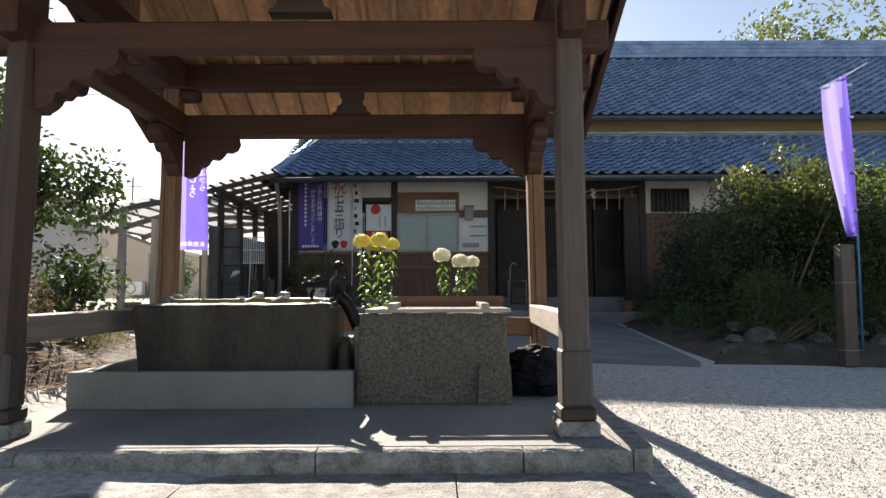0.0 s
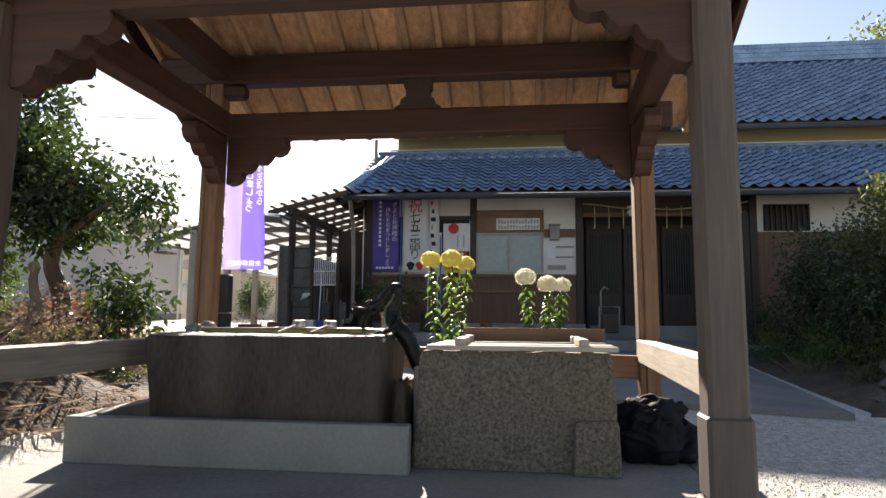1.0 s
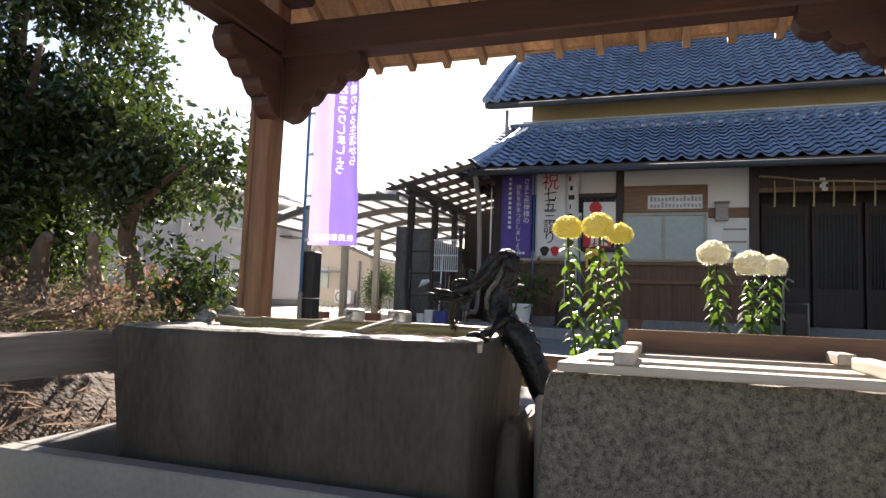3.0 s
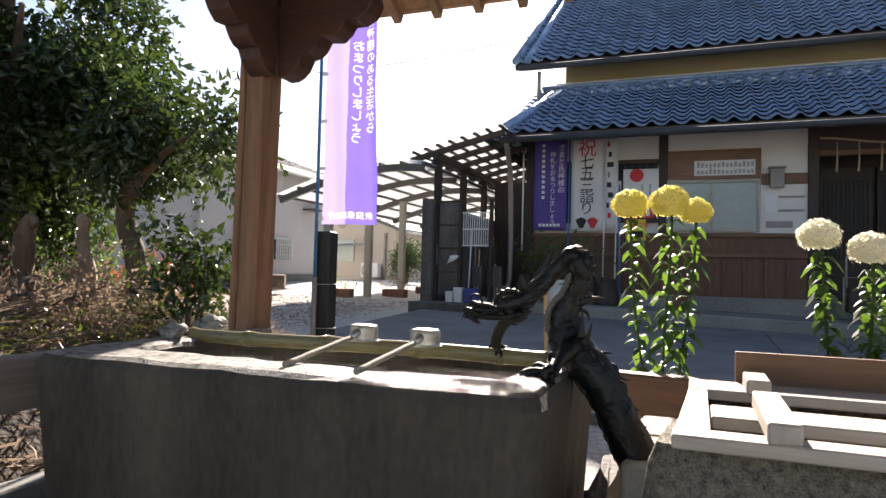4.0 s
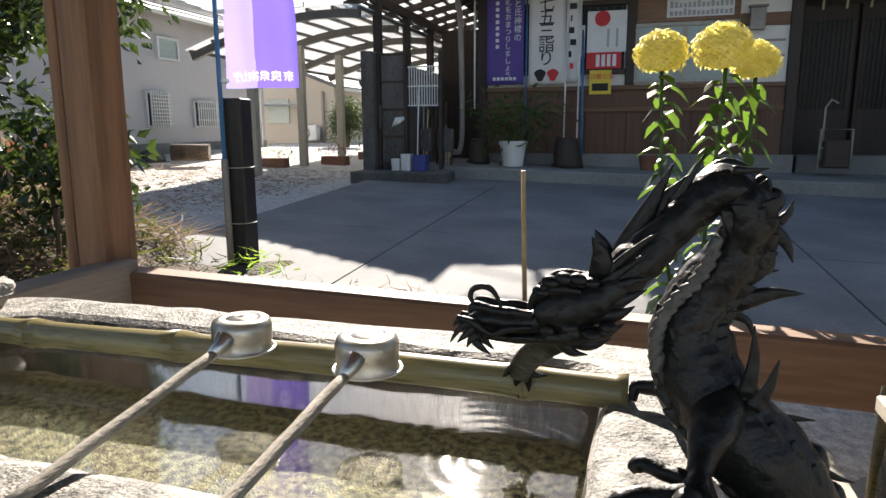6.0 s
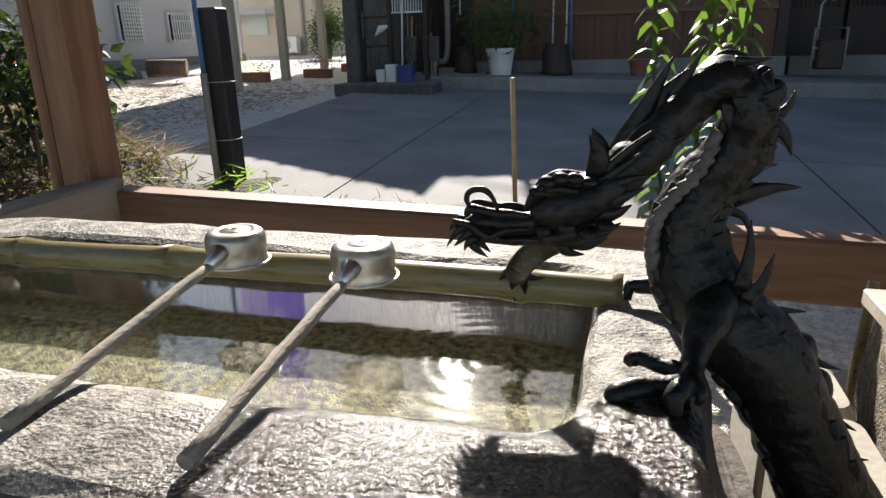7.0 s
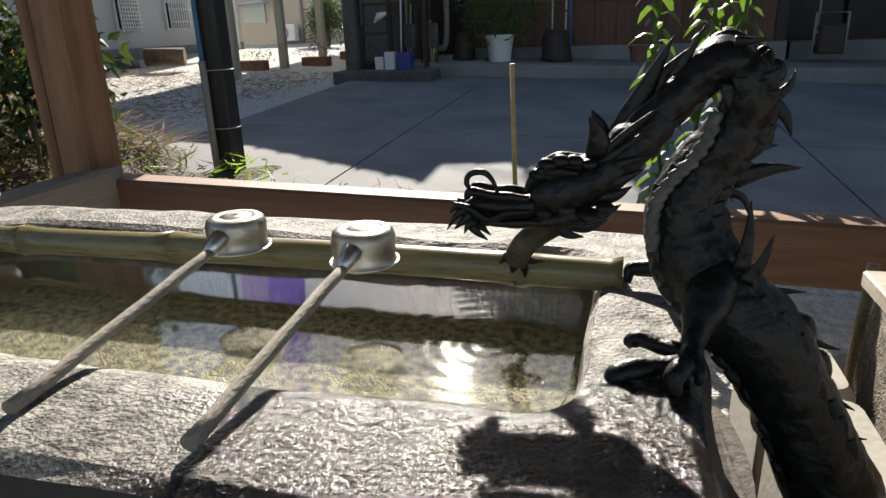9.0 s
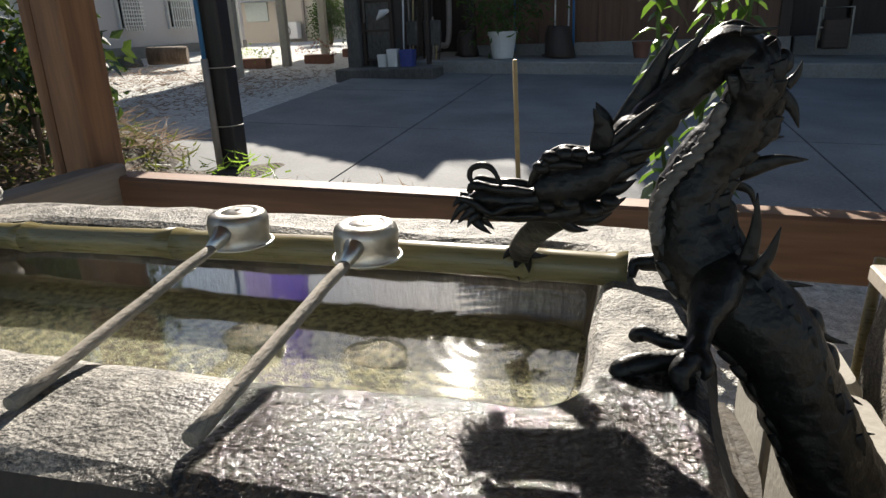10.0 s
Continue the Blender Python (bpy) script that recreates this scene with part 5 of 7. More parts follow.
# overlapping belly plates up the throat
BELLY = smooth_path([(-0.556, 4.985, 1.077), (-0.559, 4.985, 1.095), (-0.559, 4.985, 1.112), (-0.555, 4.985, 1.130), (-0.547, 4.985, 1.145), (-0.537, 4.985, 1.159), (-0.526, 4.985, 1.171), (-0.518, 4.985, 1.185), (-0.513, 4.985, 1.199), (-0.512, 4.985, 1.212)], 3)
for i in range(1, len(BELLY) - 1, 2):
    d = (BELLY[i + 1] - BELLY[i - 1]).normalized()
    inn = Vector((-d.z, 0, d.x))
    inn = inn if inn.x < 0 else -inn
    m = Matrix((inn, d.cross(inn), d)).transposed().to_4x4()
    m.translation = BELLY[i] - inn * 0.006
    before = set(bm.faces)
    box(bm, -0.007, 0.004, -0.034, 0.006, -0.009, 0.011, 0.0025, m @ Matrix.Rotation(-0.30, 4, "Y") @ Matrix.Rotation(-0.25, 4, "Z"))
    # plates use the paler bronze that carries their light
    for f in set(bm.faces) - before:
        f.material_index = 1
# fins along the back, from the crown of the arch to the tail
fin(bm, (-0.494, 4.980, 1.274), (-0.478, 4.980, 1.274), (-0.464, 4.980, 1.276), 0.0039, 0.45)
fin(bm, (-0.449, 5.000, 1.225), (-0.441, 5.000, 1.235), (-0.438, 5.000, 1.247), 0.0044, 0.45)
fin(bm, (-0.457, 5.000, 1.220), (-0.442, 5.000, 1.207), (-0.434, 5.000, 1.188), 0.0078, 0.45)
fin(bm, (-0.456, 5.000, 1.177), (-0.451, 5.000, 1.179), (-0.445, 5.000, 1.180), 0.0019, 0.45)
fin(bm, (-0.481, 5.000, 1.146), (-0.449, 5.000, 1.157), (-0.422, 5.000, 1.159), 0.0097, 0.45)
fin(bm, (-0.482, 5.020, 1.130), (-0.465, 5.020, 1.123), (-0.458, 5.020, 1.105), 0.0049, 0.45)
fin(bm, (-0.470, 4.965, 1.066), (-0.466, 4.965, 1.100), (-0.468, 4.965, 1.135), 0.0078, 0.45)
fin(bm, (-0.465, 4.965, 1.055), (-0.452, 4.965, 1.076), (-0.445, 4.965, 1.104), 0.0082, 0.45)
fin(bm, (-0.441, 5.000, 1.034), (-0.420, 5.000, 1.035), (-0.402, 5.000, 1.035), 0.0044, 0.45)
fin(bm, (-0.393, 5.000, 0.985), (-0.378, 5.000, 0.979), (-0.363, 5.000, 0.976), 0.0044, 0.45)
fin(bm, (-0.368, 5.000, 0.923), (-0.354, 5.000, 0.916), (-0.340, 5.000, 0.909), 0.0044, 0.45)
fin(bm, (-0.352, 5.000, 0.875), (-0.337, 5.000, 0.876), (-0.324, 5.000, 0.877), 0.0039, 0.45)
# humped scutes between the fins
SCUTE = bmesh.ops.create_icosphere(bm, subdivisions=3, radius=0.0097)["verts"]
for v in SCUTE:
    v.co = Vector((v.co.x, v.co.y * 0.8, v.co.z * 1.25)) * (1 + 0.12 * noise.noise(v.co * 70)) + Vector((-0.455, 5.000, 1.246))
SCUTE = bmesh.ops.create_icosphere(bm, subdivisions=3, radius=0.0092)["verts"]
for v in SCUTE:
    v.co = Vector((v.co.x, v.co.y * 0.8, v.co.z * 1.25)) * (1 + 0.12 * noise.noise(v.co * 70)) + Vector((-0.466, 5.000, 1.258))
SCUTE = bmesh.ops.create_icosphere(bm, subdivisions=3, radius=0.0170)["verts"]
for v in SCUTE:
    v.co = Vector((v.co.x, v.co.y * 0.8, v.co.z * 1.25)) * (1 + 0.12 * noise.noise(v.co * 70)) + Vector((-0.426, 5.000, 1.010))
SCUTE = bmesh.ops.create_icosphere(bm, subdivisions=3, radius=0.0179)["verts"]
for v in SCUTE:
    v.co = Vector((v.co.x, v.co.y * 0.8, v.co.z * 1.25)) * (1 + 0.12 * noise.noise(v.co * 70)) + Vector((-0.403, 5.000, 0.991))
SCUTE = bmesh.ops.create_icosphere(bm, subdivisions=3, radius=0.0175)["verts"]
for v in SCUTE:
    v.co = Vector((v.co.x, v.co.y * 0.8, v.co.z * 1.25)) * (1 + 0.12 * noise.noise(v.co * 70)) + Vector((-0.384, 5.000, 0.954))
SCUTE = bmesh.ops.create_icosphere(bm, subdivisions=3, radius=0.0179)["verts"]
for v in SCUTE:
    v.co = Vector((v.co.x, v.co.y * 0.8, v.co.z * 1.25)) * (1 + 0.12 * noise.noise(v.co * 70)) + Vector((-0.370, 5.000, 0.900))
SCUTE = bmesh.ops.create_icosphere(bm, subdivisions=3, radius=0.0121)["verts"]
for v in SCUTE:
    v.co = Vector((v.co.x, v.co.y * 0.8, v.co.z * 1.25)) * (1 + 0.12 * noise.noise(v.co * 70)) + Vector((-0.461, 5.000, 1.189))
SCUTE = bmesh.ops.create_icosphere(bm, subdivisions=3, radius=0.0121)["verts"]
for v in SCUTE:
    v.co = Vector((v.co.x, v.co.y * 0.8, v.co.z * 1.25)) * (1 + 0.12 * noise.noise(v.co * 70)) + Vector((-0.460, 5.000, 1.207))
# small raised scales over the near flank
for i in range(12, 112, 4):
    d = (spine[i + 1] - spine[i - 1]).normalized()
    out = Vector((d.z, 0, -d.x))
    for j, side in enumerate((-0.7, -0.25, 0.2, 0.62)):
        side += 0.06 * math.sin(i * 1.9 + j)
        a = spine[i] + out * rad[i] * side - Vector((0, rad[i] * 0.90 * math.sqrt(max(0.0, 1 - side * side)), 0)) + d * 0.006 * (j % 2)
        nrm = (a - spine[i]).normalized()
        fin(bm, a + d * 0.010 - nrm * 0.003, a + nrm * 0.0002, a - d * 0.012 + nrm * 0.0008, 0.009, 0.22)
# crest plates and mane along the neck
fin(bm, (-0.587, 5.000, 1.175), (-0.551, 5.000, 1.220), (-0.516, 5.000, 1.289), 0.0116, 0.25)
fin(bm, (-0.585, 5.010, 1.183), (-0.568, 5.010, 1.224), (-0.543, 5.010, 1.279), 0.0155, 0.3)
fin(bm, (-0.570, 5.015, 1.205), (-0.551, 5.015, 1.237), (-0.527, 5.015, 1.268), 0.0165, 0.3)
fin(bm, (-0.545, 5.015, 1.229), (-0.524, 5.015, 1.250), (-0.510, 5.015, 1.277), 0.0102, 0.4)
fin(bm, (-0.516, 5.030, 1.254), (-0.493, 5.030, 1.276), (-0.461, 5.030, 1.267), 0.0112, 0.5)
fin(bm, (-0.596, 4.965, 1.161), (-0.576, 4.965, 1.169), (-0.557, 4.965, 1.174), 0.0053, 0.5)
fin(bm, (-0.603, 4.965, 1.144), (-0.583, 4.965, 1.151), (-0.563, 4.965, 1.162), 0.0082, 0.5)
fin(bm, (-0.614, 4.965, 1.133), (-0.590, 4.965, 1.135), (-0.573, 4.965, 1.145), 0.0092, 0.5)
fin(bm, (-0.624, 4.965, 1.116), (-0.600, 4.965, 1.116), (-0.582, 4.965, 1.127), 0.0087, 0.5)
fin(bm, (-0.635, 4.970, 1.106), (-0.613, 4.970, 1.101), (-0.594, 4.970, 1.110), 0.0078, 0.5)
fin(bm, (-0.643, 4.970, 1.104), (-0.632, 4.970, 1.093), (-0.616, 4.970, 1.091), 0.0073, 0.6)
fin(bm, (-0.605, 4.970, 1.168), (-0.580, 4.970, 1.195), (-0.554, 4.970, 1.218), 0.0053, 0.5)
fin(bm, (-0.609, 4.965, 1.161), (-0.582, 4.965, 1.182), (-0.556, 4.965, 1.203), 0.0044, 0.5)
fin(bm, (-0.574, 4.980, 1.179), (-0.552, 4.980, 1.197), (-0.528, 4.980, 1.209), 0.0044, 0.6)
fin(bm, (-0.565, 4.985, 1.193), (-0.541, 4.985, 1.211), (-0.514, 4.985, 1.222), 0.0044, 0.6)
# head: skull, muzzle, jaw
SKULL = [(-0.589, 4.990, 1.164), (-0.610, 4.985, 1.148), (-0.631, 4.980, 1.139), (-0.650, 4.975, 1.134), (-0.667, 4.973, 1.128)]
SKULL_R = [0.0267, 0.0306, 0.0301, 0.0272, 0.0209]
limb(bm, SKULL, SKULL_R, 22, 0.85, 0.003)
MUZZLE = [(-0.647, 4.973, 1.130), (-0.669, 4.971, 1.121), (-0.691, 4.967, 1.120), (-0.711, 4.965, 1.122), (-0.727, 4.963, 1.122), (-0.736, 4.961, 1.120)]
MUZZLE_R = [0.0184, 0.0136, 0.0121, 0.0112, 0.0082, 0.0044]
limb(bm, MUZZLE, MUZZLE_R, 18, 0.9, 0.002)
JAW = [(-0.614, 4.980, 1.117), (-0.641, 4.975, 1.109), (-0.669, 4.971, 1.104), (-0.694, 4.967, 1.103), (-0.714, 4.965, 1.104), (-0.729, 4.963, 1.101)]
JAW_R = [0.0184, 0.0141, 0.0068, 0.0053, 0.0044, 0.0029]
limb(bm, JAW, JAW_R, 16, 0.9, 0.0015)
for s in (-1, 1):
    # brow, eye ridge, nostril roll and lip, on both cheeks
    limb(bm, [Vector((-0.673, 4.975, 1.137)) + Vector((0, s * 0.016, 0)), Vector((-0.664, 4.975, 1.154)) + Vector((0, s * 0.018, 0)), Vector((-0.645, 4.977, 1.166)) + Vector((0, s * 0.019, 0)), Vector((-0.621, 4.981, 1.164)) + Vector((0, s * 0.018, 0)), Vector((-0.608, 4.985, 1.169)) + Vector((0, s * 0.016, 0))], [0.0029, 0.0053, 0.0053, 0.0053, 0.0029], 10)
    limb(bm, [Vector((-0.656, 4.975, 1.157)) + Vector((0, s * 0.018, 0)), Vector((-0.640, 4.975, 1.160)) + Vector((0, s * 0.021, 0)), Vector((-0.623, 4.975, 1.158)) + Vector((0, s * 0.02, 0))], [0.0029, 0.0049, 0.0024], 10)
    limb(bm, [Vector((-0.669, 4.970, 1.132)) + Vector((0, s * 0.015, 0)), Vector((-0.689, 4.967, 1.134)) + Vector((0, s * 0.015, 0)), Vector((-0.708, 4.965, 1.135)) + Vector((0, s * 0.013, 0)), Vector((-0.726, 4.963, 1.138)) + Vector((0, s * 0.011, 0)), Vector((-0.732, 4.963, 1.131)) + Vector((0, s * 0.01, 0))], [0.0029, 0.0053, 0.0049, 0.0053, 0.0029], 10)
    limb(bm, [Vector((-0.669, 4.970, 1.119)) + Vector((0, s * 0.015, 0)), Vector((-0.691, 4.967, 1.117)) + Vector((0, s * 0.015, 0)), Vector((-0.710, 4.965, 1.110)) + Vector((0, s * 0.012, 0)), Vector((-0.728, 4.963, 1.120)) + Vector((0, s * 0.01, 0)), Vector((-0.745, 4.960, 1.125)) + Vector((0, s * 0.008, 0))], [0.0019, 0.0039, 0.0039, 0.0044, 0.0024], 10)
    limb(bm, [Vector((-0.660, 4.970, 1.108)) + Vector((0, s * 0.014, 0)), Vector((-0.677, 4.967, 1.108)) + Vector((0, s * 0.014, 0)), Vector((-0.694, 4.965, 1.106)) + Vector((0, s * 0.011, 0))], [0.0015, 0.0029, 0.0019], 10)
    # hooked horn
    fin(bm, *[Vector((-0.605, 4.990, 1.171)) + Vector((0, s * 0.016, 0)), Vector((-0.607, 4.988, 1.194)) + Vector((0, s * 0.02, 0)), Vector((-0.615, 4.985, 1.211)) + Vector((0, s * 0.024, 0))], 0.0126, 0.6)
    # tufts round the lips and under the jaw
    fin(bm, *[Vector((-0.731, 4.963, 1.120)) + Vector((0, s * 0.009, 0)), Vector((-0.742, 4.960, 1.113)) + Vector((0, s * 0.01, 0)), Vector((-0.751, 4.957, 1.099)) + Vector((0, s * 0.009, 0))], 0.0044, 0.7)
    fin(bm, *[Vector((-0.727, 4.963, 1.115)) + Vector((0, s * 0.009, 0)), Vector((-0.736, 4.960, 1.107)) + Vector((0, s * 0.01, 0)), Vector((-0.743, 4.957, 1.100)) + Vector((0, s * 0.01, 0))], 0.0044, 0.7)
    fin(bm, *[Vector((-0.723, 4.963, 1.109)) + Vector((0, s * 0.009, 0)), Vector((-0.730, 4.960, 1.103)) + Vector((0, s * 0.01, 0)), Vector((-0.733, 4.957, 1.096)) + Vector((0, s * 0.01, 0))], 0.0044, 0.7)
    fin(bm, *[Vector((-0.727, 4.965, 1.101)) + Vector((0, s * 0.009, 0)), Vector((-0.720, 4.965, 1.094)) + Vector((0, s * 0.01, 0)), Vector((-0.711, 4.965, 1.087)) + Vector((0, s * 0.008, 0))], 0.0049, 0.7)
    fin(bm, *[Vector((-0.737, 4.963, 1.122)) + Vector((0, s * 0.007, 0)), Vector((-0.744, 4.960, 1.121)) + Vector((0, s * 0.008, 0)), Vector((-0.748, 4.957, 1.116)) + Vector((0, s * 0.008, 0))], 0.0039, 0.7)
# lumps of the brow and cheek
SCUTE = bmesh.ops.create_icosphere(bm, subdivisions=3, radius=0.0078)["verts"]
for v in SCUTE:
    v.co = Vector((v.co.x * 1.2, v.co.y, v.co.z * 0.85)) * (1 + 0.2 * noise.noise(v.co * 90)) + Vector((-0.653, 4.957, 1.166))
SCUTE = bmesh.ops.create_icosphere(bm, subdivisions=3, radius=0.0078)["verts"]
for v in SCUTE:
    v.co = Vector((v.co.x * 1.2, v.co.y, v.co.z * 0.85)) * (1 + 0.2 * noise.noise(v.co * 90)) + Vector((-0.640, 4.957, 1.170))
SCUTE = bmesh.ops.create_icosphere(bm, subdivisions=3, radius=0.0073)["verts"]
for v in SCUTE:
    v.co = Vector((v.co.x * 1.2, v.co.y, v.co.z * 0.85)) * (1 + 0.2 * noise.noise(v.co * 90)) + Vector((-0.627, 4.957, 1.170))
SCUTE = bmesh.ops.create_icosphere(bm, subdivisions=3, radius=0.0063)["verts"]
for v in SCUTE:
    v.co = Vector((v.co.x * 1.2, v.co.y, v.co.z * 0.85)) * (1 + 0.2 * noise.noise(v.co * 90)) + Vector((-0.614, 4.957, 1.167))
SCUTE = bmesh.ops.create_icosphere(bm, subdivisions=3, radius=0.0073)["verts"]
for v in SCUTE:
    v.co = Vector((v.co.x * 1.2, v.co.y, v.co.z * 0.85)) * (1 + 0.2 * noise.noise(v.co * 90)) + Vector((-0.662, 4.957, 1.156))
SCUTE = bmesh.ops.create_icosphere(bm, subdivisions=3, radius=0.0082)["verts"]
for v in SCUTE:
    v.co = Vector((v.co.x * 1.2, v.co.y, v.co.z * 0.85)) * (1 + 0.2 * noise.noise(v.co * 90)) + Vector((-0.634, 4.957, 1.122))
SCUTE = bmesh.ops.create_icosphere(bm, subdivisions=3, radius=0.0082)["verts"]
for v in SCUTE:
    v.co = Vector((v.co.x * 1.2, v.co.y, v.co.z * 0.85)) * (1 + 0.2 * noise.noise(v.co * 90)) + Vector((-0.613, 4.957, 1.116))
SCUTE = bmesh.ops.create_icosphere(bm, subdivisions=3, radius=0.0078)["verts"]
for v in SCUTE:
    v.co = Vector((v.co.x * 1.2, v.co.y, v.co.z * 0.85)) * (1 + 0.2 * noise.noise(v.co * 90)) + Vector((-0.597, 4.957, 1.125))
SCUTE = bmesh.ops.create_icosphere(bm, subdivisions=3, radius=0.0073)["verts"]
for v in SCUTE:
    v.co = Vector((v.co.x * 1.2, v.co.y, v.co.z * 0.85)) * (1 + 0.2 * noise.noise(v.co * 90)) + Vector((-0.656, 4.957, 1.118))
# curled whisker
WHISKER = [(-0.700, 4.953, 1.139), (-0.705, 4.953, 1.150), (-0.712, 4.953, 1.157), (-0.721, 4.953, 1.158), (-0.729, 4.953, 1.154), (-0.731, 4.953, 1.147), (-0.729, 4.953, 1.142)]
WHISKER_R = [0.0019, 0.0024, 0.0034, 0.0034, 0.0029, 0.0029, 0.0024]
limb(bm, WHISKER, WHISKER_R, 8)
# beard that hangs to the bamboo
BEARD = [(-0.645, 4.985, 1.098), (-0.664, 5.000, 1.084), (-0.682, 5.025, 1.062), (-0.696, 5.055, 1.037), (-0.703, 5.085, 1.013)]
BEARD_R = [0.0121, 0.0141, 0.0145, 0.0141, 0.0116]
blade(bm, smooth_path(BEARD, 4), [BEARD_R[min(i // 4, 4)] * (1 - (i % 4) / 4) + BEARD_R[min(i // 4 + 1, 4)] * (i % 4) / 4 for i in range(17)], 0.55, 14)
fin(bm, (-0.706, 5.075, 1.031), (-0.715, 5.075, 1.024), (-0.721, 5.075, 1.017), 0.0063, 0.8)
fin(bm, (-0.704, 5.105, 1.011), (-0.709, 5.105, 0.997), (-0.706, 5.105, 0.978), 0.0068, 0.8)
fin(bm, (-0.693, 5.075, 1.028), (-0.682, 5.075, 1.024), (-0.667, 5.075, 1.024), 0.0063, 0.8)
fin(bm, (-0.695, 5.095, 1.013), (-0.693, 5.095, 1.002), (-0.692, 5.095, 0.993), 0.0053, 0.8)
# near leg and foot on the rim
LEG = [(-0.484, 4.985, 1.052), (-0.497, 4.955, 1.036), (-0.507, 4.930, 1.020), (-0.512, 4.910, 1.007), (-0.516, 4.895, 0.998)]
LEG_R = [0.0252, 0.0228, 0.0141, 0.0116, 0.0116]
limb(bm, LEG, LEG_R, 18, 1.0, 0.003)
TOE = [(-0.517, 4.910, 1.003), (-0.539, 4.920, 1.003), (-0.556, 4.930, 1.004), (-0.565, 4.930, 1.001), (-0.569, 4.930, 0.996)]
TOE_R = [0.0092, 0.0082, 0.0082, 0.0078, 0.0049]
limb(bm, TOE, TOE_R, 14, 1.0, 0.0012)
TOE = [(-0.520, 4.895, 0.998), (-0.542, 4.890, 0.997), (-0.564, 4.885, 0.994), (-0.579, 4.880, 0.987), (-0.580, 4.875, 0.972)]
TOE_R = [0.0102, 0.0087, 0.0107, 0.0107, 0.0058]
limb(bm, TOE, TOE_R, 14, 1.0, 0.0012)
TOE = [(-0.515, 4.890, 1.000), (-0.525, 4.875, 1.004), (-0.530, 4.868, 0.998), (-0.528, 4.865, 0.987), (-0.527, 4.862, 0.979)]
TOE_R = [0.0092, 0.0097, 0.0092, 0.0063, 0.0019]
limb(bm, TOE, TOE_R, 14, 1.0, 0.0012)
TOE = [(-0.514, 4.895, 1.003), (-0.508, 4.885, 1.000), (-0.507, 4.880, 0.995), (-0.510, 4.878, 0.989)]
TOE_R = [0.0102, 0.0073, 0.0053, 0.0019]
limb(bm, TOE, TOE_R, 14, 1.0, 0.0012)
# far foot beside the bamboo
TOE = [(-0.515, 5.060, 1.054), (-0.529, 5.100, 1.018), (-0.551, 5.110, 1.010), (-0.566, 5.110, 1.007), (-0.569, 5.100, 0.994)]
TOE_R = [0.0228, 0.0136, 0.0102, 0.0082, 0.0044]
limb(bm, TOE, TOE_R, 14, 1.0, 0.0012)
for f in bm.faces:
    f.smooth = True
dragon = solid("dragon_statue", bm, bronze, "dark bronze dragon spout coiled over the trough rim", "statue")
dragon.data.materials.append(worn_lit_bronze)
# supply pipes at the trough end
bm = bmesh.new()
tube(bm, smooth_path([(-0.41, 4.87, 0.33), (-0.42, 4.85, 0.5), (-0.43, 4.86, 0.68), (-0.44, 4.92, 0.74)], 5), 0.010, 10)
solid("water_pipe", bm, black_paint, "dark water pipe rising beside the trough", "pipe", smooth=True)
bm = bmesh.new()
rg = shell(bm, [(dense(rounded(-0.474 + g, -0.382 - g, 4.80 + g, 5.30 - g, 0.03), 7), z) for g, z in ((0.0, 0.322), (0.0, 0.45), (0.004, 0.60), (0.012, 0.70), (0.025, 0.735))])
for r in rg[1:]:
    for v in r:
        v.co += noise.noise_vector(v.co * 9) * 0.012
bm.faces.new(rg[-1])
bm.faces.new(rg[0][::-1])
solid("pedestal_stone", bm, stone_dark, "dark stone pedestal under the dragon between trough and block", "stone")
for y0, y1 in ((4.93, 5.195), (5.20, 5.45)):
    bm = bmesh.new()
    rg = shell(bm, [(rounded(-0.375, -0.26, y0, y1, 0.02, 3), 0.322), (rounded(-0.375, -0.26, y0, y1, 0.02, 3), 0.80), (rounded(-0.365, -0.27, y0 + 0.01, y1 - 0.01, 0.02, 3), 0.815)], 0.006)
    bm.faces.new(rg[0][::-1])
    bm.faces.new(rg[-1])
    solid("stone_filler", bm, filler_mat, "pale rendered stone set between the trough and the block", "stone", group="stones beside the trough")
bm = bmesh.new()
tube(bm, [(-0.192, 5.47, 0.33), (-0.189, 5.47, 0.60), (-0.188, 5.465, 0.617), (-0.185, 5.46, 0.91)], [0.010, 0.0095, 0.0105, 0.009], 12)
solid("bamboo_stake", bm, bamboo_mat, "short green bamboo stake standing behind the stone block", "bamboo stake", smooth=True)


# ---- chrysanthemums ----
def leaf_verts(vs, fs, at, way, length, width, fold=0.25, droop=0.3, rnd=random):
    """A leaf of six triangles, folded along its rib and drooping."""
    way = Vector(way).normalized()
    side = way.cross(Vector((0, 0, 1)))
    side = Vector((1, 0, 0)) if side.length < 1e-3 else side.normalized()
    up = side.cross(way)
    k = len(vs)
    at = Vector(at)
    p1 = at + way * length * 0.5 + up * length * 0.06
    p2 = at + way * length + Vector((0, 0, -droop * length))
    vs += [at, p1, p2]
    for s in (-1, 1):
        vs += [at + way * length * 0.3 + side * s * width * 0.5 + up * fold * width * 0.5, at + way * length * 0.7 + side * s * width * 0.42 + up * fold * width * 0.4 - Vector((0, 0, droop * length * 0.45))]
    fs += [(k, k + 1, k + 3), (k + 1, k + 4, k + 3), (k + 1, k + 2, k + 4), (k, k + 5, k + 1), (k + 1, k + 5, k + 6), (k + 1, k + 6, k + 2)]


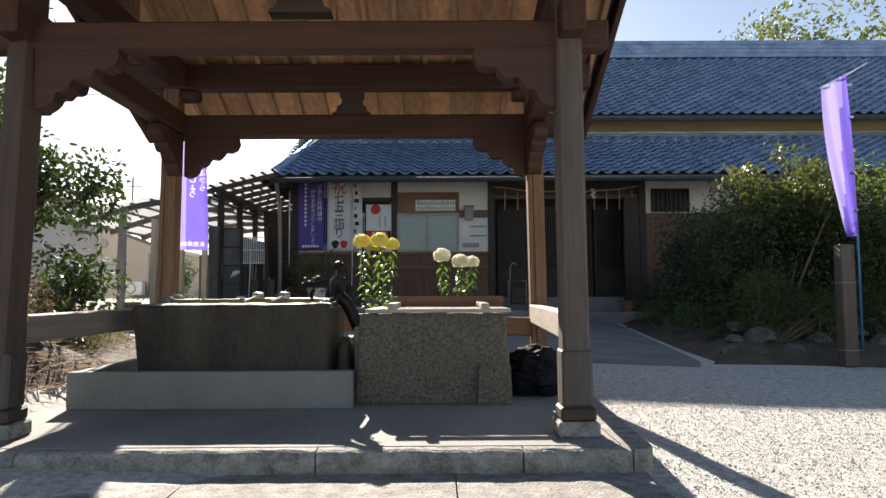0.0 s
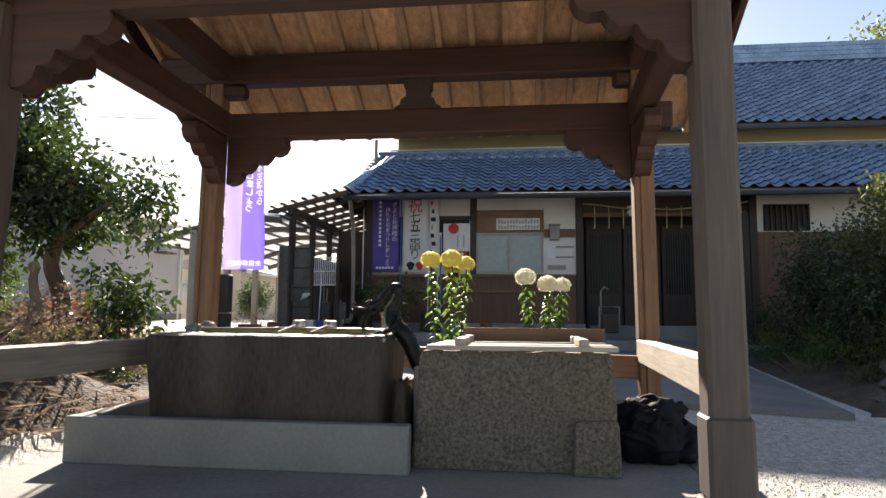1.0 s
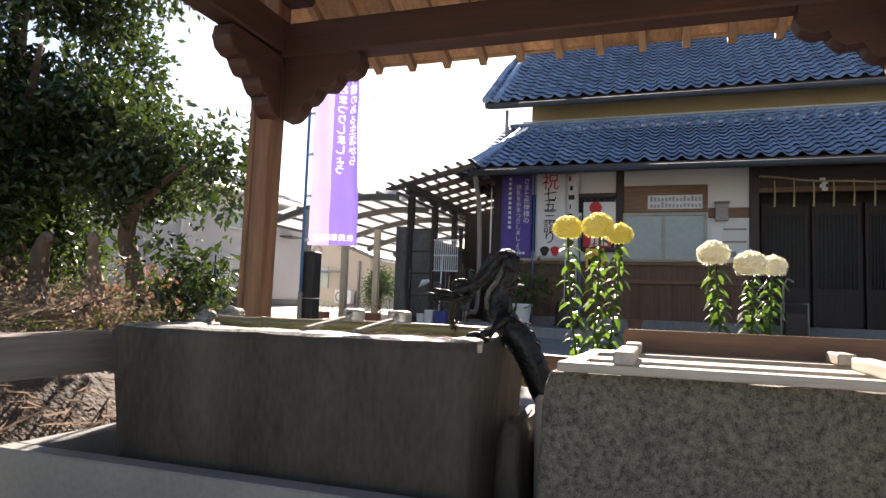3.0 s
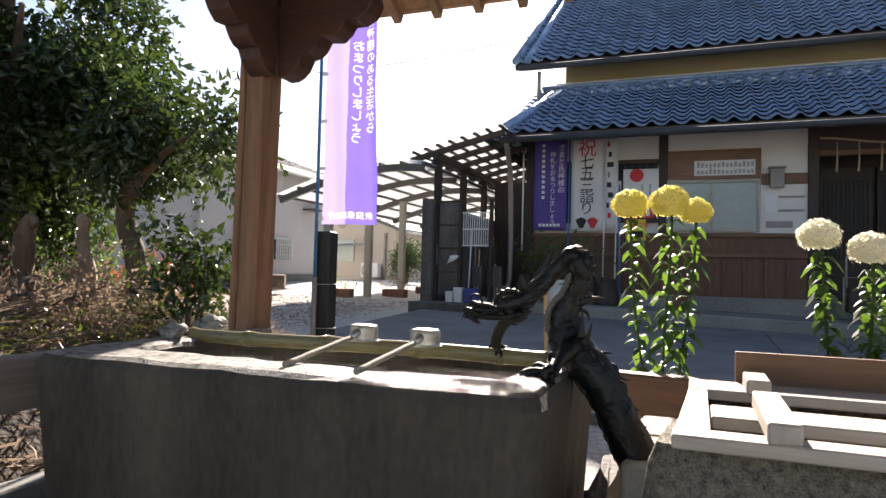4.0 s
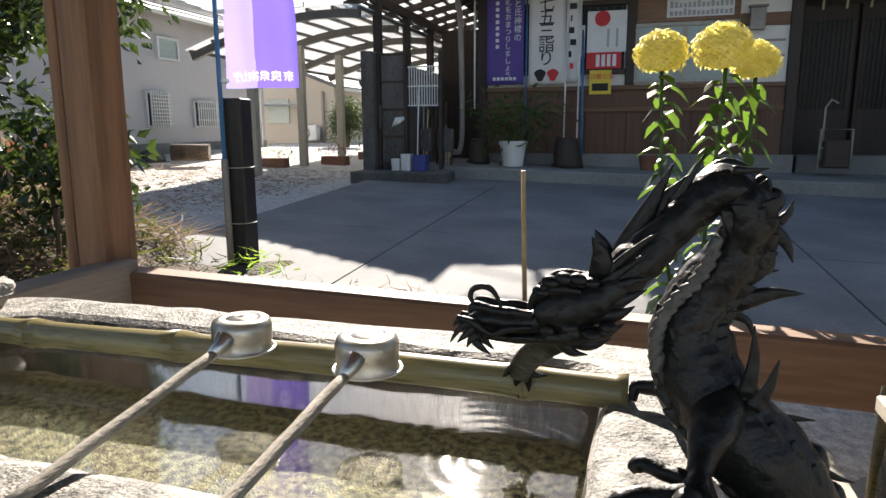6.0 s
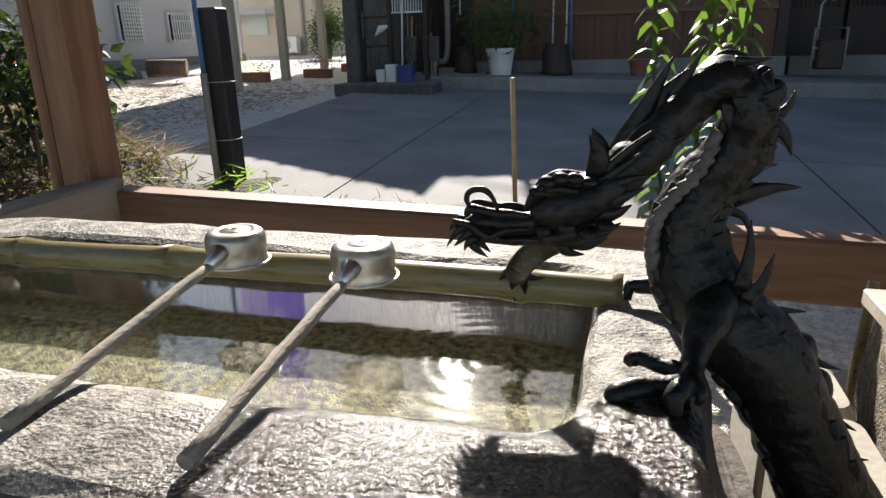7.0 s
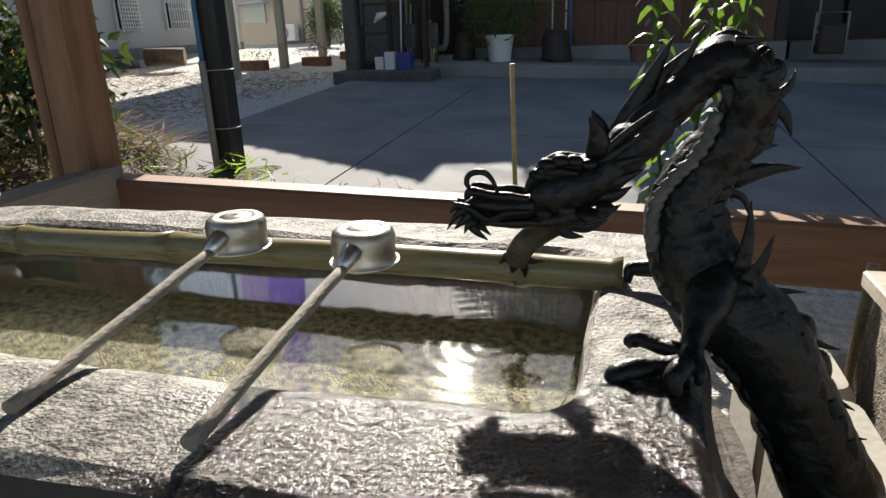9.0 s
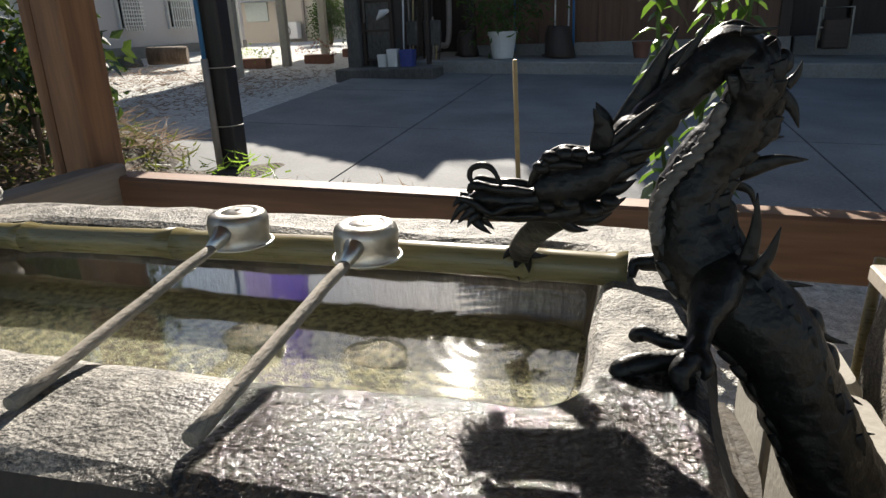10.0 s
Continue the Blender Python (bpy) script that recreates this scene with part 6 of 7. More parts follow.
def mesh_part(name, vs, fs, mat, parent, label="", smooth=False, kind=""):
    o = origin_of(parent) if parent is not None else Vector()
    me = bpy.data.meshes.new(name)
    me.from_pydata([Vector(v) - o for v in vs], [], fs)
    me.materials.append(mat)
    if smooth:
        for p in me.polygons:
            p.use_smooth = True
    ob = new(name, me)
    ob.parent = parent
    tagged(ob, label, kind=kind)
    return ob


def chrysanthemum(label, stems, petal, z0, leafy, seed):
    rnd = random.Random(seed)
    cx = sum(s[0] for s in stems) / 3
    pl = thing("chrysanthemum", label, "potted flower", (cx, 6.6, z0), "potted chrysanthemums")
    bm = bmesh.new()
    pr = [(0.09, 0), (0.125, 0.20), (0.135, 0.205), (0.135, 0.225), (0.118, 0.225), (0.11, 0.19), (0.0, 0.185)]
    rr = [[bm.verts.new((cx + r * math.cos(a), 6.6 + r * math.sin(a), z0 + z)) for a in (k * math.pi / 10 for k in range(20))] for r, z in pr[:-1]]
    for a, b in zip(rr, rr[1:]):
        for k in range(20):
            bm.faces.new((a[k], a[(k + 1) % 20], b[(k + 1) % 20], b[k]))
    bm.faces.new(rr[-1])
    bm.faces.new(rr[0][::-1])
    part("pot", bm, terracotta, pl)
    for x, y, zt, r in stems:
        base = Vector((cx + (x - cx) * 0.35, 6.6, z0 + 0.18))
        top = Vector((x, y, zt - r * 0.55))
        bm = bmesh.new()
        st = [base.lerp(top, t) + Vector((0.012 * math.sin(t * 5 + x * 9), 0.01 * math.cos(t * 4), 0)) for t in (k / 10 for k in range(11))]
        tube(bm, st, 0.0065, 7)
        stem = part("stem", bm, mum_leaf, pl)
        vs, fs = [], []
        n = int(leafy * 2.6)
        for i in range(n):
            t = 0.12 + 0.86 * i / n
            p = base.lerp(top, t)
            a = i * 2.4 + x * 7
            ln = rnd.uniform(0.06, 0.125) * (1.1 - 0.35 * t)
            leaf_verts(vs, fs, p, (math.cos(a), math.sin(a), rnd.uniform(-0.1, 0.35)), ln, ln * 0.46, 0.35, rnd.uniform(0.4, 0.9), rnd)
        mesh_part("foliage", vs, fs, mum_leaf, stem, "lobed drooping green leaves")
        vs, fs = [], []
        for i in range(430):
            u = 1 - 1.75 * (i + 0.5) / 430
            a = i * 2.39996
            d = Vector((math.sqrt(max(0, 1 - u * u)) * math.cos(a), math.sqrt(max(0, 1 - u * u)) * math.sin(a), u * 0.82))
            c = Vector((x, y, zt)) + d * r * rnd.uniform(0.80, 1.0)
            tang = Vector((-d.y, d.x, 0)).normalized() if abs(d.z) < 0.8 else Vector((math.cos(a * 3), math.sin(a * 3), 0))
            way = (Vector((0, 0, 1)) - d * d.z + tang * rnd.uniform(-0.5, 0.5)).normalized() if u > -0.3 else Vector((d.x, d.y, -1.4)).normalized()
            ln, wd = r * rnd.uniform(0.32, 0.5), r * 0.17
            sd = way.cross(d).normalized()
            k = len(vs)
            vs += [c - way * ln * 0.5 - d * r * 0.12, c - sd * wd * 0.5 + d * 0.002, c + way * ln * 0.5 - d * r * 0.10, c + sd * wd * 0.5 + d * 0.002, c + d * wd * 0.25]
            fs += [(k, k + 1, k + 4), (k + 1, k + 2, k + 4), (k + 2, k + 3, k + 4), (k + 3, k, k + 4)]
        core = bmesh.new()
        bmesh.ops.create_icosphere(core, subdivisions=2, radius=r * 0.84)
        o = len(vs)
        vs += [Vector((x, y, zt)) + Vector((v.co.x, v.co.y, v.co.z * 0.8)) for v in core.verts]
        core.verts.index_update()
        fs += [tuple(o + v.index for v in f.verts) for f in core.faces]
        core.free()
        mesh_part("flower_head", vs, fs, petal, stem, "large round incurved flower head")


chrysanthemum("tall chrysanthemum with three round yellow blooms, staked in a pot", [(-0.52, 6.6, 1.545, 0.088), (-0.345, 6.55, 1.548, 0.094), (-0.235, 6.66, 1.515, 0.078)], yellow_petal, 0.27, 22, 4)
chrysanthemum("chrysanthemum with three round cream-white blooms in a pot", [(0.25, 6.6, 1.405, 0.088), (0.42, 6.52, 1.345, 0.086), (0.54, 6.66, 1.345, 0.075)], white_petal, 0.25, 30, 9)

# ---- flag post behind the pavilion ----
fp = thing("flag_post", "black timber post with a wired blue flagpole", "post", (-2.795, 7.68, 0.45))
bm = bmesh.new()
box(bm, -2.865, -2.735, 7.62, 7.74, 0.35, 1.49, 0.008)
part("post", bm, black_paint, fp)
bm = bmesh.new()
tube(bm, [(-2.835, 7.59, 0.5), (-2.835, 7.59, 1.15)], 0.02, 8)
part("sleeve", bm, grey_pipe, fp)
bm = bmesh.new()
tube(bm, [(-2.835, 7.59, 1.15), (-2.835, 7.59, 3.65)], 0.013, 8)
part("flagpole", bm, blue_pole, fp)
for z in (0.78, 1.10):
    bm = bmesh.new()
    tube(bm, [(-2.80 + 0.085 * math.cos(a) * 1.05, 7.67 + 0.09 * math.sin(a), z) for a in (k * math.pi / 6 for k in range(13))], 0.003, 5, False)
    part("wire", bm, alu_pale, fp)


def glyphs(body, size, cx, cz, mirror):
    """Flat triangles of a line or column of writing, in (x, z)."""
    cu = bpy.data.curves.new("glyphs", "FONT")
    cu.body, cu.size, cu.align_x, cu.align_y = body, size, "CENTER", "CENTER"
    tmp = bpy.data.objects.new("glyphs", cu)
    scene.collection.objects.link(tmp)
    me = bpy.data.meshes.new_from_object(tmp.evaluated_get(bpy.context.evaluated_depsgraph_get()))
    bpy.data.objects.remove(tmp)
    s = -1 if mirror else 1
    vs = [(cx + s * v.co.x, 0.0, cz + v.co.y) for v in me.vertices]
    fs = [tuple(p.vertices) for p in me.polygons]
    bpy.data.meshes.remove(me)
    return vs, fs


def dyed_banner(x0, x1, z0, z1, y, label, columns, ties, nx=150, nz=560):
    """A cloth whose undyed characters let more light through; the grid is fine enough to carry them."""
    b = thing("shrine_banner", label, "banner", ((x0 + x1) / 2, y, z0))
    vs, fs = [], []
    for col in columns:
        v, f = glyphs(*col)
        k = len(vs)
        vs += v
        fs += [tuple(k + i for i in p) for p in f]
    tree_of = BVHTree.FromPolygons(vs, fs)
    u, v = np.meshgrid(np.linspace(0, 1, nx + 1), np.linspace(0, 1, nz + 1))
    X, Z = x0 + (x1 - x0) * u, z0 + (z1 - z0) * v
    Y = y + 0.022 * np.sin(u * 9 + v * 2.2) * (0.5 + u) + 0.05 * u * (1 - v) + 0.004 * np.sin(v * 26 + u * 3)
    X = X + 0.006 * np.sin(v * 9)
    o = origin_of(b)
    verts = np.stack([X - o.x, Y - o.y, Z - o.z], -1).reshape(-1, 3)
    i, k = np.meshgrid(np.arange(nx), np.arange(nz))
    q = (k * (nx + 1) + i).ravel()
    faces = np.stack([q, q + 1, q + nx + 2, q + nx + 1], 1)
    me = bpy.data.meshes.new("cloth")
    me.from_pydata(verts.tolist(), [], faces.tolist())
    me.materials.append(purple_cloth)
    me.materials.append(flag_ink)
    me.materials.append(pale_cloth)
    for p in me.polygons:
        p.use_smooth = True
        c = verts[faces[p.index]].mean(0)
        if tree_of.ray_cast(Vector((c[0] + o.x, -1, c[2] + o.z)), Vector((0, 1, 0)))[0] is not None:
            p.material_index = 1
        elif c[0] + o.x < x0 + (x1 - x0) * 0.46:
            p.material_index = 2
    cl = new("cloth", me)
    cl.parent = b
    for z in ties:
        bm = bmesh.new()
        box(bm, x0 - 0.04, x0 + 0.02, y - 0.012, y + 0.004, z - 0.012, z + 0.012, 0.003)
        part("tie", bm, white_plastic, b)
    return b


dyed_banner(-2.80, -2.38, 1.54, 3.32, 7.60, "backlit purple cloth banner on the flagpole, writing seen from behind",
            [("\n".join("は神棚のある生活から"), 0.085, -2.445, 2.62, True), ("\n".join("おまつりしましょう"), 0.085, -2.545, 2.50, True), ("奈良県神社庁", 0.058, -2.59, 1.60, True)],
            (1.58, 1.95, 2.3, 2.65, 3.0, 3.28))
# cane stake
bm = bmesh.new()
tube(bm, [(-1.085, 7.5, 0.4), (-1.095, 7.5, 0.75), (-1.105, 7.5, 1.112)], [0.012, 0.0125, 0.011], 8)
solid("cane_stake", bm, stick_mat, "thin pale cane stake standing in the gravel", "stake")

# ---- black bag ----
bg = thing("bag", "black padded bag slumped on the platform beside a post", "bag", (0.93, 5.1, 0.32))
for name, c, size, sd in (("body", (0.90, 5.06, 0.47), (0.20, 0.17, 0.185), 0.0), ("flap", (1.05, 5.10, 0.41), (0.17, 0.15, 0.11), 4.0), ("sleeve", (0.84, 5.0, 0.56), (0.14, 0.11, 0.085), 9.0), ("hood", (0.98, 5.12, 0.575), (0.13, 0.10, 0.065), 14.0)):
    bm = bmesh.new()
    bmesh.ops.create_icosphere(bm, subdivisions=5, radius=1)
    for v in bm.verts:
        d = v.co.copy()
        e = d + Vector((sd, 0, 0))
        fold = abs(noise.noise(Vector((e.x * 1.5 + d.z, e.y * 1.5, d.z * 3.4)))) * 0.30
        q = Vector((d.x * size[0], d.y * size[1], d.z * size[2])) * (1.05 - fold) + noise.noise_vector(e * 1.6) * 0.045 + noise.noise_vector(e * 4.5) * 0.014
        v.co = q + Vector(c)
        v.co.z = max(v.co.z, 0.322)
    part(name, bm, black_cloth, bg, smooth=True)


# ---- planting ----
def foliage(name, clumps, n, size, mat, parent, seed, label="", aspect=0.5, droop=0.25, hollow=0.55):
    """Leaves in clumps: each clump is (x, y, z, rx, ry, rz); most leaves near its uneven skin."""
    rnd = np.random.default_rng(seed)
    o = np.array(origin_of(parent))
    vols = np.array([c[3] * c[4] * c[5] for c in clumps]) ** 0.75
    counts = np.maximum(6, (n * vols / vols.sum()).astype(int))
    V, F, k = [], [], 0
    for c, m in zip(clumps, counts):
        # small twigs of leaves inside the clump
        tw = max(3, m // 9)
        d = rnd.normal(size=(tw, 3))
        d /= np.linalg.norm(d, axis=1)[:, None]
        rad = hollow + (1.08 - hollow) * rnd.random(tw) ** 0.6
        ctr = np.array(c[:3]) + d * rad[:, None] * np.array(c[3:])
        idx = rnd.integers(0, tw, m)
        p = ctr[idx] + rnd.normal(size=(m, 3)) * size * 1.1
        way = d[idx] * 0.8 + rnd.normal(size=(m, 3)) * 0.7
        way[:, 2] -= droop
        way /= np.linalg.norm(way, axis=1)[:, None]
        sd = np.cross(way, rnd.normal(size=(m, 3)))
        sd /= np.linalg.norm(sd, axis=1)[:, None] + 1e-9
        nm = np.cross(way, sd)
        ln = size * (0.7 + 0.6 * rnd.random(m))[:, None]
        a = p
        b = p + way * ln * 0.45 + sd * ln * aspect * 0.5 + nm * ln * 0.07
        t = p + way * ln - nm * ln * 0.08
        e = p + way * ln * 0.45 - sd * ln * aspect * 0.5 + nm * ln * 0.07
        V.append(np.stack([a, b, t, e], 1).reshape(-1, 3))
        q = k + 4 * np.arange(m)
        F.append(np.stack([np.stack([q, q + 1, q + 2], 1), np.stack([q, q + 2, q + 3], 1)], 1).reshape(-1, 3))
        k += 4 * m
    V, F = np.concatenate(V) - o, np.concatenate(F)
    me = bpy.data.meshes.new(name)
    me.from_pydata(V.tolist(), [], F.tolist())
    me.materials.append(mat)
    ob = new(name, me)
    ob.parent = parent
    return tagged(ob, label)


def scatter(box6, n, r, seed):
    rnd = random.Random(seed)
    x0, x1, y0, y1, z0, z1 = box6
    return [(rnd.uniform(x0, x1), rnd.uniform(y0, y1), rnd.uniform(z0, z1), *(rnd.uniform(0.7, 1.2) * r for _ in range(3))) for _ in range(n)]


def tree(label, at, limbs, clumps, n, size, mat, seed, r=0.09):
    t = thing("tree", label, "tree", at)
    bm = bmesh.new()
    for pts, r0, r1 in limbs:
        sp = smooth_path(pts, 5)
        tube(bm, [p + noise.noise_vector(p * 2.0) * 0.02 for p in sp], [r0 + (r1 - r0) * i / (len(sp) - 1) for i in range(len(sp))], 10)
    part("trunk", bm, bark, t, smooth=True)
    foliage("crown", clumps, n, size, mat, t, seed, "dark glossy leaves in dense clumps", hollow=0.3)
    return t


gz = ground_z
# small camellia tree beside the flag post side of the pavilion
tx, ty = -4.5, 7.5
tree("small camellia tree with bare crooked trunk and glossy leaves", (tx, ty, gz(tx, ty)),
     [([(tx, ty, gz(tx, ty) - 0.05), (tx + 0.05, ty, 1.2), (tx - 0.08, ty, 1.6), (tx + 0.02, ty, 2.0), (tx + 0.1, ty, 2.5)], 0.10, 0.05),
      ([(tx, ty, 1.85), (tx + 0.35, ty - 0.1, 2.05), (tx + 0.7, ty - 0.1, 2.25)], 0.045, 0.015), ([(tx, ty, 2.0), (tx - 0.4, ty + 0.1, 2.3), (tx - 0.8, ty, 2.5)], 0.045, 0.015)],
     scatter((-5.6, -4.75, 7.0, 8.0, 2.2, 2.9), 14, 0.32, 2) + scatter((-4.8, -3.45, 7.2, 7.8, 1.98, 2.5), 17, 0.25, 8) + scatter((-5.0, -4.3, 7.2, 7.8, 1.8, 2.2), 5, 0.22, 9),
     11000, 0.08, camellia, 11)
# tall evergreen in the corner of the garden
bx, by = -6.2, 7.6
tree("tall dense evergreen tree shading the garden corner", (bx, by, gz(bx, by)),
     [([(bx, by, gz(bx, by) - 0.1), (bx + 0.05, by, 2.0), (bx - 0.1, by, 3.5), (bx, by, 5.2)], 0.17, 0.05), ([(bx, by, 2.0), (bx + 0.6, by - 0.4, 2.7), (bx + 1.1, by - 0.7, 3.2)], 0.07, 0.02), ([(bx, by, 1.7), (bx - 0.6, by - 0.4, 2.4), (bx - 1.1, by - 0.5, 2.8)], 0.07, 0.02)],
     scatter((bx - 1.5, bx + 0.9, by - 1.6, by + 0.9, 2.2, 4.9), 34, 0.5, 7) + scatter((bx - 1.2, bx + 0.5, by - 1.2, by + 0.6, 1.6, 2.4), 12, 0.42, 17) + scatter((-6.3, -5.2, 5.4, 6.6, 2.5, 3.3), 9, 0.40, 18),
     78000, 0.095, camellia, 5)


def shrub(label, at, clumps, n, size, mat, seed, stems=4, h=0.5, name="shrub", cat="shrub", leaves_label="", aspect=0.5):
    s = thing(name, label, cat, at)
    rnd = random.Random(seed)
    bm = bmesh.new()
    for _ in range(stems):
        c = rnd.choice(clumps)
        p0 = Vector(at) + Vector((rnd.uniform(-.06, .06), rnd.uniform(-.06, .06), -0.03))
        p1 = Vector(c[:3])
        tube(bm, [p0, p0.lerp(p1, 0.5) + Vector((rnd.uniform(-.05, .05), rnd.uniform(-.05, .05), 0.05)), p1], [0.022, 0.014, 0.006], 6)
    part("branchwork", bm, bark, s)
    foliage("foliage", clumps, n, size, mat, s, seed, leaves_label, aspect)
    return s


shrub("young camellia bush with large glossy leaves", (-3.52, 7.1, gz(-3.52, 7.1)), scatter((-3.85, -3.3, 6.9, 7.3, 0.85, 1.45), 9, 0.16, 3), 900, 0.085, camellia, 21, 7)
shrub("sunlit leafy shrub behind the garden bed", (-7.0, 8.8, gz(-7.0, 8.8)), scatter((-7.8, -6.1, 8.5, 9.4, 0.95, 1.6), 9, 0.30, 41), 2300, 0.07, bush_leaf, 23, 7)
shrub("tall hedge of dark leaves along the garden side", (-10.0, 6.0, gz(-9, 6)), scatter((-12.0, -8.8, 2.5, 9.0, 1.0, 3.4), 34, 0.75, 6), 13000, 0.12, bush_leaf, 24, 9)
shrub("dark clipped round bush behind the carport", (-7.6, 19.6, gz(-7.6, 19.6)), scatter((-7.95, -7.3, 19.4, 19.9, 1.2, 1.85), 14, 0.32, 61), 4200, 0.06, camellia, 25, 5)
shrub("climbing vine with large bright leaves on a stake", (-5.75, 7.3, gz(-5.75, 7.3)), [(-5.7, 7.3, z, 0.13, 0.13, 0.15) for z in (1.25, 1.45, 1.65, 1.85, 2.0)], 260, 0.075, bush_leaf, 26, 3, aspect=0.8)
bm = bmesh.new()
tube(bm, [(-5.85, 7.35, 0.6), (-5.8, 7.35, 2.4)], 0.03, 8)
solid("garden_stake", bm, grey_pipe, "grey stake in the garden bed holding a vine", "stake")
shrub("small red-leaved shrub in the bed", (-5.3, 8.6, gz(-5.3, 8.6)), scatter((-5.6, -5.0, 8.4, 8.8, 0.95, 1.25), 5, 0.17, 9), 420, 0.06, red_leaf, 27, 5)


bm = bmesh.new()
tube(bm, smooth_path([(-4.20, 6.80, 0.85), (-4.17, 6.80, 1.15), (-4.21, 6.79, 1.36), (-4.20, 6.78, 1.47), (-4.235, 6.78, 1.54)], 4), [0.075, 0.072, 0.068, 0.064, 0.058, 0.053, 0.048, 0.045, 0.042, 0.040, 0.038, 0.038, 0.040, 0.042, 0.040, 0.032, 0.018], 12)
tube(bm, smooth_path([(-4.20, 6.79, 1.44), (-4.165, 6.77, 1.50), (-4.15, 6.76, 1.49)], 4), [0.03, 0.028, 0.026, 0.024, 0.022, 0.02, 0.018, 0.014, 0.008], 10)
for v in bm.verts:
    v.co += noise.noise_vector(v.co * 14) * 0.014
solid("tree_stump", bm, pale_bark, "pale gnarled tree stump standing in dry brush", "tree stump", smooth=True)


# dried stalks, weeds and litter on the bank
def stalks(name, label, area, n, length, thick, mat, seed, lean=0.6, up=1.0):
    rnd = random.Random(seed)
    vs, fs = [], []
    x0, x1, y0, y1 = area
    for _ in range(n):
        x, y = rnd.uniform(x0, x1), rnd.uniform(y0, y1)
        lift = 0.30 * max(0, min(1, (-3.2 - x) / 0.8, (y - 4.6) / 0.8)) if x > -6.5 and y < 7.9 else 0.0
        p = Vector((x, y, gz(x, y) - 0.01 + lift + rnd.uniform(0, 0.25) * up))
        d = Vector((rnd.gauss(0, lean), rnd.gauss(0, lean), up * rnd.uniform(0.2, 1.0))).normalized()
        ln = length * rnd.uniform(0.4, 1.2)
        s = d.cross(Vector((rnd.gauss(0, 1), rnd.gauss(0, 1), 0.3))).normalized() * thick
        q = p + d * ln * 0.55 + Vector((0, 0, -0.02))
        r = p + d * ln + Vector((rnd.gauss(0, .05), rnd.gauss(0, .05), -0.12 * ln))
        k = len(vs)
        vs += [p - s, p + s, q - s, q + s, r]
        fs += [(k, k + 1, k + 3, k + 2), (k + 2, k + 3, k + 4)]
    ob = mesh_part(name, vs, fs, mat, None)
    return tagged(ob, label, "dry plants", kind="stuff")


stalks("dry_brush", "tangle of dry brown stalks on the garden bank", (-5.6, -3.3, 5.0, 8.0), 5200, 0.32, 0.003, dry_leaf, 31, 1.3, 0.7)
stalks("dry_brush", "dry roots and litter on the earth bank beside the pavilion", (-4.6, -2.45, 3.2, 5.9), 2600, 0.26, 0.005, dry_leaf, 32, 1.2, 0.25)
stalks("weeds", "fresh green weeds among the dry stalks", (-4.8, -3.1, 5.6, 7.8), 2200, 0.13, 0.005, olive_leaf, 33, 0.6, 0.7)
stalks("weeds", "low grass along the edge of the concrete yard", (-3.9, -1.4, 6.75, 7.2), 1300, 0.10, 0.003, dry_leaf, 34, 0.7, 0.7)
stalks("weeds", "tufts of green weed at the flag post", (-2.72, -2.35, 7.05, 7.5), 110, 0.085, 0.005, bright_leaf, 35, 0.6, 0.9)
stalks("weeds", "thin grass and straw over the far gravel", (-9.5, -4.2, 9.0, 12.6), 4200, 0.07, 0.004, dry_leaf, 36, 0.9, 0.5)
bm = bmesh.new()
nx, ny = 24, 26
gr = [[bm.verts.new((-7.0 + 4.6 * i / nx, 3.0 + 5.2 * k / ny, 0)) for i in range(nx + 1)] for k in range(ny + 1)]
for r in gr:
    for v in r:
        e = min(1, (v.co.x + 7.0) / 0.6, (-2.4 - v.co.x) / 0.25, (v.co.y - 3.0) / 0.4, (8.2 - v.co.y) / 0.5)
        v.co.z = gz(v.co.x, v.co.y) - 0.03 + 0.10 * max(0, e) * (1 + 0.8 * noise.noise(v.co * 1.6)) + 0.30 * max(0, min(1, e, (-3.2 - v.co.x) / 0.8, (v.co.y - 4.6) / 0.8))
for r0, r1 in zip(gr, gr[1:]):
    for i in range(nx):
        bm.faces.new((r0[i], r0[i + 1], r1[i + 1], r1[i])).smooth = True
tagged(part("garden_bed", bm, soil_mat, None), "bare brown earth bank of the garden bed", "earth bank", kind="structure")
shrub("tangled dead vine with curled brown leaves over the bank", (-4.4, 6.2, gz(-4.4, 6.2) + 0.2), scatter((-5.5, -3.6, 5.2, 7.2, 0.75, 1.15), 26, 0.27, 44), 8000, 0.04, dry_leaf, 45, 14, name="dead_vine", cat="dry vine")
shrub("low green weeds with small leaves at the foot of the bank", (-3.6, 5.9, gz(-3.6, 5.9) + 0.1), scatter((-4.6, -3.1, 5.2, 7.0, 0.6, 0.85), 20, 0.18, 46), 3600, 0.035, olive_leaf, 47, 8, name="weed_patch", cat="weeds")
# old stump, logs and planters
bm = bmesh.new()
tube(bm, smooth_path([(-4.55, 6.6, 0.75), (-4.53, 6.6, 1.15), (-4.50, 6.58, 1.38), (-4.44, 6.58, 1.50), (-4.40, 6.58, 1.46)], 4), [0.085] * 4 + [0.07] * 5 + [0.05] * 4 + [0.03] * 4, 9)
for v in bm.verts:
    v.co += noise.noise_vector(v.co * 12) * 0.015
solid("tree_stump", bm, bark, "weathered stump with a hooked top among dry stalks", "stump", smooth=True)


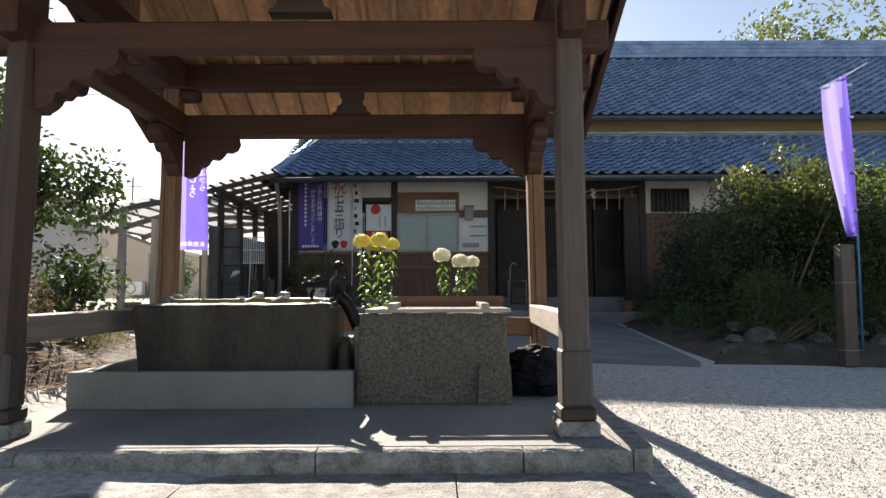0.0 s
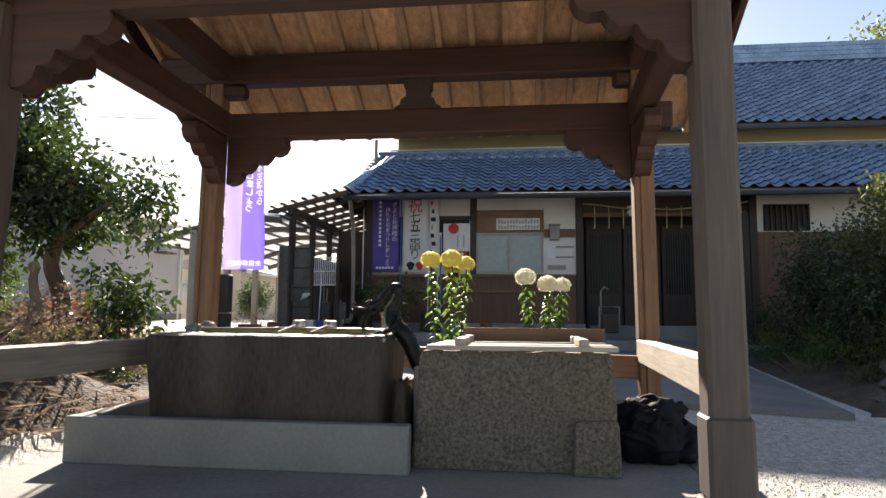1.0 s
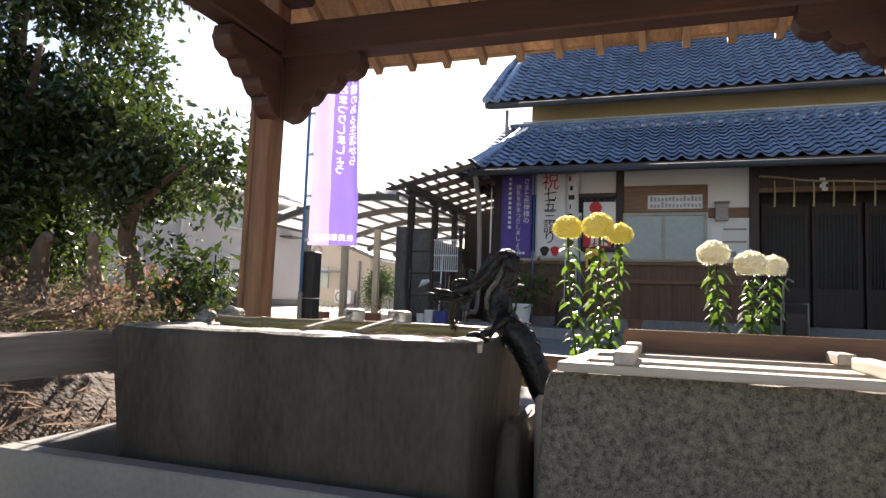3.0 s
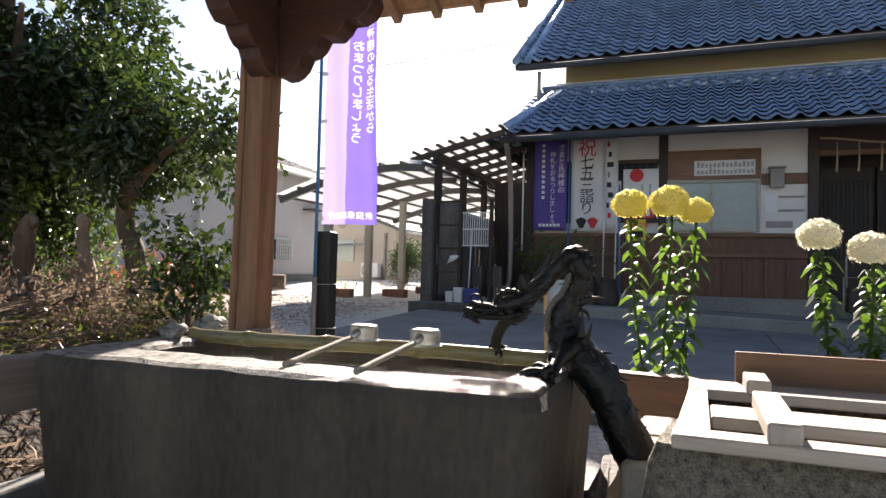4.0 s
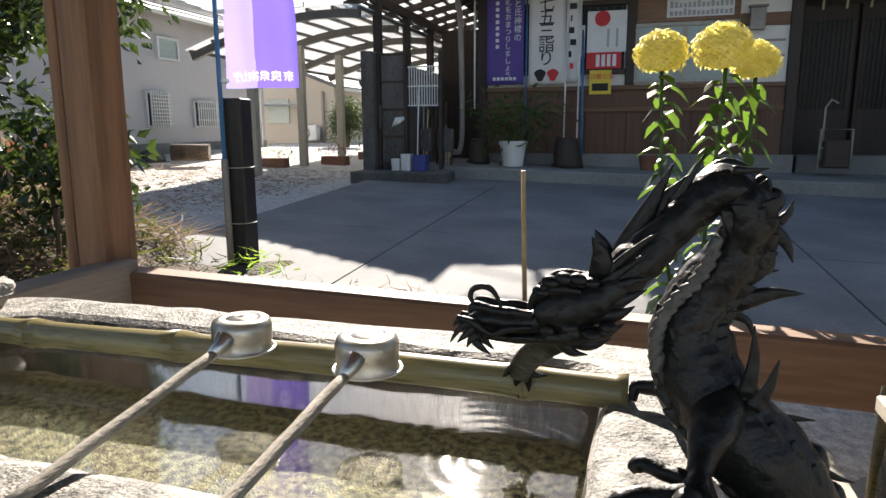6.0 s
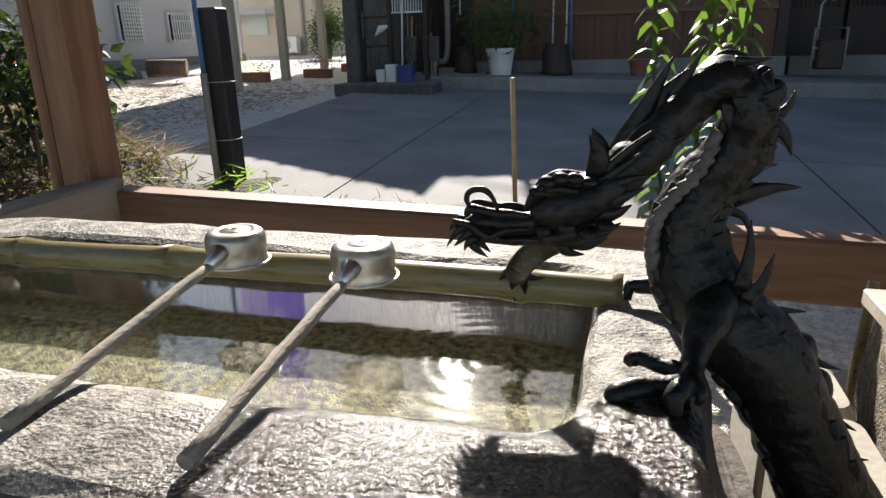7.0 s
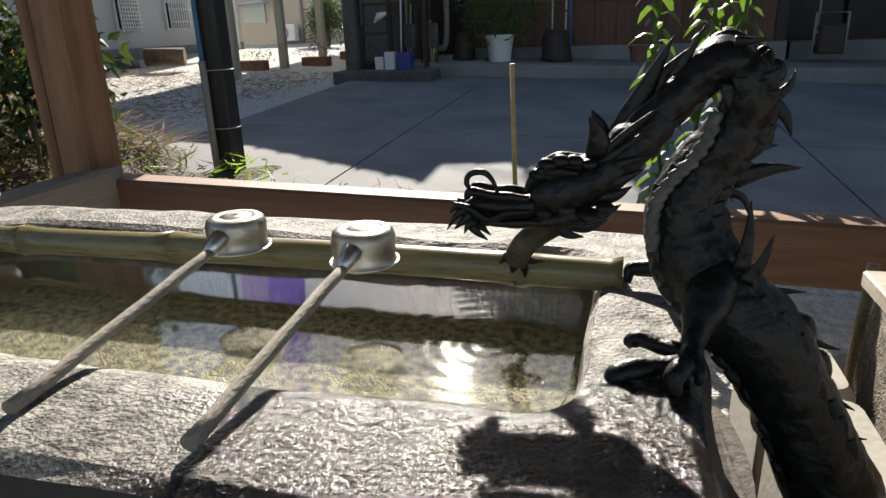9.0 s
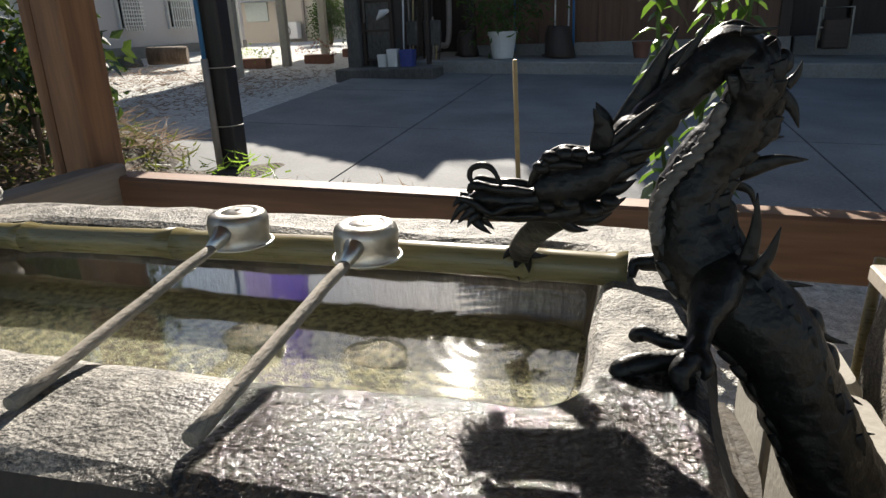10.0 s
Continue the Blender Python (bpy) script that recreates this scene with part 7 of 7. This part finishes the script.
def lump(name, label, cat, x, y, z, sx, sy, sz, mat, seed, rough=0.25, group="", kind=""):
    bm = bmesh.new()
    bmesh.ops.create_icosphere(bm, subdivisions=3 if rough < 0.2 else 2, radius=1)
    off = Vector((seed * 3.1, seed * 1.7, seed))
    for v in bm.verts:
        d = v.co.copy()
        f = 1 + rough * noise.noise(d * 1.2 + off) + 0.8 * rough * noise.noise(d * 2.6 + off)
        v.co = Vector((x + d.x * sx * f, y + d.y * sy * f, z + sz * 0.55 + d.z * sz * f * (0.75 if d.z > 0 else 0.62)))
    return solid(name, bm, mat, label, cat, group=group, kind=kind)


for i, (x, y, s) in enumerate(((-8.1, 13.3, 0.16), (-8.5, 13.7, 0.2), (-8.35, 14.4, 0.14), (-8.7, 12.8, 0.2))):
    lump("garden_rock", "grey rock lying on the far gravel", "rock", x, y, gz(x, y) - 0.03, s * 1.2, s, s * 0.75, rock_mat, i + 40, group="rocks by the neighbour house")
bm = bmesh.new()
tube(bm, [(-7.45, 12.9, 0.98), (-6.95, 13.15, 0.97)], 0.13, 12)
solid("log", bm, bark, "short thick brown log lying on the gravel by the house", "log")
for i, (x, y) in enumerate(((-5.95, 13.35), (-5.3, 14.15), (-5.15, 15.3))):
    pt = thing("planter", "long terracotta planter with small flowers", "planter", (x, y, gz(x, y)), "planters at the carport")
    slab_part("trough_pot", x - 0.22, x + 0.22, y - 0.09, y + 0.09, gz(x, y) - 0.02, gz(x, y) + 0.14, terracotta, pt, 0.012)
    foliage("foliage", [(x - 0.15 + 0.15 * k, y, gz(x, y) + 0.2, 0.13, 0.1, 0.1) for k in range(3)], 160, 0.04, (bright_leaf, red_leaf, olive_leaf)[i], pt, 50 + i)


# ---- pots along the office wall ----
def pot(x, y, z, r, h, mat):
    bm = bmesh.new()
    rr = [[bm.verts.new((x + q * r * math.cos(a), y + q * r * math.sin(a), z + t * h)) for a in (k * math.pi / 10 for k in range(20))] for q, t in ((0.72, 0), (0.95, 0.85), (1.05, 0.86), (1.05, 1.0), (0.9, 1.0), (0.86, 0.9))]
    for a, b in zip(rr, rr[1:]):
        for k in range(20):
            bm.faces.new((a[k], a[(k + 1) % 20], b[(k + 1) % 20], b[k]))
    bm.faces.new(rr[-1])
    bm.faces.new(rr[0][::-1])
    return bm


def apz(x):
    return 0.745 - 0.027 * x


pp = thing("potted_plant", "bushy green plant in a white plastic pot by the office wall", "potted plant", (-2.22, 13.3, apz(-2.22)))
part("pot", pot(-2.22, 13.3, apz(-2.22), 0.19, 0.34, white_plastic), white_plastic, pp)
foliage("foliage", [(-2.22, 13.3, 1.40, 0.38, 0.34, 0.26), (-2.45, 13.3, 1.5, 0.25, 0.25, 0.2), (-2.0, 13.3, 1.5, 0.25, 0.25, 0.22)], 520, 0.12, bush_leaf, pp, 71, aspect=0.25)
for x, y, r, h, lb in ((-1.5, 13.45, 0.20, 0.40, "dark wood stump standing by the office wall"), (-2.78, 13.6, 0.15, 0.34, "dark wood stump beside the white pot")):
    bm = bmesh.new()
    tube(bm, [(x, y, apz(x)), (x + 0.01, y, apz(x) + 0.06), (x - 0.01, y, apz(x) + h * 0.7), (x, y, apz(x) + h)], [r * 1.15, r, r * 0.85, r * 0.8], 14)
    for v in bm.verts:
        if v.co.z > apz(x) + 0.01:
            v.co += noise.noise_vector(v.co * 6) * 0.03
    solid("stump_stool", bm, dark_z, lb, "stump")
fpot = thing("flower_pot", "small terracotta flower pot by the office wall", "flower pot", (-0.45, 13.5, apz(-0.45)))
part("pot", pot(-0.45, 13.5, apz(-0.45), 0.12, 0.2, terracotta), terracotta, fpot)
cr = thing("folding_cart", "small metal carry cart with a hooked handle by the entrance", "cart", (1.75, 13.7, apz(1.75)))
for pts in ([(1.62, 13.7, 0.78), (1.62, 13.7, 1.28), (1.98, 13.7, 1.28), (1.98, 13.7, 0.78)], [(1.66, 13.75, 0.9), (1.66, 13.75, 1.55), (1.72, 13.75, 1.65), (1.8, 13.75, 1.6)], [(1.62, 13.7, 1.05), (1.98, 13.7, 1.05)]):
    bm = bmesh.new()
    tube(bm, pts, 0.014, 7)
    part("tube_frame", bm, alu_pale, cr)
slab_part("bin", 1.66, 1.95, 13.6, 13.85, 0.80, 1.15, dark_x, cr, 0.02)
for i, x in enumerate((4.0, 4.5)):
    pl = thing("potted_plant", "small dark potted shrub beside the entrance post", "potted plant", (x, 13.6, apz(x)), "pots at the entrance")
    part("pot", pot(x, 13.6, apz(x), 0.13, 0.22, terracotta), terracotta, pl)
    foliage("foliage", [(x, 13.6, apz(x) + 0.5, 0.16, 0.16, 0.3)], 220, 0.06, camellia, pl, 80 + i)

# ---- garden on the office side ----
bm = bmesh.new()
nx, ny = 26, 20
gr = [[bm.verts.new((2.95 + (10.6 * i / nx), 7.2 + 6.6 * k / ny, 0)) for i in range(nx + 1)] for k in range(ny + 1)]
for r in gr:
    for v in r:
        xe = 2.98 + 0.085 * (v.co.y - 7.1)
        e = max(0.0, min(1, (v.co.x - xe) / 0.7, (v.co.y - 7.2) / 0.7))
        v.co.z = gz(v.co.x, v.co.y) - 0.05 + 0.24 * e * (1 + 0.3 * noise.noise(v.co * 0.9)) if v.co.x > xe - 0.05 else gz(v.co.x, v.co.y) - 0.12
for r0, r1 in zip(gr, gr[1:]):
    for i in range(nx):
        bm.faces.new((r0[i], r0[i + 1], r1[i + 1], r1[i])).smooth = True
tagged(part("garden_bed", bm, soil_mat, None), "dark earth of the shaded rock garden", "garden earth", kind="structure")
rnd = random.Random(12)
for k, (y0, lift, big) in enumerate(((7.75, 0.0, 0.15), (8.05, 0.16, 0.14), (8.35, 0.28, 0.13))):
    for i in range(13):
        x = 3.55 + 0.12 * k + 0.36 * i + rnd.uniform(-0.12, 0.12)
        y = y0 + rnd.uniform(-0.12, 0.16)
        s_ = big * rnd.uniform(0.6, 1.15)
        lump("garden_rock", "pale weathered rock in the low bank of the garden", "rock", x, y, gz(x, y) + lift - 0.03, s_ * 1.25, s_, s_ * rnd.uniform(0.8, 1.3), rock_mat, i + 17 * k, 0.5, "garden edge rocks")
for i in range(9):
    y = 9.6 + 0.35 * i
    x = 3.55 + 0.085 * (y - 7.1) + rnd.uniform(0, 0.12)
    s_ = rnd.uniform(0.09, 0.17)
    lump("garden_rock", "dark mossy rock edging the garden", "rock", x, y, gz(x, y) - 0.02, s_ * 1.2, s_, s_, rock_mat, i + 90, 0.5, "garden edge rocks")
for i, (x, y, z, r) in enumerate(((4.05, 8.25, 0.80, 0.20), (4.75, 8.1, 0.78, 0.18), (5.6, 8.1, 0.72, 0.2), (6.5, 8.15, 0.7, 0.2), (3.8, 8.7, 0.62, 0.16), (7.3, 8.2, 0.7, 0.22))):
    shrub("arching tuft of narrow leaves over the garden rocks", (x, y, gz(x, y) + 0.15), [(x, y, z, r, r, r), (x + 0.1, y - 0.1, z - 0.16, r * 0.9, r * 0.8, r * 0.8)], 520, 0.08, (olive_leaf, bush_leaf)[i % 2], 130 + i, 5, name="tuft_plant", cat="plant", aspect=0.18)
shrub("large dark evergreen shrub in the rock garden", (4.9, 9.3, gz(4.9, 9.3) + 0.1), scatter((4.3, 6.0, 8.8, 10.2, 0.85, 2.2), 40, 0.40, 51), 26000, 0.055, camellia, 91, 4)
# sunlight on the dark shrub's top, drawn as a cap of lighter leaves
shrub("shrub top in lighter olive leaves that stand in for sunlight", (4.6, 8.8, gz(4.6, 8.8) + 0.1), scatter((4.05, 5.5, 8.5, 9.3, 1.75, 2.5), 16, 0.26, 59) + [(4.85, 8.9, 2.85, 0.14, 0.14, 0.22)], 5200, 0.065, olive_leaf, 99, 2)
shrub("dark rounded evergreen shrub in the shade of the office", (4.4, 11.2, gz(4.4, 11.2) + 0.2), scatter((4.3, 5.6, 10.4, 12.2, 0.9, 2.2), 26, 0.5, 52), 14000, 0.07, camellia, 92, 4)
shrub("broad green hedge shrub in the rock garden", (6.9, 8.9, gz(6.9, 8.9) + 0.2), scatter((5.7, 8.6, 8.3, 10.2, 0.8, 2.4), 40, 0.5, 53), 24000, 0.065, bush_leaf, 93, 4)
shrub("red-leaved shrub behind the hedge", (6.5, 9.6, gz(6.5, 9.6) + 0.2), scatter((6.2, 7.2, 9.2, 9.9, 2.3, 2.75), 6, 0.25, 54), 900, 0.07, red_leaf, 94, 5)
shrub("low fern-like plants among the garden rocks", (4.2, 8.0, gz(4.2, 8.0) + 0.2), scatter((4.0, 7.6, 8.3, 9.0, 0.65, 1.15), 34, 0.22, 55), 9000, 0.05, olive_leaf, 95, 4, aspect=0.3)
shrub("broad tree crown far behind the office roof", (17.5, 30, gz(8, 16)), scatter((16.0, 22.0, 29, 33, 6.0, 13.6), 26, 1.5, 56), 7000, 0.28, olive_leaf, 96, 6)
shrub("low dark groundcover along the concrete edge", (3.6, 9.5, gz(3.6, 9.5)), scatter((3.75, 4.8, 9.4, 12.4, 0.55, 0.75), 22, 0.2, 57), 3200, 0.05, bush_leaf, 97, 8)
shrub("pale weeping tuft plant among the garden rocks", (4.15, 8.3, gz(4.15, 8.3)), scatter((3.95, 4.4, 8.2, 8.5, 0.75, 1.25), 7, 0.18, 58), 900, 0.07, olive_leaf, 98, 8, aspect=0.25)
# second flag post
f2 = thing("flag_post", "weathered timber post with a wired flagpole at the garden edge", "post", (4.56, 7.3, 0.35))
bm = bmesh.new()
box(bm, 4.48, 4.63, 7.23, 7.37, 0.25, 1.54, 0.01)
part("post", bm, wood_zf, f2)
bm = bmesh.new()
tube(bm, [(4.66, 7.22, 0.4), (4.66, 7.22, 1.6), (4.61, 7.22, 3.36)], 0.012, 8)
part("flagpole", bm, blue_pole, f2)
bm = bmesh.new()
tube(bm, [(4.33, 7.22, 3.22), (4.61, 7.22, 3.36), (4.85, 7.22, 3.50)], 0.008, 8)
part("crossbar", bm, white_plastic, f2)
for z in (0.42, 1.13):
    bm = bmesh.new()
    tube(bm, [(4.57 + 0.12 * math.cos(a), 7.3 + 0.1 * math.sin(a), z) for a in (k * math.pi / 6 for k in range(13))], 0.003, 5, False)
    part("wire", bm, alu_pale, f2)
b2 = thing("shrine_banner", "purple and white cloth banner sagging from its pole", "banner", (4.5, 7.2, 1.6))
bm = bmesh.new()
nx, nz = 10, 26
g = []
for k in range(nz + 1):
    v = k / nz
    xr = 4.59 + 0.05 * (1 - v)
    xl = 4.33 + (xr - 0.09 - 4.33) * (1 - v) ** 1.6
    g.append([bm.verts.new((xl + (xr - xl) * u, 7.20 + 0.03 * math.sin(u * 9 + v * 3) + 0.04 * (1 - v) * math.sin(u * 5), 1.62 + 1.60 * v + 0.15 * u * v)) for u in (i / nx for i in range(nx + 1))])
for r0, r1 in zip(g, g[1:]):
    for i in range(nx):
        bm.faces.new((r0[i], r0[i + 1], r1[i + 1], r1[i])).smooth = True
for f in bm.faces:
    f.material_index = int(f.calc_center_median().x < 4.535)
cl2 = part("cloth", bm, purple_cloth, b2)
cl2.data.materials.append(pale_cloth)
for z in (3.25, 2.9, 2.3, 1.9):
    bm = bmesh.new()
    box(bm, 4.58, 4.66, 7.19, 7.21, z - 0.012, z + 0.012, 0.003)
    part("tie", bm, white_plastic, b2)
# overhead wires and aerials
bm = bmesh.new()
tube(bm, [(-16 + 1.3 * k, 24 - 0.55 * k, 8.3 - 0.16 * k + 0.012 * (k - 5) ** 2) for k in range(11)], 0.012, 5)
solid("overhead_wire", bm, black_paint, "thin black overhead wire to the office gable", "wire")
bm = bmesh.new()
tube(bm, [(-10.97, 24, 3.2), (-10.97, 24, 5.3)], 0.03, 6)
tube(bm, [(-11.4, 24, 5.15), (-10.5, 24, 5.15)], 0.015, 5)
tube(bm, [(-11.3, 24, 4.95), (-10.6, 24, 4.95)], 0.015, 5)
solid("roof_aerial", bm, alu_frame, "thin aerial mast on the house roof", "aerial")

# ---- roof tiles ----
tiled_roof(lower, -3.05, 14.0, LE_Y, LE_Z, LS, 2.85, 4.0, 10)
tiled_roof(upper, -3.4, 14.2, UE_Y, UE_Z, US, (UR_Y - UE_Y) / math.cos(math.atan(US)) - 0.1, 4.0, 10)

# ---- loose gravel ----
rng = np.random.default_rng(4)
N = 34000
px = rng.uniform(1.2, 6.2, N)
py = 2.0 + 5.2 * rng.random(N) ** 1.3
keep = ~((px < 1.26 + 0.05 * (py - 3.3)) & (py > 2.8))
px, py = px[keep], py[keep]
sz = rng.uniform(0.003, 0.0075, len(px))
V, F = [], []
dirs = np.array([(1, 0, 0), (0, 1, 0), (-1, 0, 0), (0, -1, 0), (0, 0, 1)], float)
for i in range(len(px)):
    q = dirs * np.array((1, 1, 0.7)) * sz[i] * rng.uniform(0.7, 1.3, (5, 1)) + rng.normal(0, sz[i] * 0.2, (5, 3))
    z = ground_z(px[i], py[i]) + 0.002
    k = len(V)
    V += [(px[i] + a, py[i] + b, z + c) for a, b, c in q]
    F += [(k, k + 1, k + 4), (k + 1, k + 2, k + 4), (k + 2, k + 3, k + 4), (k + 3, k, k + 4)]
me = bpy.data.meshes.new("gravel_stones")
me.from_pydata(V, [], F)
me.materials.append(gravel_mat)
tagged(new("gravel_stones", me), "loose pale gravel stones on the yard", "gravel", kind="stuff")
